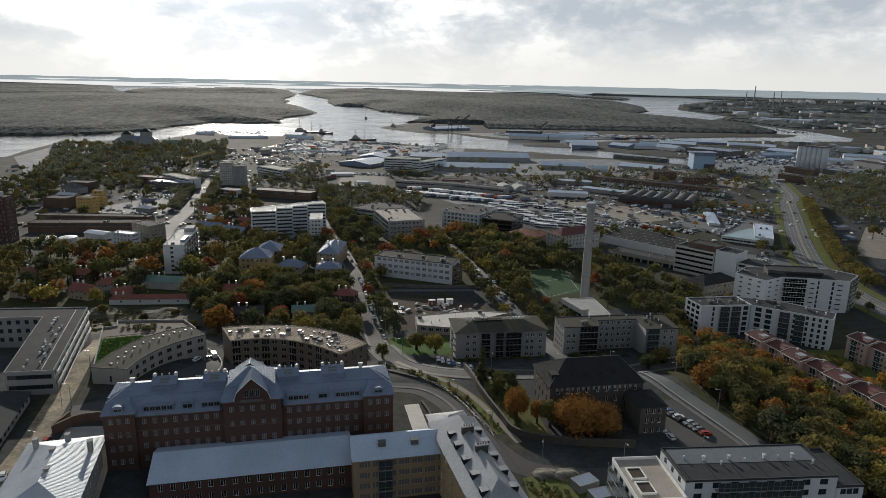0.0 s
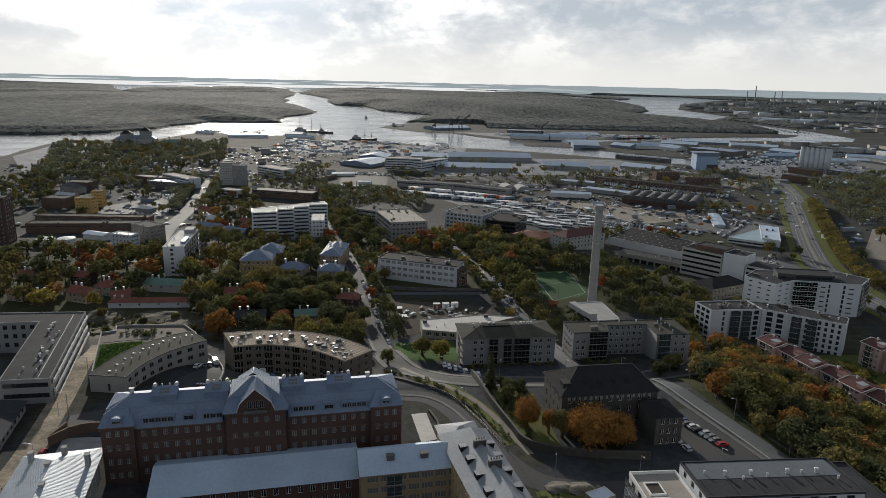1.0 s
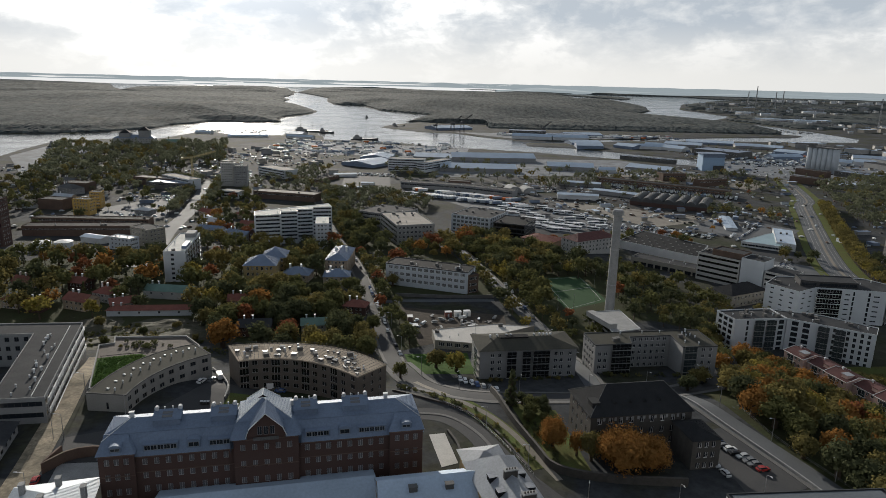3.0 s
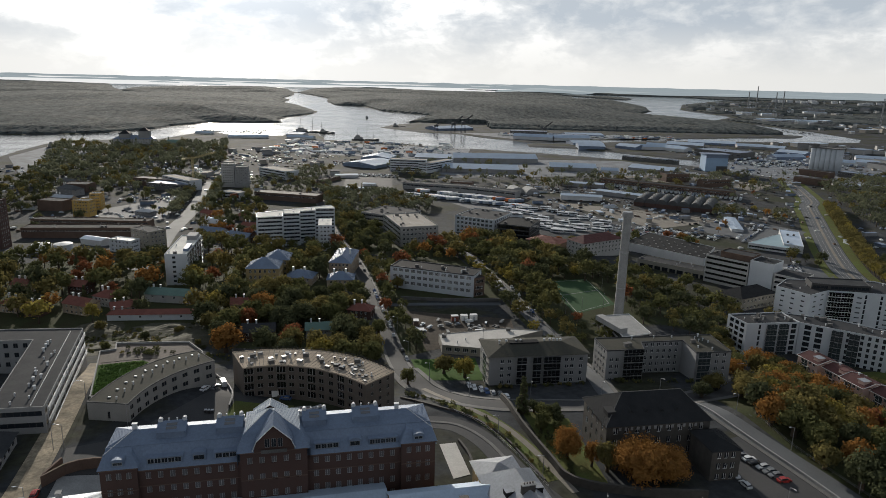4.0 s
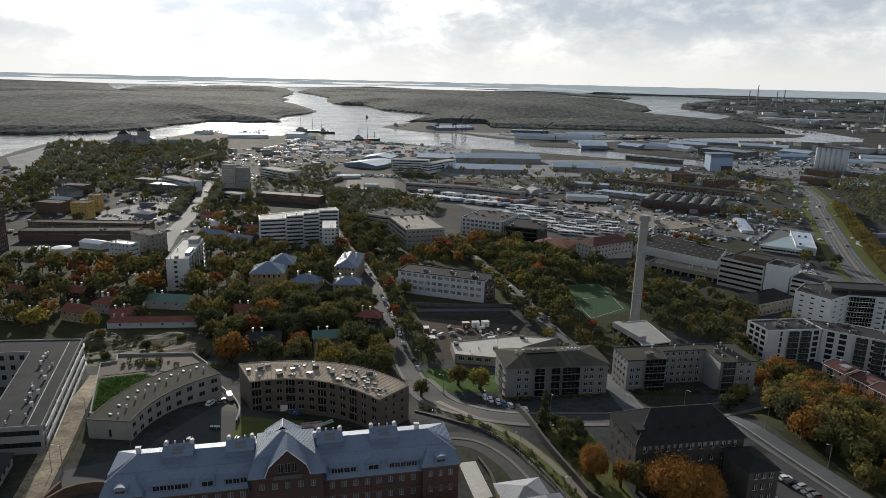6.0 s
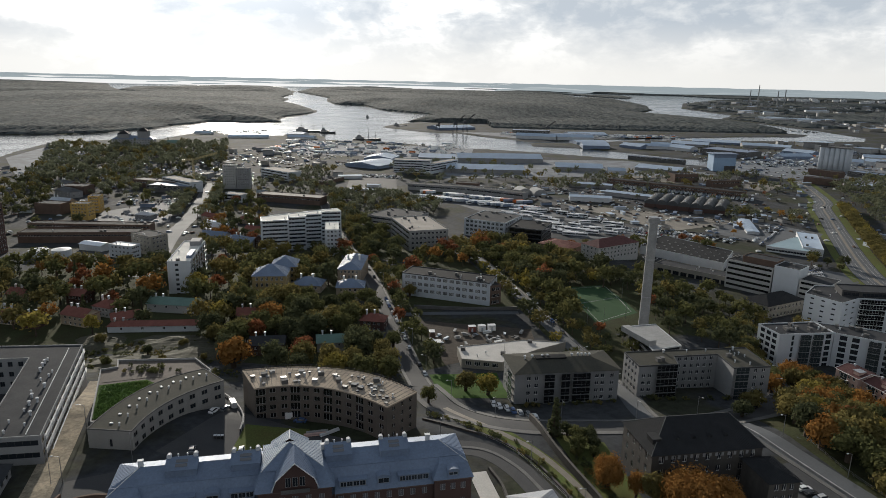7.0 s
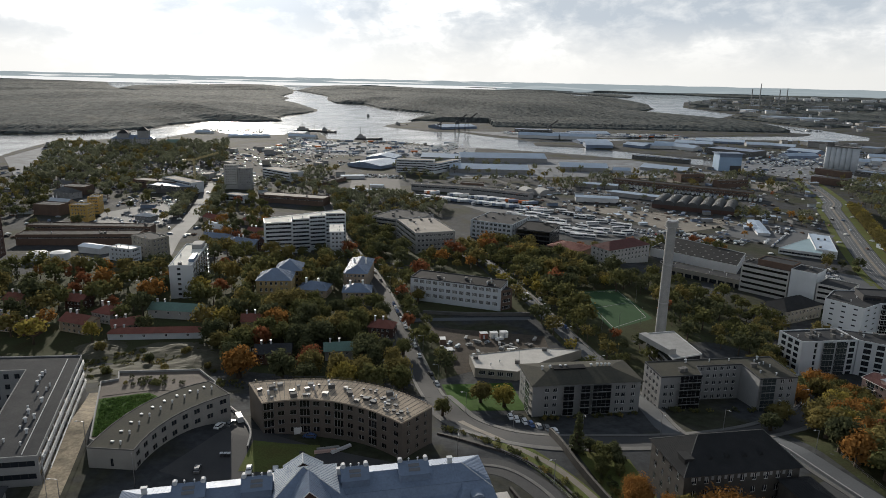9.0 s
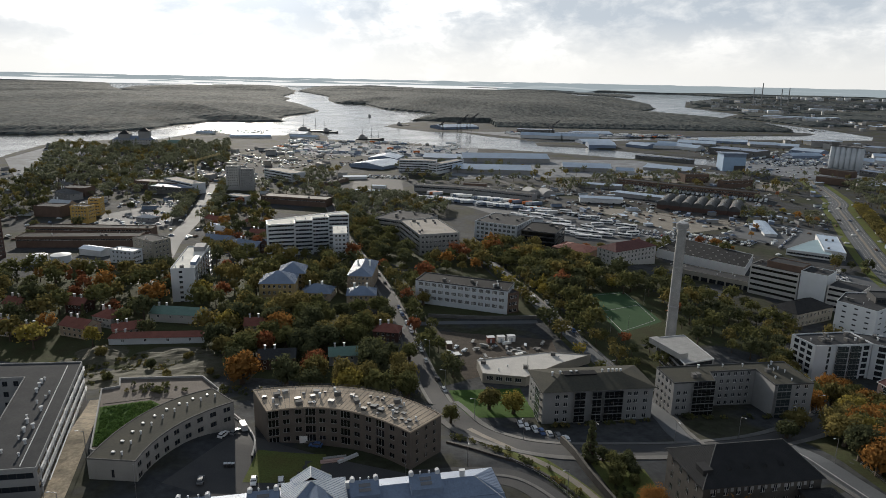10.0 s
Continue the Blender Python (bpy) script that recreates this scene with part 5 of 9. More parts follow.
flat_b = building("apartment_block", "pale grey four-storey block with two front wings and glazed balconies", [(60.0, 276.4), (76.0, 278.6), (77.0, 286.5), (95.8, 289.2), (96.7, 276.0), (112.0, 278.0), (110.5, 297.0), (58.0, 290.0)],
                  13.5, 29.4, PLASTER_GREY, ROOF_OLIVE, floors=5, rise=2.95, windows={0: [(x, x + 1.5, 2.2 + k * 2.95, 3.7 + k * 2.95) for k in range(4) for x in (1.5, 4.0)],
                  2: (6, 1.4, 1.5, 0.9), 4: (4, 1.4, 1.5, 0.9), 1: (2, 1.4, 1.5, 0.9), 7: (4, 1.4, 1.5, 0.9), 5: (3, 1.4, 1.5, 0.9)}, parapet=0.3, coping=METAL_DARK, vents=10, units=3, seed=9, group="flats by the street")
balconies(flat_b, (0, 0), (16, 0), 7.0, 15.5, 2.0, 5, 2.95, 1.2, GLASS_DARK, CONCRETE)
la = to_local((60.0, 276.4), (76.0, 278.6), [(96.7, 276.0), (112.0, 278.0)])[1]
balconies(flat_b, la[0], la[1], 0.5, 6.0, 2.0, 5, 2.95, 1.0)


def stone_villa():
    """Dark granite house with a steep tiled hip roof and a wing to the front."""
    pts = rect((41.2, 203.6), (74.6, 208.9), 18.2)
    villa = building("stone_house", "dark granite house with a steep dark tiled hip roof", pts, 21.5, 35.5, STONE, TILE_SLATE, floors=3, rise=3.8,
                     windows={0: (9, 1.3, 2.0, 0.9), 3: (4, 1.3, 2.0, 0.9), 1: (4, 1.3, 2.0, 0.9)}, roof="custom")
    loc = to_local(pts[0], pts[1], inset(pts, -0.7))[1]
    e = [(x, y, 14.0) for x, y in loc]
    ra, rb = (8.6, 9.8, 20.0), (28.4, 9.8, 20.0)
    bm = bmesh.new()
    seamed(bm, (e[0], e[1], rb, ra), 0.45), seamed(bm, (e[1], e[2], rb), 0.45), seamed(bm, (e[2], e[3], ra, rb), 0.45), seamed(bm, (e[3], e[0], ra), 0.45)
    part("roof", bm, TILE_SLATE, villa), flush_ribs(TILE_SLATE, villa)
    for a, b in ((e[0], ra), (e[3], ra), (ra, rb), (e[1], rb)):
        bm = bmesh.new()
        tube(bm, a, b, 0.12, 0.12, 6)
        part("ridge_tile", bm, CONCRETE_DARK, villa)
    bm = bmesh.new()
    for k in range(7):
        p, q = Vector(e[1]).lerp(Vector(rb), 0.12 + k * 0.1), Vector(e[2]).lerp(Vector(rb), 0.12 + k * 0.1)
        a, b = p.lerp(q, 0.04), p.lerp(q, 0.16)
        quad(bm, (a, b, b + (Vector(rb) - b) * 0.07, a + (Vector(rb) - a) * 0.07))
    bmesh.ops.translate(bm, verts=bm.verts, vec=(0.1, 0, 0.2))
    part("roof_hatches", bm, METAL_LIGHT, villa)
    for x in (9.0, 14.0, 19.0, 24.0):
        bm = bmesh.new()
        a, b = Vector((x - 1.0, 3.2, 15.9)), Vector((x + 1.0, 3.2, 15.9))
        c, d = Vector((x, 3.0, 17.3)), Vector((x, 6.8, 17.6))
        quad(bm, (a, b, c)), quad(bm, (b, b + Vector((0, 2.6, 1.2)), d, c)), quad(bm, (a + Vector((0, 2.6, 1.2)), a, c, d))
        part("dormer", bm, TILE_SLATE, villa)
    for x in (2.6,):
        bm = bmesh.new()
        box(bm, x - 1.2, x + 1.2, 3.0, 6.5, 14.2, 16.8), box(bm, x - 1.4, x + 1.4, 2.8, 6.8, 16.8, 17.05)
        part("dormer", bm, TILE_SLATE, villa)
    for i in range(16):
        bm = bmesh.new()
        box(bm, 2.0 + i * 1.9, 2.8 + i * 1.9, -0.04, 0.06, 12.2, 13.3)
        part("blind", bm, PLASTER_GREY, villa)
    wing2 = building("stone_wing", "dark granite wing with a tiled roof beside the stone house", rect((69.8, 194.6), (78.8, 196.0), 12.0), 21.5, 33.0, STONE, TILE_SLATE, floors=3, rise=3.4,
                     windows={0: (3, 1.3, 1.9, 0.9), 1: (4, 1.3, 1.9, 0.9)}, roof="hip", ridge=1.8, step=0.45)


stone_villa()

long_roof = building("low_office", "low office with a dark felt gable roof beside the lane", [(-131.5, 144.0), (-117.5, 148.0), (-132.5, 199.5), (-146.5, 195.5)], 27.0, 32.6, PLASTER_GREY, FELT, floors=1, rise=3.2,
                     windows={1: (14, 1.8, 1.4, 0.9)}, roof="gable", ridge=1.3, step=30.0, frame_mat=FRAME_DARK)
bm = bmesh.new()
box(bm, 1.0, 40.0, 7.6, 15.0, 16.05, 16.16)
part("pale_roof_sheet", bm, FELT_BLUE, modern)
bm = bmesh.new()
box(bm, 0.5, 40.5, 0.5, 7.5, 16.03, 16.08)
part("front_roof_sheet", bm, FELT, modern)
for x in (1.5, 8.5, 15.5, 22.5, 29.5, 36.5):
    bm = bmesh.new()
    box(bm, x, x + 0.2, 0.6, 7.4, 16.06, 16.12)
    part("roof_seam", bm, FELT_BLACK, modern)

NEAR = False
# white blocks on the lower ground
white_a = building("white_flats", "white six-storey flats with dark balcony bays", [(144.3, 332.0), (172.2, 335.6), (170.6, 350.5), (140.8, 346.0)], 3.0, 21.6, PLASTER_WHITE, FELT, floors=6, rise=2.95,
                   windows={0: [(x, x + w, 1.2 + k * 2.95, 3.4 + k * 2.95) for k in range(6) for x, w in ((6.5, 1.2), (11.0, 4.6), (17.5, 4.6), (24.2, 2.8))], 3: (3, 2.8, 1.9, 0.6, 2)},
                   frame_mat=FRAME_DARK, vents=4, units=8, seed=12, parapet=0.5, group="white flats")
balconies(white_a, (0, 0), (28.1, 0), 10.6, 16.0, 0.9, 6, 2.95, 0.9), balconies(white_a, (0, 0), (28.1, 0), 17.2, 22.4, 0.9, 6, 2.95, 0.9)
white_b = building("white_flats", "white flats on a bent plan with red and grey balcony bays", [(172.5, 335.3), (183.0, 328.4), (204.5, 313.8), (212.0, 324.0), (194.5, 340.5), (170.9, 350.2)], 3.0, 21.6, PLASTER_WHITE, FELT,
                   floors=6, rise=2.95, windows={0: (2, 3.0, 2.2, 0.3), 1: (8, 1.3, 1.9, 0.6), 5: (4, 1.8, 1.6, 0.8)}, frame_mat=FRAME_DARK, vents=5, units=7, seed=13, group="white flats")
lb = to_local((172.5, 335.3), (183.0, 328.4), [(183.0, 328.4), (204.5, 313.8)])[1]
balconies(white_b, lb[0], lb[1], 1.5, 6.5, 0.9, 6, 2.95, 1.0), balconies(white_b, lb[0], lb[1], 9.0, 13.5, 0.9, 6, 2.95, 1.0)
white_c = building("white_flats", "white eight-storey flats with curved dark balconies and a set-back top floor", [(186.5, 388.0), (197.5, 371.5), (212.0, 380.5), (226.0, 378.5), (249.0, 373.5), (262.0, 387.0), (252.0, 401.0), (200.0, 403.0)],
                   2.5, 24.6, PLASTER_WHITE, FELT, floors=7, rise=2.95, windows={0: (3, 2.0, 0.8, 1.1), 1: (2, 2.6, 0.7, 1.2), 2: ("band", 2.0, 0.5), 3: [(x, x + w, 1.2 + k * 2.95, 1.2 + k * 2.95 + q) for k in range(7) for x, w, q in ((2.0, 2.6, 0.7), (6.0, 1.0, 2.3), (14.0, 1.2, 2.3), (17.0, 3.0, 0.7))], 4: (3, 2.2, 0.8, 1.1)},
                   frame_mat=FRAME_DARK, vents=6, units=9, seed=14, group="white flats")
lc = to_local((186.5, 388.0), (197.5, 371.5), [(212.0, 380.5), (226.0, 378.5), (249.0, 373.5), (262.0, 387.0)])[1]
balconies(white_c, lc[0], lc[1], 0.5, 13.6, 1.8, 7, 2.95, 1.6, GLASS_DARK, WHITE_PAINT), balconies(white_c, lc[2], lc[3], 1.5, 17.0, 1.8, 7, 2.95, 1.0, GLASS_DARK, WHITE_PAINT)
building("penthouse_floor", "set-back dark top storey of the white flats", [(205.0, 385.0), (214.0, 382.5), (236.0, 380.0), (240.0, 394.0), (208.0, 397.0)], 24.6, 27.6, FRAME_DARK, FELT, floors=1, rise=2.9,
         windows={0: ("band", 1.8, 0.5), 1: ("band", 1.8, 0.5)}, frame_mat=FRAME_DARK)



def row_house(i, a, b, top):
    """One rendered unit of the stepped terrace: low tiled gable with white barge boards, stair head and glazed balconies."""
    home = building("row_house", "peach rendered row house under a dull red tiled roof", rect(a, b, 11.6), 4.0, top, PLASTER_PINK, TILE_MAROON, floors=4, rise=2.8,
                    windows={0: (4, 1.2, 1.4, 0.9)}, roof="gable", ridge=1.7, step=0.5, overhang=0.35, group="row houses")
    w, h = math.dist(a, b), top - 4.0
    for x in (-0.4, w + 0.4):
        for y0, y1 in ((-0.4, 5.8), (12.0, 5.8)):
            bm = bmesh.new()
            tube(bm, (x, y0, h + 0.06), (x, y1, h + 1.78), 0.14, 0.14, 5)
            part("barge_board", bm, WHITE_PAINT, home)
    bm = bmesh.new()
    tube(bm, (-0.4, -0.45, h), (w + 0.4, -0.45, h), 0.12, 0.12, 6)
    part("gutter", bm, WHITE_PAINT, home)
    bm = bmesh.new()
    box(bm, w * 0.62, w * 0.62 + 3.0, 1.6, 4.6, h, h + 2.1)
    head = part("stair_head", bm, PLASTER_PINK, home)
    bm = bmesh.new()
    box(bm, w * 0.62 - 0.3, w * 0.62 + 3.3, 1.2, 5.0, h + 2.1, h + 2.3)
    part("stair_roof", bm, TILE_MAROON if i % 2 else METAL_WEATHERED, head)
    balconies(home, (0, 0), (w, 0), w * 0.3, w * 0.3 + 3.4, h - 11.2, 4, 2.8, 1.1, GLASS_PALE, WHITE_PAINT)
    part("vent", VENTS[1], None, home, matrix=pose(w * 0.25, 6.5, h + 1.2))


run, out = Vector((0.24, -0.97)), Vector((0.97, 0.24))
for i in range(7):
    p = Vector((157.6, 307.6)) + run * (12.0 * i) + out * ((0.0, 2.2)[i % 2] + (1.2 if i > 2 else 0.0))
    row_house(i, tuple(p), tuple(p + run * 11.7), 16.2 - 0.9 * (i % 2))
for i in range(3):
    p = Vector((208.0, 306.0)) + run * (12.0 * i) + out * (1.8 * (i % 2))
    row_house(i, tuple(p), tuple(p + run * 11.7), 16.2 - 0.9 * (i % 2))


def tall_chimney(name, label, x, y, z0, z1, r0, r1, mat, bands):
    ob = thing(name, (x, y, z0), 0, label, "chimney")
    bm = bmesh.new()
    n, h = 20, z1 - z0
    levels = [(-2, r0), (0, r0)] + [(h * k / 12, r0 + (r1 - r0) * k / 12) for k in range(1, 13)]
    rings = [[bm.verts.new((r * math.cos(2 * math.pi * i / n), r * math.sin(2 * math.pi * i / n), z)) for i in range(n)] for z, r in levels]
    for a, b in zip(rings, rings[1:]):
        for i in range(n):
            bm.faces.new((a[i], a[(i + 1) % n], b[(i + 1) % n], b[i]))
    bm.faces.new(rings[-1])
    part("shaft", bm, mat, ob, flat=False)
    for z, grow, tall in bands:
        bm = bmesh.new()
        r = r0 + (r1 - r0) * z / h + grow
        tube(bm, (0, 0, z), (0, 0, z + tall), r, r, 20)
        part("collar", bm, CONCRETE if grow > 0.4 else STEEL, ob)
    return ob


stack = tall_chimney("chimney", "tall tapered concrete chimney with a flared rim", 85.8, 352.0, 13.0, 72.6, 2.5, 2.05, CONCRETE, ((57.6, 0.75, 2.0), (59.6, 0.35, 0.6), (39.0, 0.12, 0.4), (20.0, 0.1, 0.4)))
for z in (57.5, 40.0):
    bm = bmesh.new()
    ring(bm, [(3.6 * math.cos(i * 0.5236), 3.6 * math.sin(i * 0.5236)) for i in range(12)], [(3.5 * math.cos(i * 0.5236), 3.5 * math.sin(i * 0.5236)) for i in range(12)], z, z + 0.15)
    part("rail", bm, STEEL, stack)
boiler = building("boiler_house", "low boiler house with a pale metal roof and dark glazed front", [(76.0, 308.0), (90.5, 313.5), (87.5, 340.0), (74.0, 336.5)], 12.5, 23.0, PLASTER_GREY, CONCRETE, floors=3, rise=3.2,
                  windows={0: ("band", 2.2, 0.6), 3: ("band", 2.2, 0.6)}, frame_mat=FRAME_DARK, parapet=0.3, coping=METAL_LIGHT)
bm = bmesh.new()
box(bm, 1.0, 5.0, 4.0, 24.0, 10.5, 13.0)
part("skylight_ridge", bm, CONCRETE, boiler)
low_hall = building("workshop", "low workshop with a wide pale roof and glazed front", [(-7.0, 308.0), (10.5, 305.0), (27.0, 319.0), (42.5, 329.0), (22.5, 331.0), (-8.5, 321.5)], 12.0, 17.4, BEIGE, SLAB_PALE, floors=1, rise=3.4,
                    windows={0: (4, 2.6, 1.8, 0.9, 3)}, parapet=0.3, vents=3, units=3, seed=21)


# ---- the town beyond ----
tower = building("tower_block", "white eight-storey tower block with balconies along its side", rect((-170.2, 403.5), (-158.0, 405.5), 50.0), 11.0, 31.6, PLASTER_WHITE, ROOF_CREAM, floors=7, rise=2.9,
                 windows={0: [(4.2, 6.0, 0.9 + k * 2.9, 2.3 + k * 2.9) for k in range(7)], 1: (14, 1.6, 1.5, 0.8)}, frame_mat=FRAME_DARK, vents=5, units=3, seed=31, parapet=0.6)
for x in (4, 12, 20, 28, 36, 44):
    balconies(tower, (12.36, 0), (12.36, 50), x, x + 5, 1.0, 7, 2.9, 1.1, GLASS_PALE, WHITE_PAINT)
bm = bmesh.new()
box(bm, 5.5, 11.5, 38, 48, 20.6, 23.4)
part("lift_house", bm, PLASTER_GREY, tower)
bm = bmesh.new()
box(bm, 9.0, 11.8, 8, 22, 20.6, 22.4)
part("stair_head", bm, METAL_BLUE, tower)
long_white = building("stepped_flats", "long white flats stepped in four sections with banded balconies", [(-145.5, 516.0), (-127.0, 522.0), (-129.5, 531.0), (-116.5, 535.5), (-119.0, 543.0), (-106.5, 547.5), (-109.0, 554.5), (-93.0, 558.0),
                      (-98.0, 571.0), (-150.0, 531.0)], 6.0, 32.0, PLASTER_COOL, ROOF_CREAM, floors=8, rise=2.95, windows={i: ("band", 1.5, 1.0) for i in (0, 2, 4, 6)}, parapet=0.5, coping=WHITE_PAINT, vents=4, seed=33)
building("white_flats", "white flats with a bright flat roof", rect((-98.5, 511.0), (-88.5, 512.5), 27.0), 6.0, 27.5, PLASTER_WHITE, ROOF_CREAM, floors=6, rise=3.0, windows={0: (3, 1.5, 1.4, 0.9), 1: (7, 1.5, 1.4, 0.9)}, vents=4, seed=34)
yellow = building("villa", "yellow rendered villa with a grey metal hip roof", rect((-122.5, 402.5), (-103.5, 404.0), 17.0), 11.5, 24.6, PLASTER_YELLOW, METAL_BLUE, floors=3, rise=3.6,
                  windows={0: (6, 1.3, 2.0, 0.9), 1: (5, 1.3, 2.0, 0.9), 3: (5, 1.3, 2.0, 0.9)}, roof="hip", ridge=5.0, group="old villas")
yellow_b = building("villa", "yellow rendered rear wing with a grey metal hip roof", rect((-116.5, 422.0), (-101.5, 423.5), 17.0), 11.0, 24.6, PLASTER_YELLOW, METAL_BLUE, floors=3, rise=3.6,
                    windows={1: (5, 1.3, 2.0, 0.9), 0: (4, 1.3, 2.0, 0.9)}, roof="hip", ridge=5.0, group="old villas")
for p, q, d, z0, z1, lab in (((-78.0, 430.0), (-64.0, 429.5), 34.0, 10.5, 21.6, "tan house with a blue-grey metal hip roof"), ((-102.0, 410.5), (-85.0, 409.0), 13.0, 11.5, 17.4, "small tan house with a grey metal roof"),
                             ((-75.5, 406.5), (-59.5, 407.5), 13.0, 11.5, 17.4, "small tan house with a grey metal roof")):
    v = building("villa", lab, rect(p, q, d), z0, z1, PLASTER_TAN, METAL_BLUE, floors=2 if z1 < 20 else 3, rise=3.0, windows={0: (5, 1.2, 1.5, 0.8), 1: (5, 1.2, 1.5, 0.8)}, roof="hip", ridge=3.6, group="old villas")
    for x in (4, 11):
        bm = bmesh.new()
        box(bm, x - 0.5, x + 0.5, d / 2 - 0.5, d / 2 + 0.5, z1 - z0, z1 - z0 + 5), box(bm, x - 0.65, x + 0.65, d / 2 - 0.65, d / 2 + 0.65, z1 - z0 + 5, z1 - z0 + 5.2)
        part("chimney", bm, WHITE_PAINT, v)
school = building("school", "grey-white school building with rows of windows", rect((-37.5, 409.5), (11.8, 391.5), 15.5), 12.0, 26.2, PLASTER_COOL, FELT_BLACK, floors=3, rise=3.8, windows={0: (13, 2.7, 2.0, 1.0, 4), 1: (4, 1.7, 1.9, 1.1), 3: (4, 1.7, 1.9, 1.1)}, glass=GLASS_BLIND,
                  vents=8, units=3, seed=36, parapet=0.4, coping=METAL_DARK)
building("school_wing", "brown brick wing beside the school", rect((12.2, 392.5), (18.6, 396.2), 14.0), 11.5, 24.0, BRICK_BROWN, FELT, floors=3, rise=3.8, windows={0: (3, 1.8, 1.8, 1.0)}, seed=37)
building("office_block", "grey concrete office block with banded windows and roof plant", rect((-38.0, 537.0), (-8.0, 547.0), 56.0), 4.5, 21.5, CONCRETE, FELT_LIGHT, floors=4, rise=3.7, windows={0: (9, 1.9, 1.7, 1.0), 3: ("band", 1.8, 1.0)}, vents=8, units=9, seed=38, parapet=0.7)
building("office_block", "long low office block with banded windows", rect((-79.0, 626.0), (-44.0, 606.0), 40.0), 2.5, 16.0, PLASTER_GREY, FELT, floors=3, rise=3.6, windows={0: ("band", 1.7, 1.0), 1: ("band", 1.7, 1.0), 3: ("band", 1.7, 1.0)}, units=8, seed=39)
building("office_block", "pale blue and white office block", rect((7.0, 604.0), (40.5, 586.0), 42.0), 2.5, 19.0, PLASTER_COOL, FELT, floors=4, rise=3.6, windows={0: (9, 2.6, 2.2, 0.8, 3), 3: (9, 2.2, 2.0, 0.9), 1: (9, 2.2, 2.0, 0.9)}, units=7, seed=40, glass=GLASS_PALE)
building("office_block", "dark glass-fronted office block", rect((42.0, 572.0), (68.0, 561.0), 34.0), 3.0, 19.0, METAL_DARK, FELT_BLACK, floors=4, rise=3.8, windows={0: ("band", 2.8, 0.5), 1: ("band", 2.8, 0.5)}, glass=GLASS_DARK, frame_mat=FRAME_DARK, units=5, seed=41)
building("clinic", "beige house with a red tiled roof", rect((62.0, 540.0), (84.0, 522.0), 22.0), 4.0, 14.0, BRICK_BROWN, TILE_RED, floors=2, rise=3.3, windows={0: (9, 1.2, 1.5, 0.9)}, roof="hip", ridge=2.6, step=1.0)
building("clinic", "beige house with a dark red hip roof", rect((101.0, 508.0), (137.0, 530.0), 18.0), 4.0, 18.5, PLASTER, TILE_MAROON, floors=3, rise=3.2, windows={0: (11, 1.5, 1.7, 0.8), 3: (4, 1.5, 1.7, 0.8)}, roof="hip", ridge=4.2, step=1.0)
depot = building("depot", "wide depot with a black felt roof dotted with skylights", [(145.0, 551.0), (191.0, 501.0), (214.0, 538.0), (177.0, 590.0)], 3.5, 10.5, METAL_LIGHT, FELT_BLACK, floors=1, rise=5.5, parapet=0.4, coping=METAL_LIGHT)
rng = random.Random(3)
for i in range(9):
    for k in range(4):
        bm = bmesh.new()
        box(bm, -0.55, 0.55, -0.55, 0.55, 0, 0.4)
        part("skylight", bm, CONCRETE, depot, matrix=pose(6 + i * 6.8, 6 + k * 9.0, 7.0))
building("service_hall", "long low hall with a pale fascia and dark bays", rect((140.5, 500.0), (179.0, 466.0), 14.0), 3.5, 10.0, BEIGE, FELT, floors=1, rise=5.5, windows={0: [(2 + i * 5.6, 6.6 + i * 5.6, 0.3, 3.9) for i in range(9)]}, frame_mat=FRAME_DARK, recess=0.8, vents=5, seed=44)
hotel = building("hotel", "pale hotel block with dark window bands", rect((176.0, 464.0), (196.0, 442.5), 17.0), 3.5, 23.4, PLASTER, FELT, floors=5, rise=3.6, windows={0: ("band", 1.5, 1.2), 3: (5, 1.6, 1.6, 1.0)}, units=5, seed=45, frame_mat=FRAME_DARK, glass=GLASS_DARK)
building("hotel_wing", "dark top storey of the hotel", rect((184.0, 459.5), (198.5, 444.0), 13.0), 23.4, 27.0, BRICK_BROWN, FELT, floors=1, rise=3.2, seed=46)
building("hotel_wing", "white stair tower of the hotel", rect((196.4, 442.0), (206.5, 431.0), 16.0), 3.5, 25.5, PLASTER_WHITE, FELT, floors=5, rise=3.6, seed=47, units=2)
building("hotel_wing", "pale banded wing of the hotel", rect((207.0, 430.5), (219.0, 417.5), 18.0), 3.5, 20.0, PLASTER, FELT, floors=5, rise=3.4, windows={0: ("band", 1.4, 1.1)}, seed=48, frame_mat=FRAME_DARK, glass=GLASS_DARK)
building("station_house", "beige house with a dark hip roof", rect((173.0, 399.0), (201.5, 413.5), 17.0), 3.5, 12.8, BEIGE, TILE_SLATE, floors=2, rise=4.0, windows={0: (9, 1.3, 1.8, 0.9), 3: (5, 1.3, 1.8, 0.9)}, roof="hip", ridge=4.2, step=0.9)
market = building("market_hall", "white supermarket hall with a flat roof", [(281.0, 560.0), (292.0, 549.0), (319.0, 607.0), (306.0, 617.0)], 3.5, 10.0, METAL_LIGHT, METAL_PALE, floors=1, rise=4.5, parapet=0.3, units=3, seed=51)
canopy = building("market_wing", "low supermarket wing with dark glazing and a pale teal lean-to roof", [(254.0, 566.0), (280.5, 548.0), (305.5, 606.0), (290.0, 596.0)], 3.5, 8.6, METAL_LIGHT, TEAL, floors=1, rise=4.5, parapet=0.2, windows={0: ("band", 1.6, 1.2)})
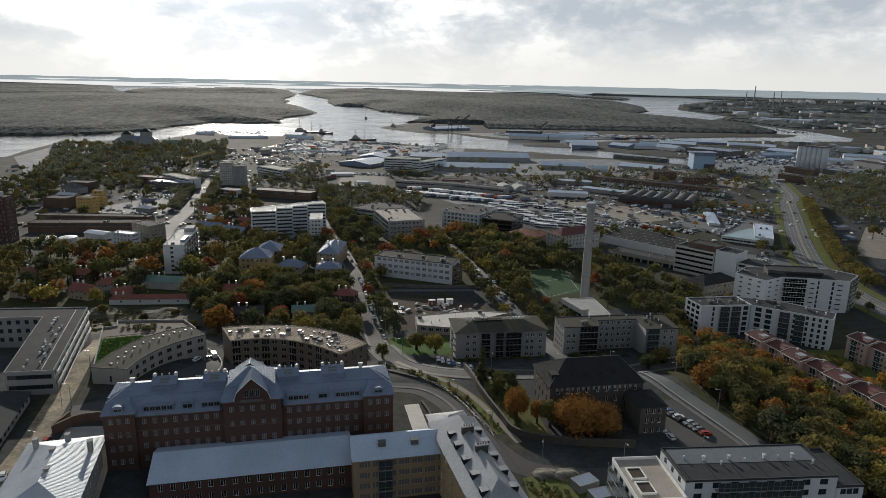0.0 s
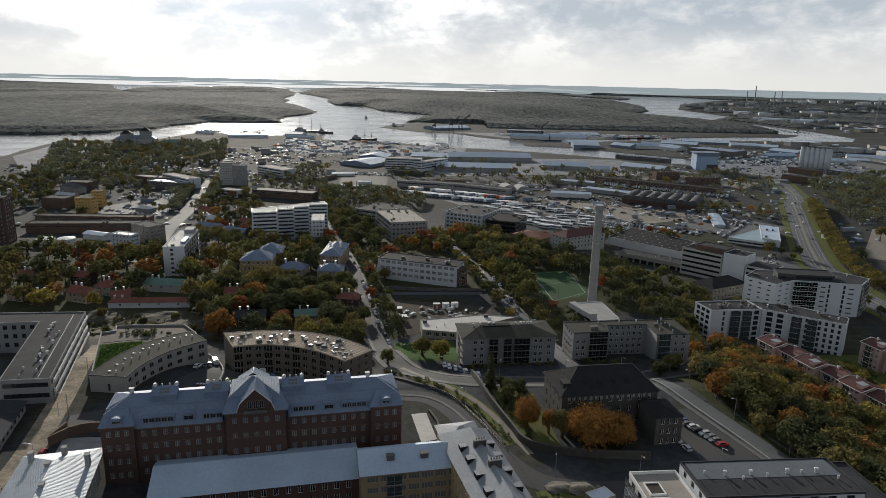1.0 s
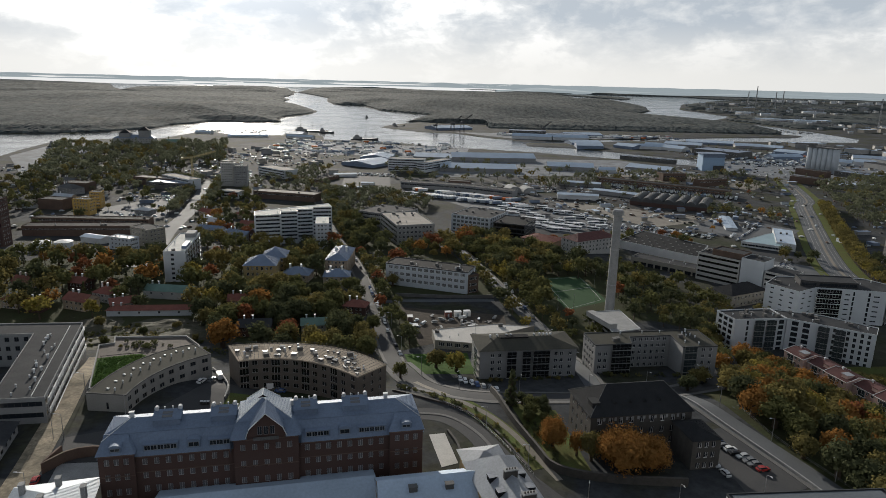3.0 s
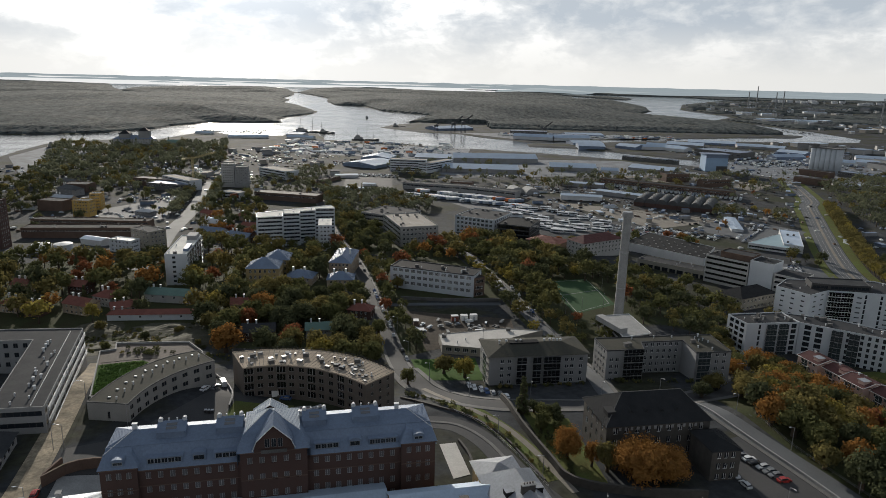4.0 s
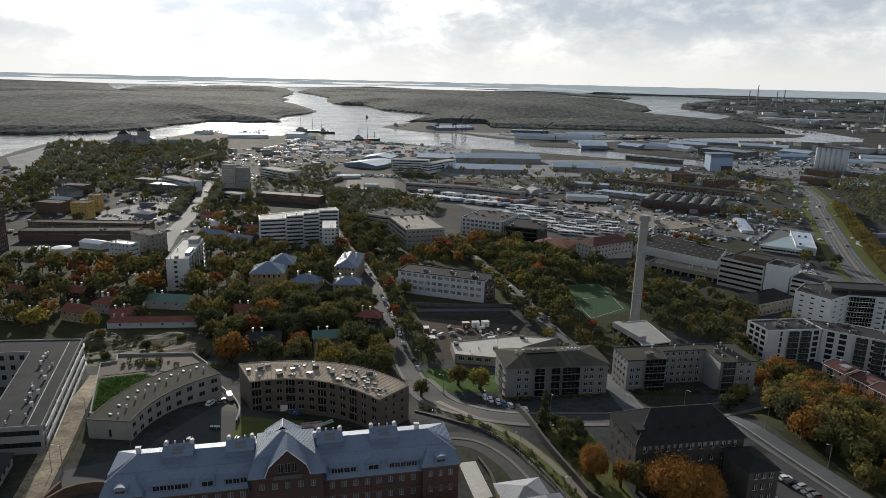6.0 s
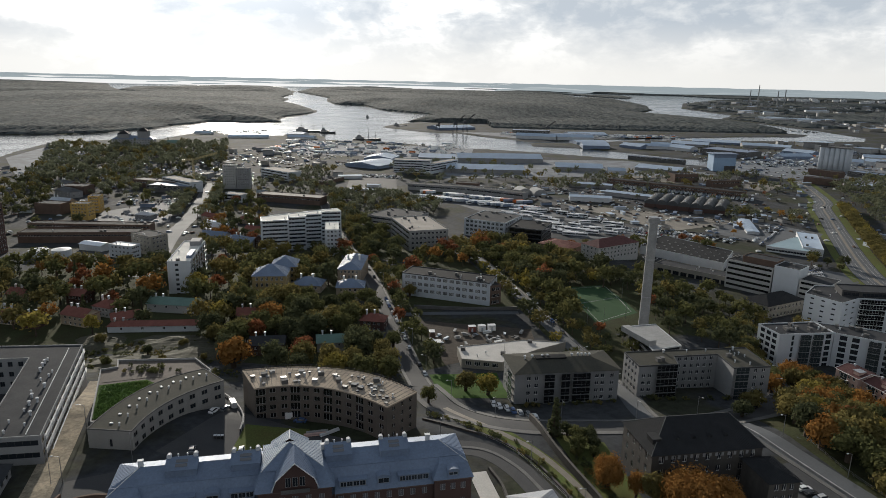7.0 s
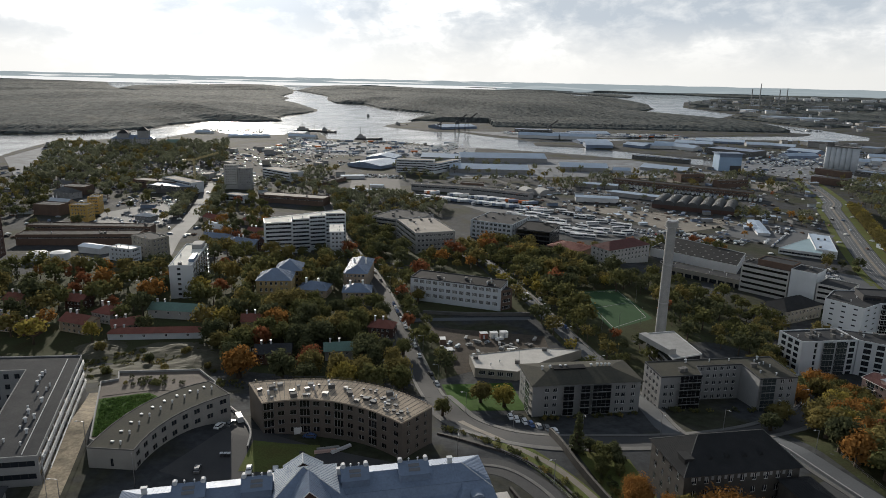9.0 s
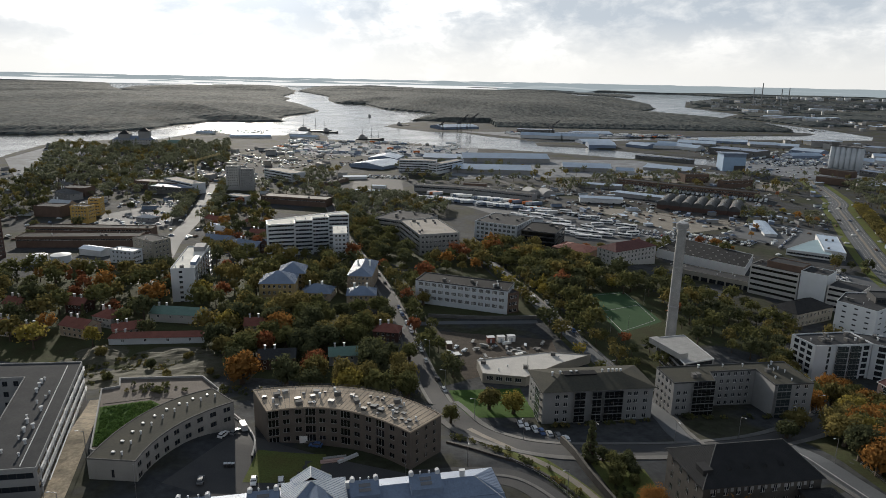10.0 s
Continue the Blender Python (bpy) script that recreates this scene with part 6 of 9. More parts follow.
btower = building("brick_tower", "tall red-brick tower block with rows of windows", rect((-349.0, 487.0), (-321.5, 490.0), 13.0), 8.5, 44.5, BRICK_RED, FELT, floors=11, rise=3.1, windows={0: (10, 1.3, 1.5, 0.9), 1: (4, 1.3, 1.5, 0.9)}, seed=50, units=2)
bm = bmesh.new()
box(bm, 3, 22, 2, 10, 36, 39.5)
part("roof_house", bm, PLASTER_WHITE, btower)
tall_chimney("brick_chimney", "tall tapering red-brick chimney", -447.0, 668.0, 3.0, 112.0, 6.2, 3.6, BRICK_RED, ((105.0, 0.3, 3.0),))

SHEDS = [("port_shed", (-575, 1602), (-535, 1590), 6, 16, "white"), ("port_shed", (-362, 1600), (-322, 1594), 8, 40, "white"), ("port_shed", (-470, 1510), (-385, 1525), 6, 20, "white"), ("port_shed", (-345, 1530), (-285, 1520), 7, 20, "white"),
         ("port_shed", (330, 1762), (430, 1776), 9, 30, "blue"), ("port_shed", (392, 1500), (446, 1472), 8, 26, "white"), ("port_shed", (520, 1560), (592, 1524), 9, 30, "metal"), ("port_shed", (600, 1640), (700, 1600), 8, 30, "blue"), ("port_shed", (690, 1560), (770, 1510), 8, 26, "metal"), ("port_shed", (300, 1530), (370, 1540), 8, 30, "blue"),
         ("warehouse", (270, 634), (280, 631), 4, 62, "white"), ("brick_block", (-437, 780), (-408, 776), 9, 18, "brick"), ("brick_block", (-400, 668), (-374, 664), 10, 16, "brick"), ("hall", (-352, 806), (-300, 796), 8, 26, "grey"), ("warehouse", (-1, 1024), (115, 1021), 10, 28, "metal"), ("warehouse", (20, 1157), (165, 1164), 12, 30, "metal"), ("warehouse", (170, 1071), (242, 1061), 10, 24, "metal"),
         ("warehouse", (-47, 1171), (33, 1159), 9, 30, "metal"), ("warehouse", (-157, 1072), (-104, 1043), 8, 40, "blue"), ("warehouse", (-136, 1147), (-89, 1138), 9, 30, "blue"),
         ("warehouse", (138, 798), (185, 790), 9, 16, "white"), ("warehouse", (190, 846), (243, 806), 8, 16, "metal"), ("warehouse", (158, 912), (212, 894), 8, 16, "metal"),
         ("freight_shed", (216, 933), (359, 836), 8, 18, "dark"), ("tent_hall", (249, 1055), (274, 1051), 7, 20, "white"), ("goods_house", (321, 969), (356, 974), 11, 20, "dark"),
         ("quay_shed", (336, 1257), (418, 1197), 6, 12, "grey"), ("warehouse", (514, 1372), (575, 1298), 12, 60, "grey"), ("brick_store", (577, 1089), (602, 1045), 9, 14, "brick"),
         ("warehouse", (711, 1432), (746, 1382), 9, 20, "blue"), ("warehouse", (633, 1076), (665, 1016), 8, 25, "grey"), ("port_shed", (186, 1804), (283, 1790), 10, 40, "grey"),
         ("port_shed", (271, 1713), (371, 1702), 9, 40, "grey"), ("port_shed", (295, 1448), (351, 1444), 10, 30, "blue"), ("port_shed", (463, 1482), (510, 1417), 10, 30, "white"),
         ("port_shed", (467, 1537), (506, 1518), 8, 24, "white"), ("port_shed", (-5, 1878), (96, 1940), 10, 40, "blue"), ("market_shed", (-212, 757), (-140, 738), 8, 18, "brown"),
         ("row_shed", (-357, 584), (-257, 585), 7, 12, "dark"), ("row_shed", (-340, 542), (-252, 551), 8, 14, "dark"), ("shop", (-223, 618), (-201, 608), 7, 10, "blue"),
         ("shop", (-185, 558), (-154, 545), 7, 10, "blue"), ("shop", (-280, 517), (-261, 510), 8, 10, "white"), ("hall", (-382, 839), (-325, 822), 9, 16, "brown"),
         ("port_shed", (179, 1664), (272, 1640), 12, 26, "white"), ("port_shed", (276, 1640), (364, 1646), 12, 26, "white"), ("port_shed", (424, 1462), (518, 1458), 10, 26, "white"), ("port_shed", (384, 1490), (416, 1448), 9, 22, "blue"),
         ("warehouse", (302, 1098), (360, 1056), 8, 24, "metal"), ("port_shed", (650, 1309), (716, 1321), 9, 16, "blue"), ("hangar", (728, 1250), (754, 1228), 9, 22, "white"), ("hangar", (774, 1258), (796, 1228), 9, 22, "white"),
         ("warehouse", (556, 950), (620, 934), 7, 22, "metal"), ("brick_store", (516, 990), (548, 955), 9, 14, "brick"), ("brick_store", (9, 878), (37, 872), 7, 12, "brick"), ("goods_house", (356, 924), (402, 938), 9, 12, "dark"),
         ("port_shed", (680, 1546), (733, 1530), 9, 24, "metal"), ("warehouse", (820, 1330), (900, 1290), 9, 30, "white"), ("warehouse", (700, 1010), (770, 975), 8, 26, "metal"),
         ("shop", (-148, 938), (-118, 946), 6, 14, "white"), ("shop", (-122, 842), (-92, 838), 4, 7, "white"), ("shop", (-104, 872), (-88, 870), 5, 9, "white"), ("row_shed", (-166, 868), (-140, 926), 4, 8, "dark")]
FINISH = {"metal": (PLASTER_GREY, METAL_PALE), "blue": (METAL_BLUE, METAL_PALE), "white": (METAL_LIGHT, METAL_PALE), "dark": (BRICK_BROWN, FELT_BLACK), "grey": (CONCRETE_DARK, METAL_BLUE), "brick": (BRICK_BROWN, FELT), "brown": (BRICK_BROWN, FELT_LIGHT)}
WORDS = {"metal": "grey harbour warehouse with a pale metal roof", "blue": "blue-grey clad shed with a metal roof", "white": "white clad shed with a bright roof", "dark": "long dark shed with a black felt roof", "grey": "grey concrete shed with a blue-grey roof",
         "brick": "brown brick store with a flat roof", "brown": "long brown brick hall with a pale flat roof"}
for i, (name, p, q, h, d, kind) in enumerate(SHEDS):
    wall, top = FINISH[kind]
    z = gz(*p)
    building(name, WORDS[kind], rect(p, q, d * 1.7 if kind in ("metal", "blue") and p[1] > 1000 else d), z, z + h * 0.6 if kind in ("metal", "white", "blue") else z + h, wall, top, floors=1, rise=h * 0.6, windows={0: ("band", 1.0, 2.0)} if kind in ("grey", "brown", "dark") else None,
             roof="gable" if kind in ("metal", "white", "blue") else "flat", ridge=h * 0.5 if p[1] > 1000 else h * 0.16, step=2.5, seed=60 + i, category="shed", group="harbour sheds", units=2 if kind in ("grey", "dark", "brown") else 0, vents=3 if kind in ("grey", "dark", "brown") else 0)
for p, q, h, d, lab in (((-79, 1019), (-25, 1014), 18, 18, "white harbour office with window bands"), ((-24, 1002), (17, 1069), 14, 14, "white harbour office with window bands"), ((-256, 949), (-211, 909), 11, 22, "pale curved-front office with window bands"),
                        ((-248, 757), (-226, 747), 8, 12, "white low office among trees"), ((-348, 843), (-300, 802), 12, 16, "white flat-roofed construction office")):
    building("office_block", lab, rect(p, q, d), gz(*p), gz(*p) + h, PLASTER_WHITE, FELT_LIGHT, floors=max(2, int(h / 3.6)), rise=3.6, windows={0: ("band", 1.7, 1.0), 3: ("band", 1.7, 1.0)}, group="far offices")
for p, q, h, d, wall, lab in (((-351, 640), (-335, 639), 15, 12, PLASTER_AMBER, "yellow rendered block"), ((-353, 676), (-343, 678), 16, 14, PLASTER_AMBER, "yellow rendered block"), ((-273, 837), (-258, 839), 28, 14, PLASTER, "pale apartment tower"), ((-256.5, 836), (-241, 838), 25, 14, PLASTER_GREY, "grey apartment tower"),
                              ((-246, 492), (-228, 486), 9, 9, PLASTER_WHITE, "small white block with a bright metal roof"), ((-239, 512), (-220, 500), 14, 14, BEIGE, "beige block with a felt roof")):
    building("town_block", lab + " among the yards", rect(p, q, d), gz(*p), gz(*p) + h, wall, METAL_LIGHT if wall is PLASTER_WHITE else FELT, floors=max(3, int(h / 3.2)), rise=3.0, windows={0: (5, 1.4, 1.4, 0.9), 1: (4, 1.4, 1.4, 0.9)}, group="town blocks", vents=4)


# small houses among the western gardens and yards
HOUSES = [((-236, 352), (-226, 350), 9, 6.5, PLASTER_TAN, TILE_RED), ((-220, 346), (-211, 345), 8, 6.0, BRICK_RED, TILE_RED), ((-204, 353), (-190, 348), 10, 7.0, PLASTER_TAN, TILE_RED), ((-195, 366), (-184, 362), 10, 7.0, PLASTER, TILE_RED),
          ((-176, 347), (-165, 353), 9, 6.0, PLASTER_TAN, TILE_RED), ((-170, 373), (-143, 370), 11, 6.0, PLASTER, COPPER_GREEN), ((-176, 342), (-134, 346), 7, 4.2, PLASTER_WHITE, TILE_RED), ((-101, 316), (-86, 318), 10, 6.5, BRICK_RED, FELT),
          ((-72, 322), (-60, 324), 9, 6.0, PLASTER_GREY, COPPER_GREEN), ((-56, 352), (-44, 350), 9, 6.5, BRICK_RED, TILE_RED), ((-118, 356), (-106, 358), 9, 6.5, PLASTER_TAN, TILE_RED), ((-258, 360), (-248, 357), 9, 6.5, PLASTER_TAN, TILE_RED),
          ((-274, 372), (-262, 370), 9, 6.5, BRICK_RED, TILE_RED), ((-250, 384), (-240, 382), 9, 6.5, PLASTER_TAN, TILE_RED), ((-218, 384), (-208, 382), 9, 6.5, BRICK_RED, TILE_RED), ((-290, 352), (-278, 350), 9, 6.5, BRICK_RED, TILE_RED),
          ((-177, 540), (-158, 530), 11, 8.0, PLASTER_GREY, METAL_BLUE), ((-156, 534), (-147, 529), 12, 10.0, BRICK_RED, METAL_BLUE), ((-218, 598), (-197, 590), 10, 7.0, PLASTER, METAL_LIGHT), ((-207, 562), (-186, 556), 10, 7.0, PLASTER_GREY, METAL_BLUE),
          ((-180, 590), (-166, 586), 10, 6.0, PLASTER_TAN, TILE_RED), ((-200, 640), (-184, 634), 10, 6.0, PLASTER_TAN, TILE_RED), ((-150, 590), (-136, 586), 10, 8.0, BEIGE, METAL_LIGHT), ((-236, 650), (-222, 640), 10, 6.5, PLASTER_TAN, TILE_RED),
          ((-435, 766), (-410, 750), 14, 9.0, PLASTER_GREY, METAL_DARK), ((-400, 690), (-378, 684), 13, 10.0, PLASTER_TAN, METAL_GREY), ((-462, 820), (-440, 806), 12, 8.0, BRICK_BROWN, METAL_DARK), ((-300, 655), (-284, 650), 10, 5.0, PLASTER_GREY, METAL_LIGHT)]
for i, (p, q, d, h, wall, top) in enumerate(HOUSES):
    z = gz(*p)
    words = {"red_clay_tiles": "with a red tiled roof", "green_painted_metal": "with a green metal roof"}.get(top.name, "with a metal roof")
    tone = {"red_brick": "red timber", "white_plaster": "white", "tan_plaster": "tan", "grey_plaster": "grey"}.get(wall.name, "pale")
    b = building("house", "small %s house %s among garden trees" % (tone, words), rect(p, q, d), z - 0.3, z + h * 0.75, wall, top, floors=2 if h > 6 else 1, rise=2.7, windows={0: (4, 1.2, 1.3, 0.8), 1: (2, 1.2, 1.3, 0.8)},
                 roof="gable" if i % 3 else "hip", ridge=h * 0.42, step=0.7, category="house", group="garden houses", recess=0.12)
    for x in (2.5, 6.5):
        bm = bmesh.new()
        box(bm, x - 0.35, x + 0.35, d / 2 - 0.4, d / 2 + 0.4, h * 0.9, h * 1.3 + 1.0), box(bm, x - 0.5, x + 0.5, d / 2 - 0.55, d / 2 + 0.55, h * 1.3 + 1.0, h * 1.3 + 1.15)
        part("chimney", bm, METAL_LIGHT, b)
for x, y in ((-293, 489), (-279, 492)):
    ob = thing("storage_tank", (x, y, gz(x, y)), 0, "round white storage tank in a yard", "tank", "storage tanks")
    bm = bmesh.new()
    tube(bm, (0, 0, -1), (0, 0, 5), 6.2, 6.2, 24)
    part("shell", bm, PLASTER_WHITE, ob)
    bm = bmesh.new()
    tube(bm, (0, 0, 5), (0, 0, 5.8), 6.4, 0.6, 24)
    part("lid", bm, METAL_LIGHT, ob)
    FOOTPRINTS.append([(x - 6, y - 6), (x + 6, y - 6), (x + 6, y + 6), (x - 6, y + 6)])
bus_shed = building("bus_depot", "long bent depot hall with a pale roof", [(-52, 857), (20, 838), (84, 800), (92, 814), (26, 853), (-48, 872)], gz(0, 840), gz(0, 840) + 7.5, PLASTER_GREY, FELT, floors=1, rise=5.0, windows={0: ("band", 2.0, 1.5), 1: ("band", 2.0, 1.5)}, vents=10, seed=71, category="shed")
for x, y in ((92, 838), (110, 832)):
    ob = thing("round_hall", (x, y, gz(x, y)), 0.2, "grey round-backed storage tent", "hall", "storage tents")
    bm = bmesh.new()
    prof = [(9 * math.cos(math.pi * k / 10), 7.5 * math.sin(math.pi * k / 10)) for k in range(11)]
    for (xa, za), (xb, zb) in zip(prof, prof[1:]):
        quad(bm, ((xa, 0, za), (xb, 0, zb), (xb, 22, zb), (xa, 22, za)))
    quad(bm, [(a, 0, b) for a, b in prof]), quad(bm, [(a, 22, b) for a, b in prof])
    part("shell", bm, CONCRETE, ob)


# ---- roads, yards and lawns ----
def spline(pts, step=3.0):
    p = [Vector(q) for q in pts]
    p = [p[0] * 2 - p[1], *p, p[-1] * 2 - p[-2]]
    out = []
    for i in range(1, len(p) - 2):
        n = max(2, int((p[i + 1] - p[i]).length / step))
        for k in range(n):
            t = k / n
            a, b, c, d = p[i - 1:i + 3]
            out.append(0.5 * ((2 * b) + (c - a) * t + (2 * a - 5 * b + 4 * c - d) * t * t + (3 * b - a - 3 * c + d) * t ** 3))
    return out + [p[-2]]


def strip(name, label, pts, width, mat, lift=0.06, offset=0.0, parent=None, category="road", high=0.0, step=3.0, kind="structure"):
    """A band that follows the lie of the land along a line; high gives it a kerb's or a wall's height."""
    line = spline(pts, step)
    bm = bmesh.new()
    rows = []
    for i, q in enumerate(line):
        u = (line[min(i + 1, len(line) - 1)] - line[max(i - 1, 0)]).normalized()
        n = Vector((-u.y, u.x))
        row = []
        for s in (-0.5, -0.17, 0.17, 0.5):
            e = q + n * (offset + s * width)
            row.append((e.x, e.y, gz(e.x, e.y) + lift))
        rows.append(row)
    tops = [[bm.verts.new((x, y, z + high)) for x, y, z in r] for r in rows]
    for a, b in zip(tops, tops[1:]):
        for i in range(3):
            bm.faces.new((a[i], b[i], b[i + 1], a[i + 1]))
    for side in (0, 3):
        low = [bm.verts.new((r[side][0], r[side][1], r[side][2] - 1.0)) for r in rows]
        for i in range(len(rows) - 1):
            bm.faces.new((low[i], low[i + 1], tops[i + 1][side], tops[i][side]))
    bmesh.ops.recalc_face_normals(bm, faces=bm.faces)
    ob = part(name, bm, mat, parent)
    return tagged(ob, label, category, kind=kind) if parent is None else ob


def patch(name, label, corners, mat, lift=0.05, n=10, category="yard"):
    """A four-cornered piece of ground laid over the land."""
    a, b, c, d = [Vector(q) for q in corners]
    bm = bmesh.new()
    g = []
    for i in range(n + 1):
        row = []
        for k in range(n + 1):
            q = (a * (1 - i / n) + b * (i / n)) * (1 - k / n) + (d * (1 - i / n) + c * (i / n)) * (k / n)
            row.append(bm.verts.new((q.x, q.y, gz(q.x, q.y) + lift)))
        g.append(row)
    for i in range(n):
        for k in range(n):
            bm.faces.new((g[i][k], g[i + 1][k], g[i + 1][k + 1], g[i][k + 1]))
    bmesh.ops.recalc_face_normals(bm, faces=bm.faces)
    return tagged(part(name, bm, mat, None), label, category, kind="structure")


MAIN = [(-150, 800), (-130, 715), (-111.5, 637), (-90, 560), (-71.7, 494), (-60, 450), (-42, 370), (-32, 322), (-24, 285)]
FRONT = [(-24, 285), (-15, 265), (-2, 250), (12, 244), (30, 244), (55, 246), (82, 254), (110, 270), (128, 290), (135, 330)]
SIDE = [(6, 545), (20, 471), (31, 411), (41, 359), (50, 318), (56, 280), (57, 250)]
VILLA_ROAD = [(88, 250), (94, 230), (99.5, 212), (106, 190), (114, 160), (122, 130)]
RAMP = [(-34, 226), (-15, 228), (-3, 226), (6, 216), (13, 200), (20, 186), (32, 172), (58, 170), (90, 176)]
DIRT = [(-146, 275), (-134, 235), (-125, 205), (-117, 175), (-111, 145), (-106, 120)]
HIGHWAY = [(520, 1010), (457, 838), (426, 784), (386, 697), (343, 606), (313, 539), (292, 486), (281, 435), (278, 380), (286, 300)]
WEST = [(-300, 880), (-284, 805), (-268.7, 742), (-252, 665), (-234, 567), (-216, 500), (-204, 440)]
for name, label, pts, w, mat in (("road", "sloping street with parked cars", MAIN, 6.8, ASPHALT), ("road", "shaded street in front of the flats", FRONT, 9.0, ASPHALT),
                                 ("road", "narrow tree-lined street", SIDE, 7.0, ROAD_LIGHT), ("road", "pale street beside the stone house", VILLA_ROAD, 8.0, ROAD_LIGHT),
                                 ("road", "curving ramp road round the brick hall", RAMP, 8.5, ASPHALT), ("road", "pale dirt lane beside the offices", DIRT, 7.6, DIRT_PALE),
                                 ("road", "wide main road with several lanes", HIGHWAY, 19.0, ROAD_LIGHT), ("road", "straight grey street", WEST, 14.0, ROAD_LIGHT)):
    strip(name, label, pts, w, mat)
for pts, w, off in ((MAIN, 1.3, 4.1), (MAIN, 1.3, -4.1), (FRONT, 2.2, 5.8), (FRONT, 2.4, -5.8), (VILLA_ROAD, 1.6, -5.0), (RAMP[1:6], 1.2, 0.5), (SIDE, 1.6, 4.4)):
    strip("pavement", "concrete pavement with a raised kerb", pts, w, CONCRETE_DARK, 0.06, off, category="pavement", high=0.14)
for off in (-5.8, -2.6, 4.6, 7.6):
    strip("lane_marking", "worn white lane line", HIGHWAY, 0.14, PAINT, 0.09, off, category="road marking", step=6.0)
strip("tram_verge", "grass verge of the main road", HIGHWAY, 6.0, GRASS, 0.05, -13.0, category="verge")
strip("tram_verge", "grass verge between the main road and the lime row", HIGHWAY, 7.0, GRASS, 0.05, 13.5, category="verge")
strip("median", "brown gravel median of the main road", HIGHWAY, 2.2, GRAVEL, 0.09, 1.0, category="median", high=0.12, step=6.0)
strip("footpath", "pale gravel path along the slope", [(-17, 262), (-8, 248), (0, 237), (10, 226), (17, 213), (22, 200), (27, 187)], 2.2, GRAVEL, 0.09, 2.6, category="path")
for k in range(6):
    strip("crosswalk_bar", "white crosswalk bar", [(-74.5 + k * 1.4, 489.5), (-74.0 + k * 1.4, 486.0)], 0.7, PAINT, 0.10, category="road marking")
patch("lawn", "small green lawn beside the street", [(-21, 300), (8, 303), (10, 273), (-16, 272)], LAWN_DEEP)
patch("lawn", "rough grass round the row houses", [(140, 312), (214, 316), (245, 205), (150, 150)], GRASS, 0.04, n=20)
strip("lane", "narrow asphalt lane below the school", [(-46, 368), (-32, 376), (0, 379), (27, 381)], 4.5, ROAD_LIGHT, 0.08)
strip("retaining_wall", "dark concrete retaining wall below the school", [(-30, 386), (0, 384), (27, 386)], 0.8, CONCRETE_DARK, 0.0, category="wall", high=1.8)
patch("ramp_slab", "pale concrete ramp beside the brick hall", [(-8.8, 213.3), (-3.6, 214.5), (0.2, 196.2), (-4.8, 193.8)], SLAB_PALE, 0.12)
strip("ramp_wall", "low rubble wall beside the pale ramp", [(-2.6, 215.5), (0.5, 206), (1.6, 194)], 0.7, STONE, 0.0, category="wall", high=1.0)
strip("grass_verge", "rough grass verge between the ramp and the garden wall", [(-14, 258), (-6, 246), (3, 235), (12, 222), (19, 208), (25, 194)], 7.5, GRASS, 0.05, 1.0, category="verge")
patch("parking_lot", "dark asphalt car park beside the stone house", [(80, 218), (92, 222), (101, 186), (82, 178)], ASPHALT)
patch("sports_pitch", "green artificial turf pitch", [(60, 430), (88, 440), (93, 384), (66, 366)], PITCH)
for a, b in (((62, 428), (88, 437)), ((90, 386), (68, 369)), ((62, 428), (68, 369)), ((88, 437), (90, 386)), ((65, 399), (89, 411))):
    strip("pitch_line", "white painted pitch line", [a, b], 0.25, PAINT, 0.09, category="marking")
patch("construction_yard", "dark building yard with stacked material", [(-26, 366), (30, 356), (30, 334), (-14, 310)], SOIL)
# tree shade over these grounds is put into the turf colour
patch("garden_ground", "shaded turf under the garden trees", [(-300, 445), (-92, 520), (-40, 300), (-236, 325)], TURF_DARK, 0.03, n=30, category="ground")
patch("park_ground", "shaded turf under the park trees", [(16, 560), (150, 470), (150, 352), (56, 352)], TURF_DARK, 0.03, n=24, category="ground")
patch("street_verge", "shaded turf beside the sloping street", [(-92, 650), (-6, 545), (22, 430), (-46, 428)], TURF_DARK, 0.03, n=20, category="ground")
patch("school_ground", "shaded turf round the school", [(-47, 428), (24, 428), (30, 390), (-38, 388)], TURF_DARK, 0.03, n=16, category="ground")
patch("site_margin", "rough dark turf between the street and the building yard", [(-36, 372), (-26, 372), (-13, 310), (-25, 303)], TURF_DARK, 0.04, n=12, category="ground")
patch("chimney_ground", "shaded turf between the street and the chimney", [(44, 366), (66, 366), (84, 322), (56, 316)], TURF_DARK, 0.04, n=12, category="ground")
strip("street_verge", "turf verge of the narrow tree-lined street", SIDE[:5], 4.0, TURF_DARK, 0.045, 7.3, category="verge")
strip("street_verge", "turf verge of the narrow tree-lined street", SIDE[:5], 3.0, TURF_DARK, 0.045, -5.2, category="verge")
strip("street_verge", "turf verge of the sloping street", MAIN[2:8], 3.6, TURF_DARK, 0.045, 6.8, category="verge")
patch("courtyard_lawn", "small lawn in the courtyard of the curved block", [(-80, 236), (-60, 238), (-56, 224), (-80, 219)], GRASS, 0.10)
strip("courtyard_wall", "low pale wall round the courtyard ramp", [(-95, 262), (-88, 252), (-82, 240), (-80.5, 231)], 0.5, CONCRETE, 0.0, category="wall", high=1.1)
patch("garden_lawn", "garden lawn in front of the stone house", [(20, 238), (36, 232), (40, 192), (28, 196)], GRASS)
patch("yard", "dark asphalt yard beside the brick hall", [(-117, 197), (-104.5, 203), (-99.5, 185.2), (-111.5, 183)], ASPHALT, 0.07)
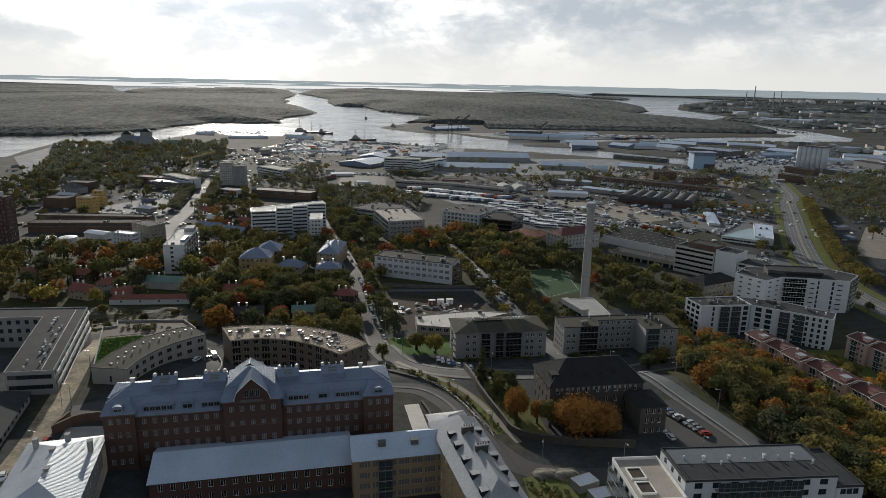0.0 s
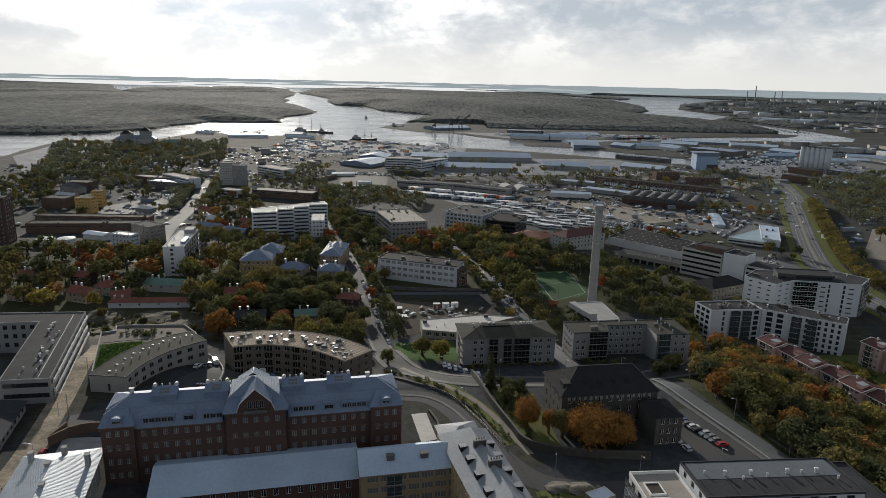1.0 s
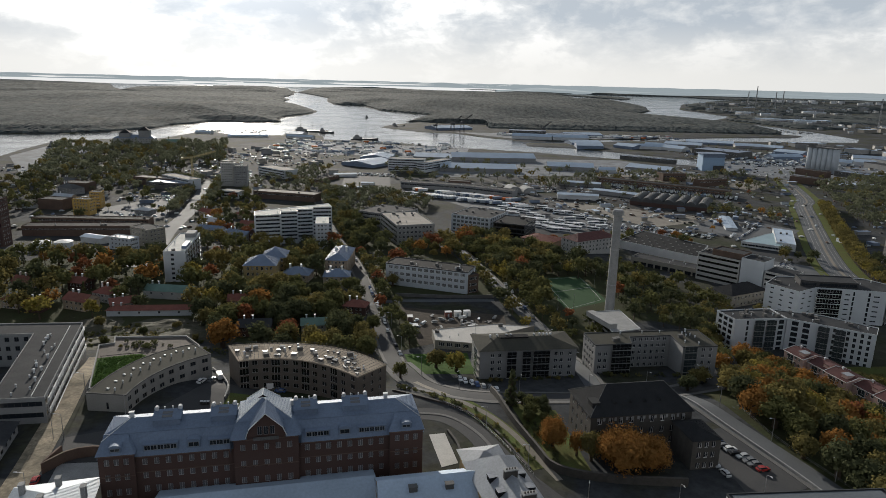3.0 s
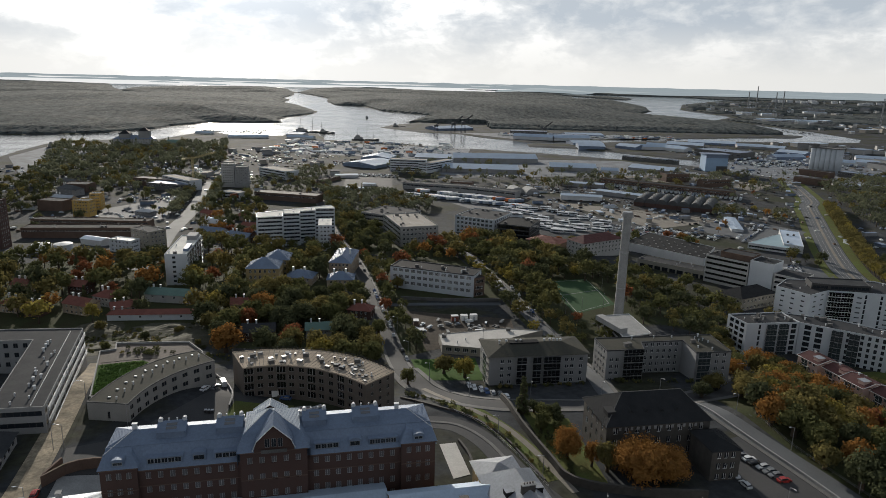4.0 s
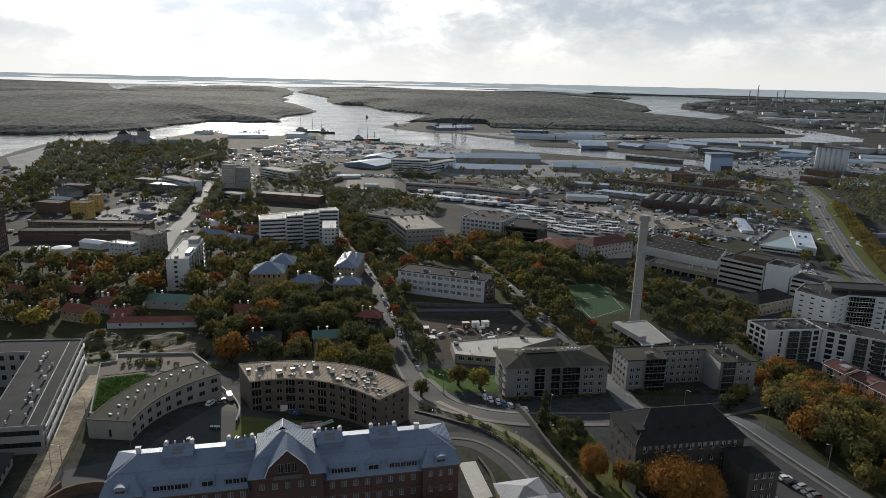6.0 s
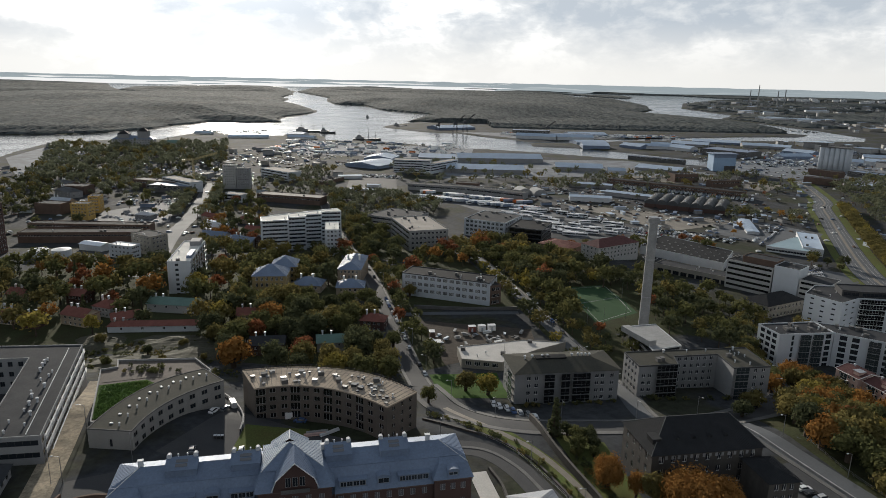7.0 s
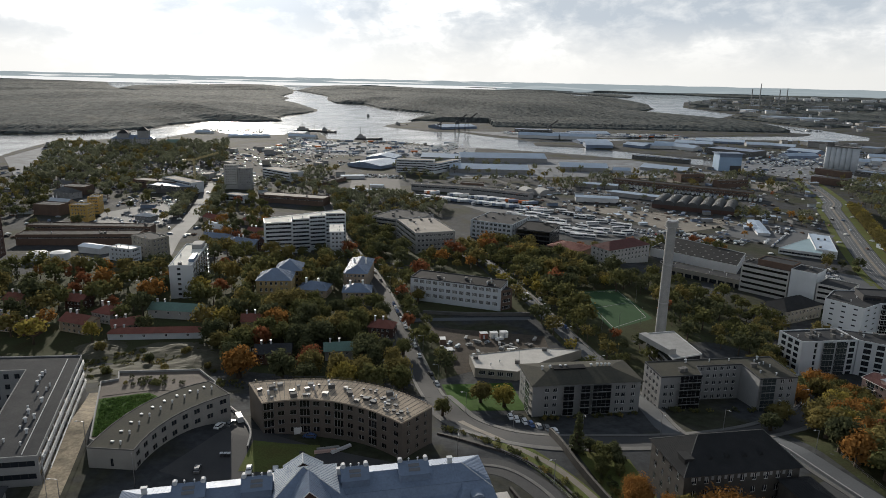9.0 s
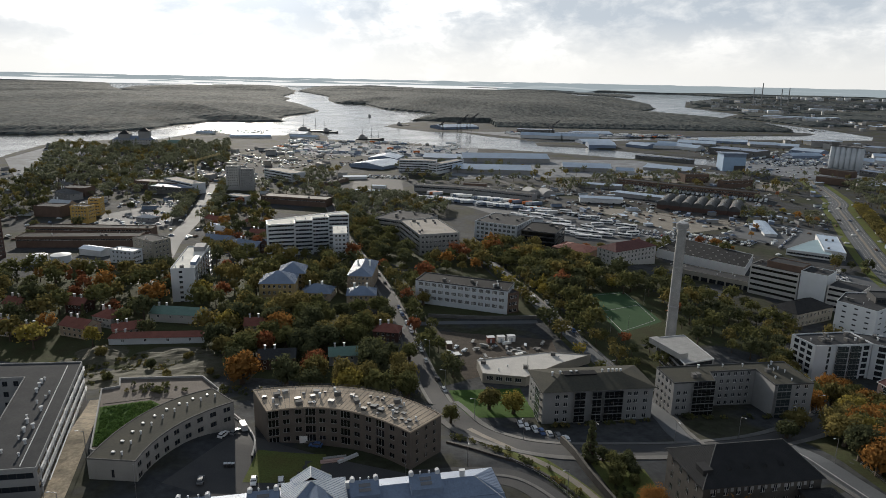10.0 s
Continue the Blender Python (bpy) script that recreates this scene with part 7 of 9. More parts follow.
patch("yard", "pale concrete yard behind the metal-roofed house", [(-111.3, 182.6), (-99.3, 184.8), (-95.5, 167), (-107, 165)], CONCRETE, 0.08)
patch("bus_park", "grey asphalt bus park", [(-45, 845), (60, 790), (205, 590), (120, 575)], ROAD_LIGHT)
patch("rail_yard", "brown gravel rail yard", [(125, 780), (215, 740), (290, 690), (200, 640)], GRAVEL)
patch("car_park", "pale asphalt car park", [(235, 640), (300, 720), (345, 640), (280, 560)], ROAD_LIGHT)
patch("car_park", "grey asphalt yard of the wholesale market", [(-345, 680), (-300, 760), (-262, 640), (-310, 600)], ROAD_LIGHT)
patch("car_park", "asphalt car park beside the hotel", [(228, 470), (252, 520), (285, 500), (262, 440)], ROAD_LIGHT)
patch("harbour_yard", "pale asphalt harbour yard with trailers", [(-300, 1480), (60, 1380), (40, 1190), (-260, 1230)], QUAY, n=30)
patch("quay", "grey quay along the river mouth", [(-735, 1330), (-640, 1340), (-545, 880), (-690, 1090)], QUAY, n=20)
patch("warehouse_yard", "pale asphalt yard between the warehouses", [(-20, 1200), (330, 1230), (420, 1060), (-10, 960)], QUAY, n=24)
patch("silo_yard", "pale asphalt yard round the grain silo", [(430, 1180), (760, 1420), (900, 1150), (560, 960)], QUAY, n=24)
strip("road", "asphalt road past the bus park", [(60, 960), (81, 904), (120, 768), (159, 681), (181, 640), (215, 590)], 10.0, ASPHALT, 0.09, step=8.0)
patch("port_yard", "grey container yard on the far quay", [(40, 1830), (640, 1840), (560, 1770), (200, 1640)], QUAY, n=24)
patch("rail_yard", "brown gravel rail yard beside the freight shed", [(230, 1010), (420, 900), (470, 960), (330, 1080)], GRAVEL, 0.04, n=16)
patch("yard", "dark asphalt yard round the warehouses", [(120, 960), (240, 960), (215, 820), (110, 860)], ASPHALT, 0.04, n=16)
strip("road", "asphalt road along the quay sheds", [(-40, 985), (60, 985), (160, 975), (300, 1005), (420, 1050), (560, 1020)], 9.0, ASPHALT, 0.09, step=10.0)
strip("road", "asphalt road across the harbour", [(330, 760), (352, 850), (400, 960), (440, 1040), (520, 1150)], 10.0, ASPHALT, 0.10, step=10.0)
for k in range(6):
    strip("rail_track", "dark railway track on the gravel", [(150 + k * 9, 800 + k * 4), (215 + k * 9, 722 + k * 6), (300 + k * 6, 660 + k * 10)], 1.6, SOIL, 0.10, category="track", step=10.0)
patch("trailer_yard", "grey asphalt yard behind the trees", [(-136, 960), (-72, 950), (-62, 826), (-126, 836)], ASPHALT, 0.05, n=16)
patch("gravel_yard", "brown gravel yard beyond the lime row", [(345, 520), (430, 640), (540, 640), (420, 470)], GRAVEL, n=16)
patch("courtyard", "asphalt courtyard between the curved blocks", [(-100, 214), (-88, 246), (-34, 228), (-30, 196)], ASPHALT, 0.07)
patch("grass_bank", "rough grass bank with bare rock", [(28, 168), (44, 173), (52, 150), (30, 140)], GRASS, 0.08)

patch("rough_slope", "rough grass slope beside the pale street", [(96, 256), (150, 310), (160, 170), (112, 166)], TURF_DARK, 0.03, n=24)


def knoll():
    """Bare rock knoll with thin turf behind the offices."""
    bm = bmesh.new()
    n = 26
    g = []
    for i in range(n + 1):
        line = []
        for k in range(n + 1):
            x, y = -195 + 95 * i / n, 288 + 54 * k / n
            e = min(i, k, n - i, n - k) / 5
            b = noise.fractal((x * 0.06, y * 0.06, 0.4), 1.0, 2.0, 4) * 2.2 + 1.6
            line.append(bm.verts.new((x, y, gz(x, y) + min(1.0, e) * max(b, -0.2) - 0.1)))
        g.append(line)
    for i in range(n):
        for k in range(n):
            bm.faces.new((g[i][k], g[i + 1][k], g[i + 1][k + 1], g[i][k + 1]))
    tagged(part("rock_knoll", bm, ROCK_MOSSY, None), "bare granite knoll with patches of turf", "rock", kind="structure")


knoll()
for corners, h in (([(30, 171), (37, 174), (41, 169), (33, 166)], 1.2), ([(36, 173), (43, 173), (45, 166), (40, 166)], 1.6)):
    bm = bmesh.new()
    cx, cy = sum(c[0] for c in corners) / 4, sum(c[1] for c in corners) / 4
    bmesh.ops.create_icosphere(bm, subdivisions=3, radius=1.0)
    for v in bm.verts:
        v.co *= 1 + 0.3 * noise.noise(v.co * 1.7)
        v.co = Vector((v.co.x * 4.2, v.co.y * 3.0, v.co.z * h))
    tagged(part("boulder", bm, ROCK, None, matrix=pose(cx, cy, gz(cx, cy))), "bare granite outcrop in the grass bank", "rock")
for p, q in (((43, 160), (49, 163)), ((46, 154), (52, 156))):
    building("garden_shed", "low shed with a patched pale blue roof", rect(p, q, 4.5), gz(*p), gz(*p) + 2.6, PLASTER_GREY, METAL_BLUE, floors=1, rise=2.4, parapet=0.05, category="shed")

# stone retaining wall round the garden, low walls and railings
strip("stone_wall", "tall granite retaining wall along the street", [(14.5, 250), (18.5, 228), (25, 204), (29.5, 192.5), (44, 187.5), (66, 186.0)], 0.8, STONE, 0.0, category="wall", high=2.6)
strip("parapet_wall", "low pale wall beside the street", [(86, 247), (91, 229), (95.8, 212), (102, 190), (108, 165)], 0.5, CONCRETE, 0.0, category="wall", high=1.0)
strip("yard_wall", "dark curved brick yard wall", [(-112.5, 187), (-113.0, 178), (-110, 184), (-104, 187.5), (-94, 188)], 0.6, BRICK_BROWN, 0.0, category="wall", high=3.2)
strip("hedge_wall", "low stone kerb along the slope", [(-22, 250), (-8, 240), (2, 234), (12, 222), (18, 208), (23, 194)], 0.7, STONE, 0.0, -1.5, category="wall", high=0.7)

# ---- trees ----
CUBE = np.array([[x, y, z] for x in (-1, 1) for y in (-1, 1) for z in (-1, 1)], float) / math.sqrt(3)
CUBE_FACES = np.array([(0, 1, 3, 2), (4, 6, 7, 5), (0, 4, 5, 1), (2, 3, 7, 6), (0, 2, 6, 4), (1, 5, 7, 3)])


def crown_arrays(rng, height, spread, clumps, per, leaf, conifer=False):
    """A crown as quads: boughs as dense lumps in an uneven dome, each wrapped in leaves turned outwards with some scatter."""
    verts, base = [], height * (0.12 if conifer else 0.24)
    for c in range(clumps):
        if conifer:
            f = (c + 0.5) / clumps
            r = spread * 0.5 * (1 - f) * rng.uniform(0.4, 0.9)
            a = c * 2.4 + rng.uniform(-0.5, 0.5)
            centre = np.array([r * math.cos(a), r * math.sin(a), base + (height - base) * f])
            size = np.array([1.0, 1.0, 0.9]) * max(0.05, spread * 0.30 * (1.12 - f))
        else:
            z = 1 - 1.75 * (c + 0.5) / clumps
            a = c * 2.4 + rng.uniform(-0.6, 0.6)
            d = np.array([math.sqrt(max(0, 1 - z * z)) * math.cos(a), math.sqrt(max(0, 1 - z * z)) * math.sin(a), z])
            k = rng.uniform(0.42, 0.86)
            mid = base + (height - base) * 0.48
            centre = np.array([d[0] * spread * 0.5 * k, d[1] * spread * 0.5 * k, mid + d[2] * (height - base) * 0.46 * k])
            size = spread * rng.uniform(0.16, 0.27) * np.array([1.0, 1.0, rng.uniform(0.75, 1.0)])
        core = CUBE @ np.linalg.qr(rng.normal(size=(3, 3)))[0] * size * 0.54 * rng.uniform(0.85, 1.1, (8, 1)) + centre
        verts.append(core[CUBE_FACES].reshape(-1, 3))
        d = rng.normal(size=(per, 3))
        d[:, 2] += 0.25
        d /= np.linalg.norm(d, axis=1)[:, None]
        pos = centre + d * size * rng.uniform(0.62, 1.1, (per, 1))
        nrm = d + rng.normal(size=(per, 3)) * 0.26
        nrm /= np.linalg.norm(nrm, axis=1)[:, None]
        t = np.cross(nrm, rng.normal(size=(per, 3)))
        t /= np.linalg.norm(t, axis=1)[:, None] + 1e-9
        b = np.cross(nrm, t)
        s = leaf * rng.uniform(0.55, 1.2, (per, 1))
        q = np.stack([pos - t * s - b * s * 0.6, pos + t * s * 0.8 - b * s, pos + t * s + b * s * 0.7, pos - t * s * 0.7 + b * s], 1)
        verts.append(q.reshape(-1, 3))
    return np.concatenate(verts)


def trunk_bmesh(rng, height, spread, conifer=False):
    bm = bmesh.new()
    r = height * 0.022 + 0.06
    top = height * (0.85 if conifer else 0.5)
    lean = rng.uniform(-0.03, 0.03) * height
    tube(bm, (0, 0, -0.6), (lean * 0.4, 0, top * 0.5), r * 1.25, r * 0.85, 7)
    tube(bm, (lean * 0.4, 0, top * 0.5), (lean, 0, top), r * 0.85, r * 0.3, 7)
    if not conifer:
        for i in range(6):
            a = i * 1.05 + rng.uniform(-0.3, 0.3)
            z = height * rng.uniform(0.25, 0.5)
            e = (math.cos(a) * spread * 0.32, math.sin(a) * spread * 0.32, z + height * rng.uniform(0.14, 0.3))
            tube(bm, (lean * 0.5, 0, z), e, r * 0.42, r * 0.12, 5)
    return bm


def quads_mesh(name, verts, mats):
    mesh = bpy.data.meshes.new(name)
    n = len(verts) // 4
    mesh.from_pydata(verts.tolist(), [], np.arange(4 * n).reshape(n, 4).tolist())
    for m in mats:
        mesh.materials.append(m)
    return mesh


LEAVES = {"green": LEAF_GREEN, "dark": LEAF_DARK, "olive": LEAF_OLIVE, "yellow": LEAF_YELLOW, "orange": LEAF_ORANGE, "russet": LEAF_RED}
TREE_WORDS = {"green": "broad green deciduous tree", "dark": "dark green broad-crowned tree", "olive": "olive-green tree turning yellow", "yellow": "bright yellow autumn tree",
              "orange": "orange autumn maple", "russet": "russet-red autumn tree", "spruce": "slender dark green spruce"}
TREES = {}


def tree(kind, x, y, height, spread, seed, where="among other trees", fine=False):
    variant = (kind, seed % 3, fine)
    if variant not in TREES:
        rng = np.random.default_rng(seed % 3 * 31 + len(kind))
        con = kind == "spruce"
        if fine:
            arr = crown_arrays(rng, 1.0, 1.15, 64, 130, 0.0175)
        else:
            arr = crown_arrays(rng, 1.0, 0.42 if con else 0.92, 22 if con else 28, 28 if con else 42, 0.030 if con else 0.031, con)
        crown = quads_mesh("crown", arr, [LEAF_DARK if con else LEAVES[kind]])
        tr = bpy.data.meshes.new("trunk")
        bm = trunk_bmesh(rng, 1.0, 0.7, con)
        bm.to_mesh(tr)
        bm.free()
        tr.materials.append(BARK)
        TREES[variant] = (crown, tr)
    crown, tr = TREES[variant]
    ob = thing("tree", (x, y, gz(x, y)), seed * 2.4, TREE_WORDS[kind] + " " + where, "tree", "trees")
    s = spread / (0.42 if kind == "spruce" else 0.92 if not fine else 1.15)
    m = Matrix.Diagonal((s, s, height, 1))
    part("trunk", tr, None, ob, matrix=m), part("crown", crown, None, ob, matrix=Matrix.Translation((0, 0, -0.13 * height if fine else -0.11 * height)) @ m)
    return ob


def blocked(x, y, gap=1.5):
    p, q = np.array([x]), np.array([y])
    for f in FOOTPRINTS:
        if abs(f[0][0] - x) < 90 and abs(f[0][1] - y) < 90 and shore_distance(p, q, f)[0] > -gap:
            return True
    return False


ROADLINES = [(spline(p, 6.0), w) for p, w in ((MAIN, 5.4), (FRONT, 6.5), (SIDE, 5.0), (VILLA_ROAD, 6.0), (RAMP, 6.5), (DIRT, 6.0), (HIGHWAY, 13.0), (WEST, 9.0))]


def on_road(x, y):
    return any((q.x - x) ** 2 + (q.y - y) ** 2 < w * w for line, w in ROADLINES for q in line)


def scatter(region, gap, rng, tries=4000, most=400, clear=0.0):
    xs, ys = [p[0] for p in region], [p[1] for p in region]
    out = []
    for _ in range(tries):
        x, y = rng.uniform(min(xs), max(xs)), rng.uniform(min(ys), max(ys))
        if shore_distance(np.array([x]), np.array([y]), region)[0] < 0:
            continue
        if gap > 12.2 and y > 480 and not -740 < x < -330 and math.sin(x * 0.045 + 0.7) * math.sin(y * 0.05) + 0.5 * math.sin(x * 0.11 + y * 0.07) < 0.1:
            continue
        if any((a - x) ** 2 + (b - y) ** 2 < gap * gap for a, b in out) or on_road(x, y) or blocked(x, y) or clear and (blocked(x, y + clear, 2.5) or blocked(x, y + clear * 2, 2.0)):
            continue
        out.append((x, y))
        if len(out) >= most:
            break
    return out


def pick(rng, mix):
    kinds = list(mix)
    return rng.choices(kinds, [mix[k] for k in kinds])[0]


AUTUMN = {"green": 4, "olive": 5, "orange": 2.6, "russet": 1.2, "yellow": 0.8, "dark": 1.5}
MIXED = {"green": 5, "dark": 3, "olive": 5, "orange": 1.5, "russet": 1.3, "yellow": 0.5}
GREENS = {"green": 5, "dark": 4, "olive": 2, "spruce": 0.6}
rng = random.Random(11)
count = 0
for region, gap, lo, hi, mix, most, where in (
        ([(131, 322), (150, 318), (146, 300), (136, 280), (136, 240), (140, 200), (140, 150), (122, 150), (108, 200), (104, 232), (108, 258)], 6.8, 9, 14, AUTUMN, 90, "on the wooded slope"),
        ([(146, 296), (156, 270), (164, 240), (172, 200), (168, 160), (140, 160), (138, 250)], 6.5, 9.0, 14.0, AUTUMN, 50, "below the row houses"),
        ([(-129, 340), (-124, 388), (-45, 399), (-31, 302), (-40, 285), (-104, 300)], 9.0, 10, 16, MIXED, 75, "in the gardens behind the curved block"),
        ([(180, 300), (196, 298), (200, 282), (182, 262)], 5.0, 5, 9, {"olive": 3, "yellow": 1, "green": 2}, 14, "between the row houses"),
        ([(118, 300), (136, 320), (140, 345), (120, 330)], 5.5, 7, 11, AUTUMN, 12, "below the flats"),
        ([(24, 252), (36, 236), (33, 222), (24, 222)], 4.0, 4, 7, {"dark": 3, "green": 2}, 8, "in the walled garden"),
        ([(-160, 290), (-110, 282), (-108, 330), (-190, 335)], 9.5, 4, 7, {"dark": 3, "olive": 2, "green": 2}, 9, "on the rocky knoll")):
    for x, y in scatter(region, gap, rng, 2500, most, 8.0 if "gardens" in where else 0.0):
        h = rng.uniform(lo, hi)
        tree(pick(rng, mix), x, y, h, h * rng.uniform(0.72, 1.0), count, where)
        count += 1
for kind, x, y, h, w, fine in (("orange", 49.0, 194.0, 15.0, 15.5, True), ("orange", 57.5, 194.5, 12.0, 12.0, True), ("orange", 30.5, 207.0, 11.0, 9.0, True), ("orange", 37.0, 201.5, 10.0, 5.0, False), ("olive", 41.0, 199.0, 11.5, 7.0, False),
                               ("spruce", 20.5, 236.0, 15.0, 6.0, False), ("yellow", 2.0, 276.0, 10.0, 9.0, False), ("olive", -6.5, 280.0, 9.5, 8.5, False), ("olive", 101.5, 268.0, 8.0, 9.0, False),
                               ("dark", 93.0, 258.0, 7.0, 8.0, False), ("green", -38.0, 330.0, 9.0, 9.0, False), ("olive", -33.0, 405.0, 9.0, 8.0, False), ("green", -21.0, 268.0, 8.0, 6.0, False),
                               ("olive", 136.0, 182.0, 10.0, 9.0, False), ("green", 128.0, 172.0, 11.0, 10.0, False), ("green", 142.0, 190.0, 12.0, 11.0, False)):
    tree(kind, x, y, h, w, count, "beside the street" if y > 230 else "in the walled garden", fine)
    count += 1


front = random.Random(29)
for i in range(19):
    p = Vector((157.6, 307.6)) + run * (4.9 * i - 4) - out * front.uniform(4.5, 9.0)
    h = front.uniform(9.5, 13.5)
    tree(pick(front, {"olive": 4, "orange": 3, "green": 4, "yellow": 1.2}), p.x, p.y, h, h * front.uniform(0.7, 0.95), count, "in front of the row houses")
    count += 1


def grove(name, label, region, gap, lo, hi, mix, most, clumps, per, leaf, seed, spots=None):
    """Many trees at a distance, joined: trunks and leaf clumps."""
    r = random.Random(seed)
    g = np.random.default_rng(seed)
    # groves beyond 560 m take green leaves with haze in their colour
    mats = [*(list(LEAVES.values()) if min(q[1] for q in region or spots) < 560 else [LEAF_HAZED, LEAF_HAZED, LEAF_OLIVE, LEAF_YELLOW, LEAF_ORANGE, LEAF_RED]), BARK]
    order = list(LEAVES)
    forms = {con: [crown_arrays(g, 1.0, 0.45 if con else 0.95, clumps, per, leaf * (0.8 if con else 1.0), con) for _ in range(5)] for con in (False, True)}
    verts, slots = [], []
    for x, y in spots or scatter(region, gap, r, most * 14, most, 9.0 if clumps == 16 and per == 17 else 0.0):
        kind = pick(r, mix)
        con = kind == "spruce"
        h = r.uniform(lo * 0.8, hi) * (1.15 if con else 1.0)
        s = h * r.uniform(0.85, 1.15)
        a = r.uniform(0, 6.28)
        v = forms[con][r.randrange(5)]
        rot = np.array([[math.cos(a), -math.sin(a)], [math.sin(a), math.cos(a)]])
        z = gz(x, y)
        p = np.empty_like(v)
        p[:, :2] = v[:, :2] @ rot.T * s + (x, y)
        p[:, 2] = v[:, 2] * h + z
        verts.append(p)
        slots.append(np.full(len(v) // 4, order.index("dark" if con else kind)))
        t = h * 0.03
        ring4 = [(x - t, y - t), (x + t, y - t), (x + t, y + t), (x - t, y + t)]
        q = []
        for i in range(4):
            (ax, ay), (bx, by) = ring4[i], ring4[(i + 1) % 4]
            q += [(ax, ay, z - 0.5), (bx, by, z - 0.5), (x, y, z + h * 0.6), (x, y, z + h * 0.6 + 0.01)]
        verts.append(np.array(q))
        slots.append(np.full(4, len(mats) - 1))
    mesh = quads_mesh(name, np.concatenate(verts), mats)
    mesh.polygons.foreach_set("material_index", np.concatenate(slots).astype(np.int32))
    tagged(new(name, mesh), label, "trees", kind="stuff")


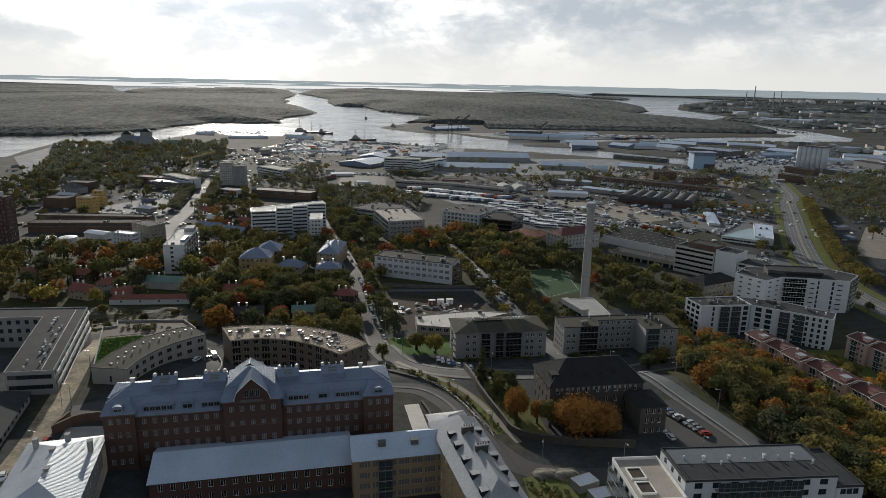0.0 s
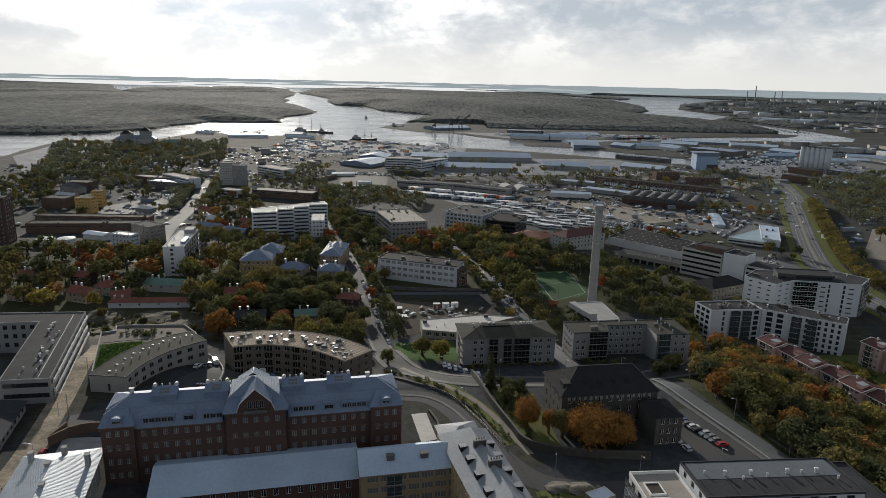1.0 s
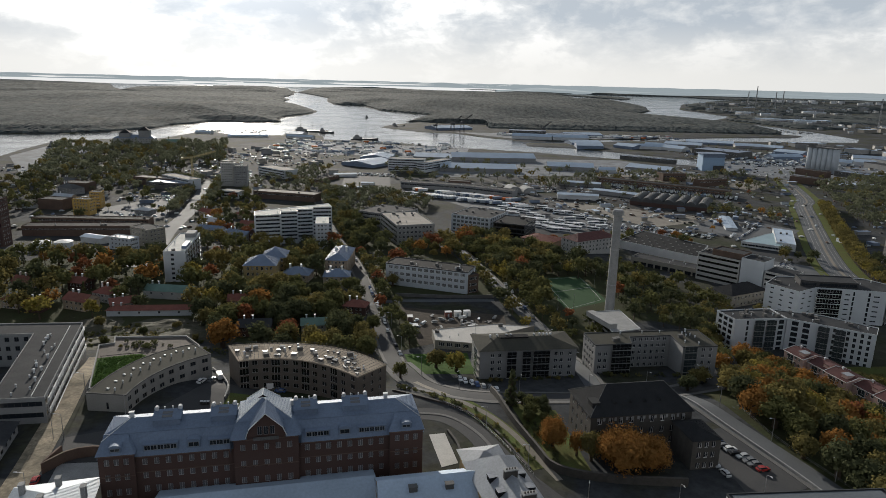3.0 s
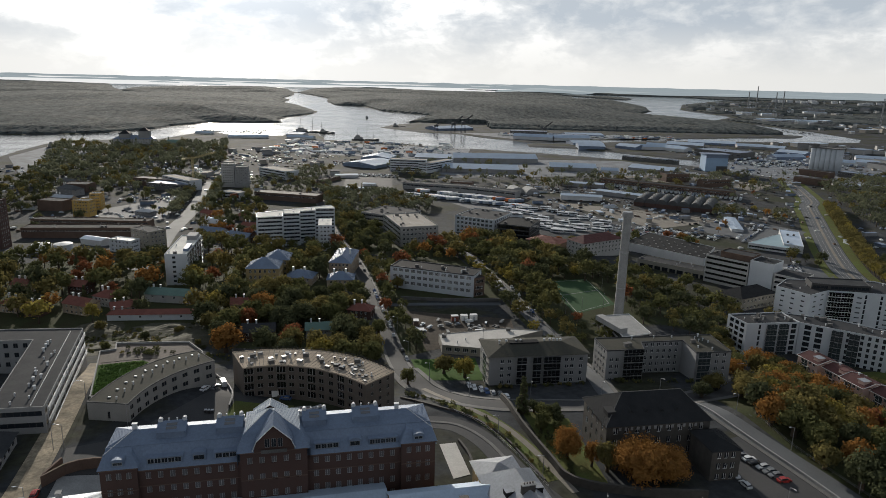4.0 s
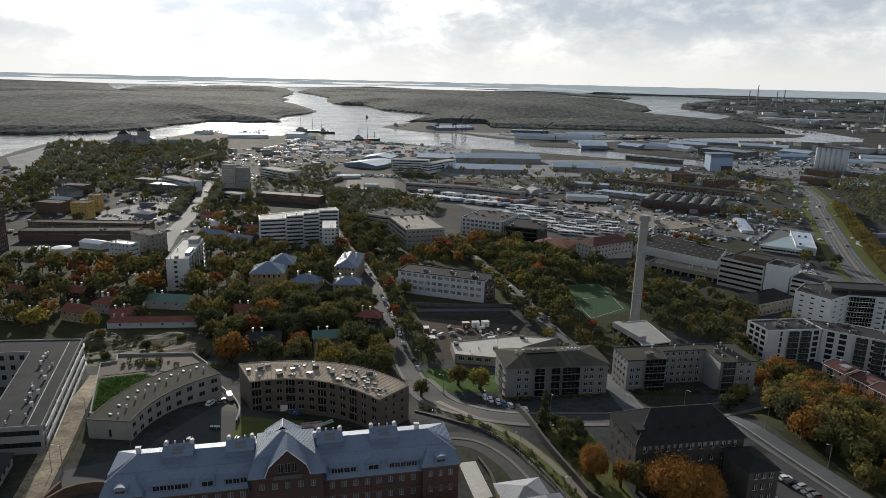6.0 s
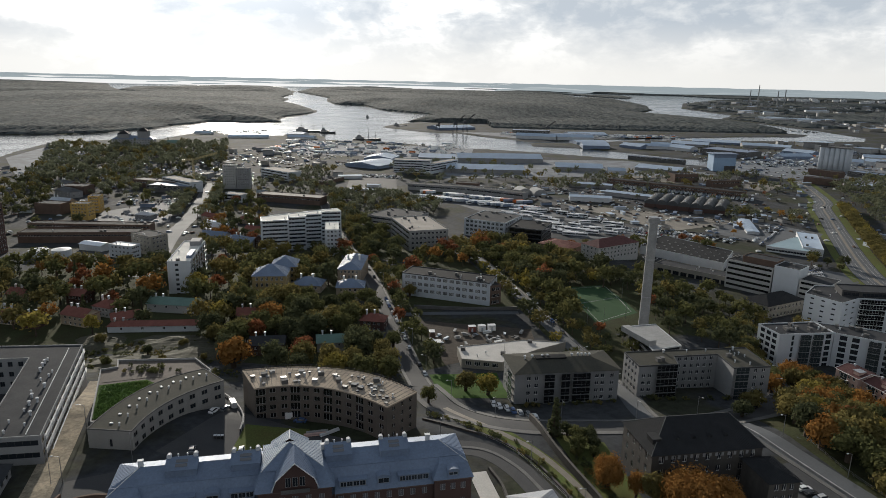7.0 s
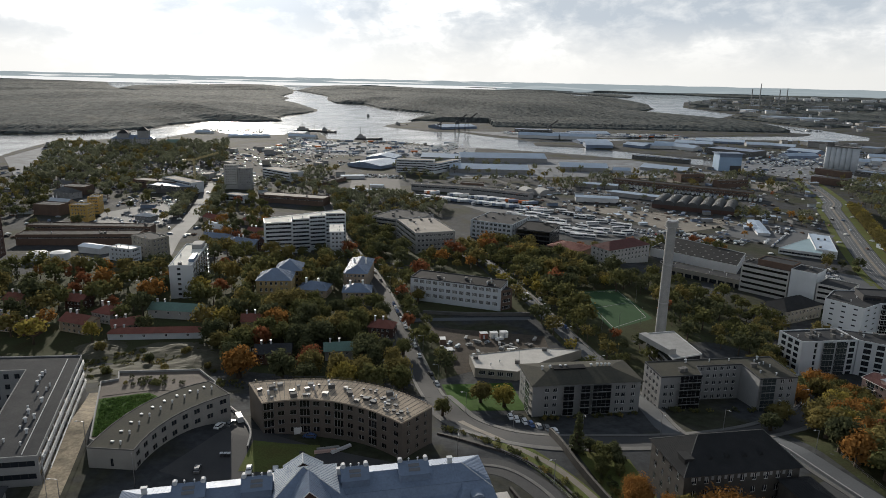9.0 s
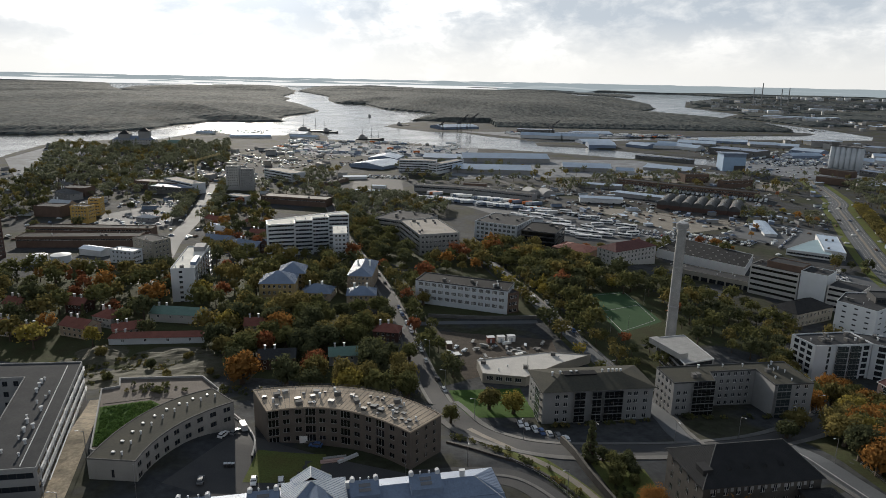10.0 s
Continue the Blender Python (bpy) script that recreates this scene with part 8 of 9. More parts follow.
for i, (label, region, gap, lo, hi, mix, most, c, p, leaf) in enumerate((
        ("mixed autumn trees among the western gardens", [(-300, 444), (-195, 470), (-151, 430), (-148, 349), (-160, 335), (-234, 335)], 8.4, 8, 13, {**MIXED, "spruce": 2}, 150, 15, 13, 0.040),
        ("mixed autumn trees round the villas", [(-198, 534), (-150, 510), (-88, 520), (-70, 480), (-86, 400), (-104, 330), (-136, 345), (-150, 430)], 8.2, 8, 12, MIXED, 105, 15, 13, 0.040),
        ("green street trees by the sloping street", [(-97, 660), (-60, 640), (-34, 440), (-20, 432), (-38, 420), (-50, 470), (-90, 600)], 7.0, 7, 11, GREENS, 90, 15, 13, 0.040),
        ("green belt of trees near the yards", [(-250, 882), (-196, 1030), (-160, 1010), (-168, 900), (-128, 828), (-78, 812), (-60, 790), (-52, 748), (-141, 778), (-224, 811)], 11.0, 8, 13, GREENS, 180, 9, 11, 0.052),
        ("trees among the western yards", [(-520, 800), (-424, 974), (-311, 860), (-235, 660), (-260, 610), (-330, 760)], 12.5, 8, 13, GREENS, 80, 9, 11, 0.052),
        ("dense park trees round the castle", [(-716, 1300), (-625, 1262), (-424, 1340), (-335, 1058), (-420, 980), (-440, 860), (-501, 823), (-537, 897), (-590, 1016), (-690, 1230)], 13.0, 12, 19, GREENS, 420, 9, 11, 0.052),
        ("park trees round the sports pitch", [(11, 570), (54, 600), (70, 510), (80, 490), (98, 470), (100, 450), (94, 431), (59, 436), (53, 354), (40, 420)], 6.0, 8, 12, {"green": 4, "dark": 5, "olive": 3, "yellow": 0.5, "russet": 0.4}, 200, 15, 13, 0.040),
        ("dense park trees beyond the chimney", [(105, 468), (135, 466), (160, 438), (158, 390), (140, 350), (131, 330), (96, 352), (101, 402), (98, 440)], 6.6, 6, 9.5, {"green": 5, "dark": 4, "olive": 2, "russet": 0.3}, 170, 15, 13, 0.040),
        ("woodland on the ridge beside the main road", [(540, 960), (760, 1100), (760, 800), (560, 640), (470, 660), (425, 650), (440, 720)], 10.0, 9, 15, GREENS, 420, 9, 11, 0.052),
        ("trees in front of the offices", [(-34, 536), (14, 560), (32, 594), (19, 490), (-29, 470), (-34, 440)], 7.5, 7, 11, MIXED, 90, 15, 13, 0.040),
        ("trees between the harbour sheds", [(301, 1040), (377, 1100), (378, 1010), (312, 957)], 11.0, 7, 11, GREENS, 40, 9, 11, 0.052),
        ("trees along the white flats", [(148, 360), (184, 372), (182, 395), (150, 400)], 6.5, 7, 11, MIXED, 40, 15, 13, 0.040),
        ("scattered trees between the sheds", [(60, 880), (130, 940), (330, 1060), (560, 1060), (450, 860), (300, 960), (150, 860)], 13.0, 8, 13, GREENS, 120, 9, 11, 0.052),
        ("scattered bushes along the harbour edge", [(500, 1560), (900, 1700), (760, 1480), (560, 1330)], 24.0, 5, 8, GREENS, 70, 9, 11, 0.052),
        ("single trees between the western yards", [(-600, 960), (-380, 1150), (-230, 900), (-215, 640), (-330, 500), (-420, 560)], 14.0, 6, 10, GREENS, 100, 9, 11, 0.052),
        ("single trees along the harbour streets", [(-130, 1180), (60, 1150), (330, 1000), (330, 760), (100, 870), (-60, 880)], 17.0, 8, 13, GREENS, 150, 9, 11, 0.052),
        ("dense green trees behind the long white flats", [(-153, 791), (-107, 657), (-87, 618), (-62, 688), (-20, 700), (-10, 760), (-77, 812), (-140, 826)], 8.9, 8, 13, GREENS, 190, 9, 11, 0.052),
        ("dense trees beside the engine sheds", [(284, 712), (312, 706), (328, 745), (300, 752)], 8.0, 9, 13, GREENS, 16, 9, 11, 0.052),
        ("trees round the gravel yard", [(300, 470), (340, 440), (470, 560), (560, 640), (470, 660), (425, 640), (360, 540)], 21.0, 8, 12, GREENS, 34, 9, 11, 0.052),
        ("low trees beside the white flats and road", [(236, 352), (262, 366), (300, 430), (285, 452), (262, 410)], 9.0, 5, 9, GREENS, 40, 9, 11, 0.052),
        ("bushes between the hotel and the supermarket", [(258, 520), (282, 496), (300, 530), (290, 545)], 8.0, 4, 8, GREENS, 16, 9, 11, 0.052),
        ("trees along the crossing", [(330, 660), (360, 690), (372, 740), (345, 730)], 10.0, 7, 11, MIXED, 16, 9, 11, 0.052),
        ("green trees between the harbour roads", [(480, 1010), (560, 1040), (620, 1020), (540, 960)], 14.0, 6, 10, GREENS, 30, 9, 11, 0.052),
        ("trees behind the clinics and depot", [(75, 560), (120, 560), (150, 580), (190, 600), (215, 560), (140, 545)], 9.0, 6, 9, MIXED, 40, 9, 11, 0.052),
        ("roadside trees near the crossing", [(240, 600), (330, 720), (420, 860), (380, 900), (300, 780)], 18.0, 7, 11, MIXED, 30, 9, 11, 0.052))):
    if min(q[1] for q in region) < 560:
        gap, lo, hi, c, p, leaf = gap * 1.22, lo * 1.25, hi * 1.3, 16, 17, 0.040
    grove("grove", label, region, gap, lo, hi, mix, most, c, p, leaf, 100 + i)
lime_line = [q + Vector((0.93, -0.37)) * off for off in (17.5, 23.0) for q in spline(HIGHWAY[2:8], 4.2)]
grove("grove", "clipped yellowing lime row along the main road", None, 6.0, 9.5, 11, {"olive": 4, "yellow": 0.7}, 0, 14, 14, 0.042, 150, [(q.x, q.y) for q in lime_line])
west_line = [q + Vector((0.96, 0.27)) * off for off in (-11.0, 11.0, 17.0, -17.0) for q in spline(WEST[:4], 8.0)]
grove("grove", "street trees along the straight grey street", None, 9.0, 7, 11, GREENS, 0, 9, 11, 0.052, 151, [(q.x, q.y) for q in west_line if not blocked(q.x, q.y, 3.0)])
grove("grove", "garden trees between the small town houses", [(-250, 770), (-215, 770), (-170, 640), (-150, 600), (-172, 520), (-200, 540), (-222, 620), (-240, 690)], 10.0, 8, 13, {**MIXED, "green": 7}, 70, 14, 14, 0.042, 160)
grove("grove", "green trees along the sloping street", [(-160, 790), (-138, 790), (-104, 640), (-82, 560), (-66, 500), (-60, 500), (-76, 570), (-95, 640), (-125, 790)], 8.0, 8, 12, GREENS, 70, 14, 14, 0.042, 161)
grove("grove", "trees round the western blocks", [(-560, 830), (-500, 850), (-440, 760), (-405, 700), (-402, 600), (-440, 540), (-520, 640)], 10.5, 8, 13, GREENS, 130, 9, 11, 0.052, 152)
grove("grove", "trees behind the yellow blocks", [(-400, 800), (-330, 835), (-300, 860), (-330, 900), (-420, 880)], 10.0, 7, 12, GREENS, 50, 9, 11, 0.052, 153)
grove("grove", "olive and yellowing trees round the row houses", [(150, 168), (168, 240), (176, 224), (196, 236), (188, 262), (214, 276), (240, 290), (262, 230), (230, 150)], 5.6, 4.5, 8.0, {"olive": 4, "green": 3, "yellow": 0.6, "orange": 0.5}, 170, 16, 20, 0.036, 154)
grove("grove", "low trees behind the row houses", [(184, 300), (196, 300), (202, 284), (190, 262), (182, 270), (172, 290)], 5.0, 4.5, 7.0, {"olive": 3, "green": 3, "yellow": 0.6}, 30, 16, 20, 0.036, 155)
side_line = [q + Vector((0.98, 0.18)) * off for off in (6.6, -6.2) for q in spline(SIDE[:5], 8.5)]
grove("grove", "green and yellow trees along the narrow street", None, 8.0, 7, 11, {"green": 4, "olive": 3, "yellow": 1.2, "dark": 2}, 0, 15, 13, 0.040, 156, [(q.x, q.y) for i, q in enumerate(side_line) if i % 5 != 3 and not blocked(q.x, q.y, 3.0)])
main_line = [q + Vector((0.98, 0.2)) * 7.4 for q in spline(MAIN[1:7], 8.0)] + [Vector(q) for q in ((-36.5, 361), (-28, 366), (-44, 409), (-39, 399), (-29, 348), (-25, 338), (-21, 322), (-32, 340), (-19, 312))]
grove("grove", "green trees beside the sloping street", None, 8.0, 7, 11, {"green": 4, "olive": 3, "dark": 2, "russet": 0.4}, 0, 15, 13, 0.040, 157, [(q.x, q.y) for q in main_line if not blocked(q.x, q.y, 2.5)])
grove("grove", "trees between the street and the chimney", [(52, 360), (70, 362), (82, 326), (62, 320), (58, 334)], 8.5, 6, 10, {"green": 4, "olive": 3, "dark": 2, "russet": 1}, 14, 15, 13, 0.040, 158)


# ---- vehicles ----
def wheel_mesh():
    bm = bmesh.new()
    tube(bm, (0, -0.11, 0), (0, 0.11, 0), 0.32, 0.32, 10)
    mesh = bpy.data.meshes.new("wheel")
    bm.to_mesh(mesh)
    bm.free()
    mesh.materials.append(RUBBER)
    return mesh


WHEEL = wheel_mesh()


def loft(bm, sections, slot=0):
    """A body from cross-sections (x, half width below, half width above, z below, z above)."""
    rings = [[bm.verts.new(q) for q in ((x, -a, z0), (x, a, z0), (x, b, z1), (x, -b, z1))] for x, a, b, z0, z1 in sections]
    for r, s in zip(rings, rings[1:]):
        for i in range(4):
            bm.faces.new((r[i], s[i], s[(i + 1) % 4], r[(i + 1) % 4])).material_index = slot
    bm.faces.new(list(reversed(rings[0]))).material_index = slot
    bm.faces.new(rings[-1]).material_index = slot
    bmesh.ops.recalc_face_normals(bm, faces=bm.faces)


def make_car(paint, label, van=False, far_off=False):
    car = thing("car", (0, 0, -50), 0, label, "car", "parked cars")
    bm = bmesh.new()
    if van:
        loft(bm, ((-2.6, 0.92, 0.88, 0.3, 2.3), (1.2, 0.95, 0.9, 0.3, 2.35), (1.9, 0.95, 0.85, 0.3, 1.6), (2.6, 0.85, 0.75, 0.35, 0.95)))
    else:
        loft(bm, ((-2.15, 0.75, 0.72, 0.35, 0.85), (-1.9, 0.86, 0.82, 0.28, 0.98), (-0.3, 0.88, 0.84, 0.25, 0.95), (1.0, 0.88, 0.84, 0.25, 0.92), (1.9, 0.84, 0.78, 0.28, 0.78), (2.2, 0.7, 0.66, 0.35, 0.62)))
        loft(bm, ((-1.75, 0.78, 0.6, 0.95, 1.1), (-1.2, 0.8, 0.64, 0.95, 1.46), (0.2, 0.8, 0.64, 0.94, 1.47), (0.95, 0.78, 0.7, 0.92, 0.98)))
    if far_off:
        for x in (-1.35, 1.35):
            tube(bm, (x, -0.9, 0.32), (x, 0.9, 0.32), 0.32, 0.32, 8, 1)
    part("body", bm, [paint, RUBBER] if far_off else paint, car)
    bm = bmesh.new()
    if van:
        loft(bm, ((1.25, 0.965, 0.91, 1.5, 2.1), (1.85, 0.965, 0.87, 1.45, 1.62)))
    else:
        loft(bm, ((-1.78, 0.79, 0.64, 1.0, 1.12), (-1.25, 0.81, 0.67, 1.0, 1.38), (0.2, 0.81, 0.67, 0.99, 1.39), (0.99, 0.79, 0.71, 0.95, 1.0)))
    part("window_band", bm, GLASS, car)
    for x in () if far_off else (-1.35, 1.35):
        for y in (-0.8, 0.8):
            part("wheel", WHEEL, None, car, matrix=pose(x, y, 0.32))
    return car


COLOURS = ["white", "silver", "grey", "black", "blue", "red"]
MASTER = [make_car(p, "%s parked saloon car on asphalt" % n) for p, n in zip(CAR_PAINTS, COLOURS)] + [make_car(CAR_PAINTS[0], "white delivery van on asphalt", True)]


FAR_CARS = [make_car(p, "%s parked saloon car in a distant car park" % n, far_off=True) for p, n in zip(CAR_PAINTS, COLOURS)]


def park(x, y, turn, k):
    z = gz(x, y) + 0.07
    return copy_thing(FAR_CARS[k] if y > 450 and k < 6 else MASTER[k], pose(x, y, z, 0, 0, turn))


def row(a, b, n, turn, rng, fill=0.85, white=0.35):
    for i in range(n):
        if rng.random() > fill:
            continue
        t = (i + 0.5) / n
        x, y = a[0] + (b[0] - a[0]) * t, a[1] + (b[1] - a[1]) * t
        k = 0 if rng.random() < white else rng.choice((0, 1, 1, 2, 2, 3, 4, 5))
        park(x + rng.uniform(-0.3, 0.3), y + rng.uniform(-0.3, 0.3), turn + rng.uniform(-3, 3) + rng.choice((0, 180)), k)


crng = random.Random(23)
row((-50.8, 420), (-28.4, 320), 17, 102, crng, 0.8)
row((-71.5, 505), (-55.0, 440), 9, 102, crng, 0.6)
row((-26.5, 312), (-20.5, 292), 4, 108, crng, 0.9)
row((84.5, 212), (92.5, 194), 8, 10, random.Random(4), 0.95, 0.1)
row((77, 205), (80, 190), 3, 100, crng, 0.7)
row((2, 268), (18, 252), 7, 100, crng, 0.9)
row((101, 266), (124, 290), 5, 40, crng, 0.7)
row((-96, 236), (-88, 246), 3, 70, crng, 0.9)
row((-94, 216), (-60, 224), 5, 100, crng, 0.6)
park(-64.0, 243.0, 172, 4), park(-88.5, 250.0, 120, 6), park(-74.0, 246.0, 170, 0)
row((-114, 152), (-108, 172), 4, 110, crng, 0.9)
row((36, 420), (46, 345), 5, 98, crng, 0.6)
for k in range(3):
    row((236 + k * 9, 462 + k * 10), (252 + k * 9, 500 + k * 10), 11, 150, crng, 0.85, 0.6)
for k in range(3):
    row((150 + k * 4, 630 + k * 12), (205 + k * 4, 588 + k * 12), 20, 60, crng, 0.85, 0.6)
for k in range(4):
    row((-330 + k * 9, 660 + k * 14), (-285 + k * 4, 640 + k * 14), 10, 90, crng, 0.7, 0.5)
row((258, 585), (300, 640), 14, 60, crng, 0.8, 0.6)
park(-112.5, 174.0, 105, 5), park(61, 172, 5, 5), park(30, 420, 98, 6), park(40, 370, 98, 6)
for m in MASTER + FAR_CARS:
    for o in (*m.children_recursive, m):
        bpy.data.objects.remove(o)


def bus():
    ob = thing("bus", (0, 0, -50), 0, "white coach parked in the bus yard", "bus", "parked coaches")
    bm = bmesh.new()
    loft(bm, ((-6, 1.2, 1.15, 0.4, 3.2), (5.7, 1.25, 1.2, 0.4, 3.25), (6, 1.2, 1.05, 0.45, 2.9)))
    for x in (-3.5, 3.8):
        tube(bm, (x, -1.2, 0.45), (x, 1.2, 0.45), 0.45, 0.45, 8, 1)
    part("body", bm, [CAR_PAINTS[0], RUBBER], ob)
    bm = bmesh.new()
    box(bm, -5.6, 5.4, -1.27, 1.27, 1.5, 2.4)
    part("window_band", bm, GLASS, ob)
    return ob


coach = bus()
for k in range(5):
    for i in range(16):
        if crng.random() < 0.86 - 0.09 * k:
            t = (i + 0.5 + crng.uniform(-0.3, 0.3)) / 16
            x, y = 40 + 78 * t + k * 12 + crng.uniform(-2, 2), 700 - 112 * t + k * 14 + (8 if i % 5 > 2 else 0)
            copy_thing(coach, pose(x, y, gz(x, y) + 0.06, 0, 0, (-24, -18, -30, 12)[k % 4] + crng.uniform(-7, 7)))
for i in range(14):
    x, y = -40 + i * 7.5 + crng.uniform(-2, 2), 800 - i * 3.5 + crng.uniform(-10, 10)
    copy_thing(coach, pose(x, y, gz(x, y) + 0.06, 0, 0, 20 + crng.uniform(-20, 20)))
for o in (*coach.children_recursive, coach):
    bpy.data.objects.remove(o)


def trailers():
    """Rows of lorry trailers and containers in the harbour yards, too far to pick apart."""
    r = random.Random(77)
    bm = bmesh.new()
    for _ in range(620):
        zone = r.randrange(5)
        if zone == 0:
            x, y = r.uniform(-330, 20), r.uniform(1220, 1480)
            y = 1230 + round((y - 1230) / 26) * 26
            a = 0.1
        elif zone == 1:
            x, y = r.uniform(150, 620), r.uniform(1740, 1830)
            a = 0.2
        elif zone == 2:
            t = r.random()
            x, y = 225 + round(t * 30) / 30 * 135 + 2, 925 - round(t * 30) / 30 * 95 - 10
            a = 1.0
        elif zone == 4:
            x, y = -30 + r.randrange(36) * 3.4, 0
            y = 800 - 0.55 * (x + 30) + r.choice((0, 0, 34)) + r.uniform(-2, 2)
            a = 0.35
        else:
            x, y = r.uniform(520, 760), r.uniform(1200, 1420)
            a = 0.8
        if blocked(x, y, 3):
            continue
        m = Matrix.Translation((x, y, gz(x, y))) @ Matrix.Rotation(a + r.uniform(-0.06, 0.06), 4, "Z")
        box(bm, -6, 6, -1.25, 1.25, 1.0, 3.9, r.choice((0, 0, 0, 1, 1, 2, 2) if r.random() < 0.95 else (3,)), m)
        box(bm, -5.5, -3.0, -1.1, 1.1, 0.0, 1.0, 4, m), box(bm, 3.0, 5.0, -1.1, 1.1, 0.0, 1.0, 4, m)
    tagged(part("trailers", bm, [WHITE_PAINT, METAL_GREY, METAL_BLUE, ORANGE, RUBBER], None), "rows of white and grey trailers in the harbour yards", "trailers", kind="stuff")


trailers()

# ---- harbour and landmarks ----
def silo():
    z = gz(640, 1140)
    p0, p1 = Vector((629, 1157)), Vector((660, 1120))
    u = (p1 - p0).normalized()
    ob = thing("grain_silo", (*p0, z), math.atan2(u.y, u.x), "tall ribbed concrete grain silo", "silo")
    ln = (p1 - p0).length
    n = 6
    for k in range(2):
        for i in range(n):
            bm = bmesh.new()
            r = ln / n / 2
            tube(bm, (r + 2 * r * i, r + 2 * r * k, -1), (r + 2 * r * i, r + 2 * r * k, 38), r * 1.02, r * 1.02, 20)
            part("cell", bm, SILO_GREY, ob, flat=False)
    bm = bmesh.new()
    box(bm, -0.5, ln + 0.5, -0.3, 4 * r + 0.3, 38, 39.6), box(bm, 1, 9, 3, 12, 39.6, 45)
    part("head_house", bm, CONCRETE_DARK, ob)


def blue_store():
    z = gz(440, 1120)
    b = building("blue_store", "tall pale blue clad store with an overhanging roof", rect((430, 1103), (466, 1103), 24), z, z + 27, BLUE_CLAD, FELT, floors=1, rise=8, parapet=0.3)
    bm = bmesh.new()
    box(bm, 0, 36, -0.25, 0, 22, 27.2), box(bm, -3, 39, -1.5, 26, 27.5, 28.4)
    part("roof_band", bm, METAL_BLUE, b)
    bm = bmesh.new()
    box(bm, 18, 36.3, -0.4, 0.0, -1, 9)
    part("loading_gate", bm, METAL_DARK, b)


def roundhouse():
    """Row of barrel-roofed engine sheds."""
    p0, p1 = Vector((216, 768)), Vector((290, 728))
    u = (p1 - p0).normalized()
    n = 7
    w = (p1 - p0).length / n
    for i in range(n):
        p = p0 + u * (w * i)
        ob = thing("engine_shed", (p.x, p.y, gz(p.x, p.y)), math.atan2(u.y, u.x), "dark barrel-roofed brick engine shed", "shed", "engine sheds")
        FOOTPRINTS.append(rect(p, p + u * w, 52))
        bm = bmesh.new()
        box(bm, 0, w - 0.3, 0, 52, -1, 4.5)
        part("wall", bm, BRICK_RED, ob)
        for y0, y1 in ((-0.3, 25.2), (26.0, 52.3)):
            bm = bmesh.new()
            prof = [(-0.1 + (w - 0.1) * (0.5 - 0.5 * math.cos(math.pi * k / 12)), 4.5 + 5.2 * math.sin(math.pi * k / 12)) for k in range(13)]
            for (xa, za), (xb, zb) in zip(prof, prof[1:]):
                quad(bm, ((xa, y0, za), (xb, y0, zb), (xb, y1, zb), (xa, y1, za)))
            quad(bm, [(x, y0, q) for x, q in prof]), quad(bm, [(x, y1, q) for x, q in reversed(prof)])
            part("barrel_roof", bm, BARREL_GREY, ob, flat=True)
        for k in range(2):
            bm = bmesh.new()
            tube(bm, (w / 2, 8 + k * 28, 9.5), (w / 2, 8 + k * 28, 11.2), 0.5, 0.4, 8)
            part("vent", bm, METAL_GREY, ob)


def castle():
    x0, y0 = -600, 1252
    z = gz(x0, y0)
    main = building("castle", "pale medieval castle with two roofed towers", rect((x0, y0), (x0 + 70, y0 + 13), 22), z, z + 17, PLASTER, METAL_BLUE, floors=3, rise=4.0, windows={0: (14, 1.4, 2.0, 1.2)}, roof="hip", ridge=6, step=4)
    for x, t in ((10, 19), (44, 18)):
        bm = bmesh.new()
        box(bm, x, x + t, 2, 2 + t, -2, 26 if x < 20 else 31)
        part("tower", bm, PLASTER_GREY, main)
        bm = bmesh.new()
        e = 26 if x < 20 else 31
        c = (x + t / 2, 2 + t / 2, e + 7)
        q = [(x - 0.6, 1.4, e), (x + t + 0.6, 1.4, e), (x + t + 0.6, t + 2.6, e), (x - 0.6, t + 2.6, e)]
        for i in range(4):
            quad(bm, (q[i], q[(i + 1) % 4], c))
        part("tower_roof", bm, TILE_SLATE, main)
    building("castle_range", "low castle range with a green metal roof", rect((x0 + 82, y0 + 20), (x0 + 118, y0 + 28), 16), z, z + 10, PLASTER, COPPER_GREEN, floors=2, rise=4.0, windows={0: (9, 1.4, 1.8, 1.2)}, roof="hip", ridge=5, step=4)


def lattice(bm, a, b, w, n, slot=0, r=0.12):
    a, b = Vector(a), Vector(b)
    d = (b - a).normalized()
    s = d.orthogonal().normalized() * w / 2
    t = d.cross(s)
    corners = [s + t, s - t, -s - t, -s + t]
    for c in corners:
        tube(bm, a + c, b + c, r, r, 4, slot)
    for i in range(n):
        p, q = a + (b - a) * (i / n), a + (b - a) * ((i + 1) / n)
        for k in range(4):
            tube(bm, p + corners[k], q + corners[(k + 1) % 4], r * 0.7, r * 0.7, 3, slot)


def tower_crane(x, y, h, turn, jib):
    ob = thing("tower_crane", (x, y, gz(x, y)), radians(turn), "yellow lattice tower crane over a building site", "crane")
    bm = bmesh.new()
    lattice(bm, (0, 0, 0), (0, 0, h), 1.8, 14, r=0.2)
    part("mast", bm, CRANE_YELLOW, ob)
    bm = bmesh.new()
    lattice(bm, (0, 0, h), (jib, 0, h + jib * 0.22), 1.5, 14, r=0.2)
    part("jib", bm, CRANE_YELLOW, ob)
    bm = bmesh.new()
    lattice(bm, (0, 0, h), (-12, 0, h), 1.5, 4, r=0.2), box(bm, -13, -9, -1, 1, h - 2, h + 0.5)
    part("counter_jib", bm, CRANE_YELLOW, ob)


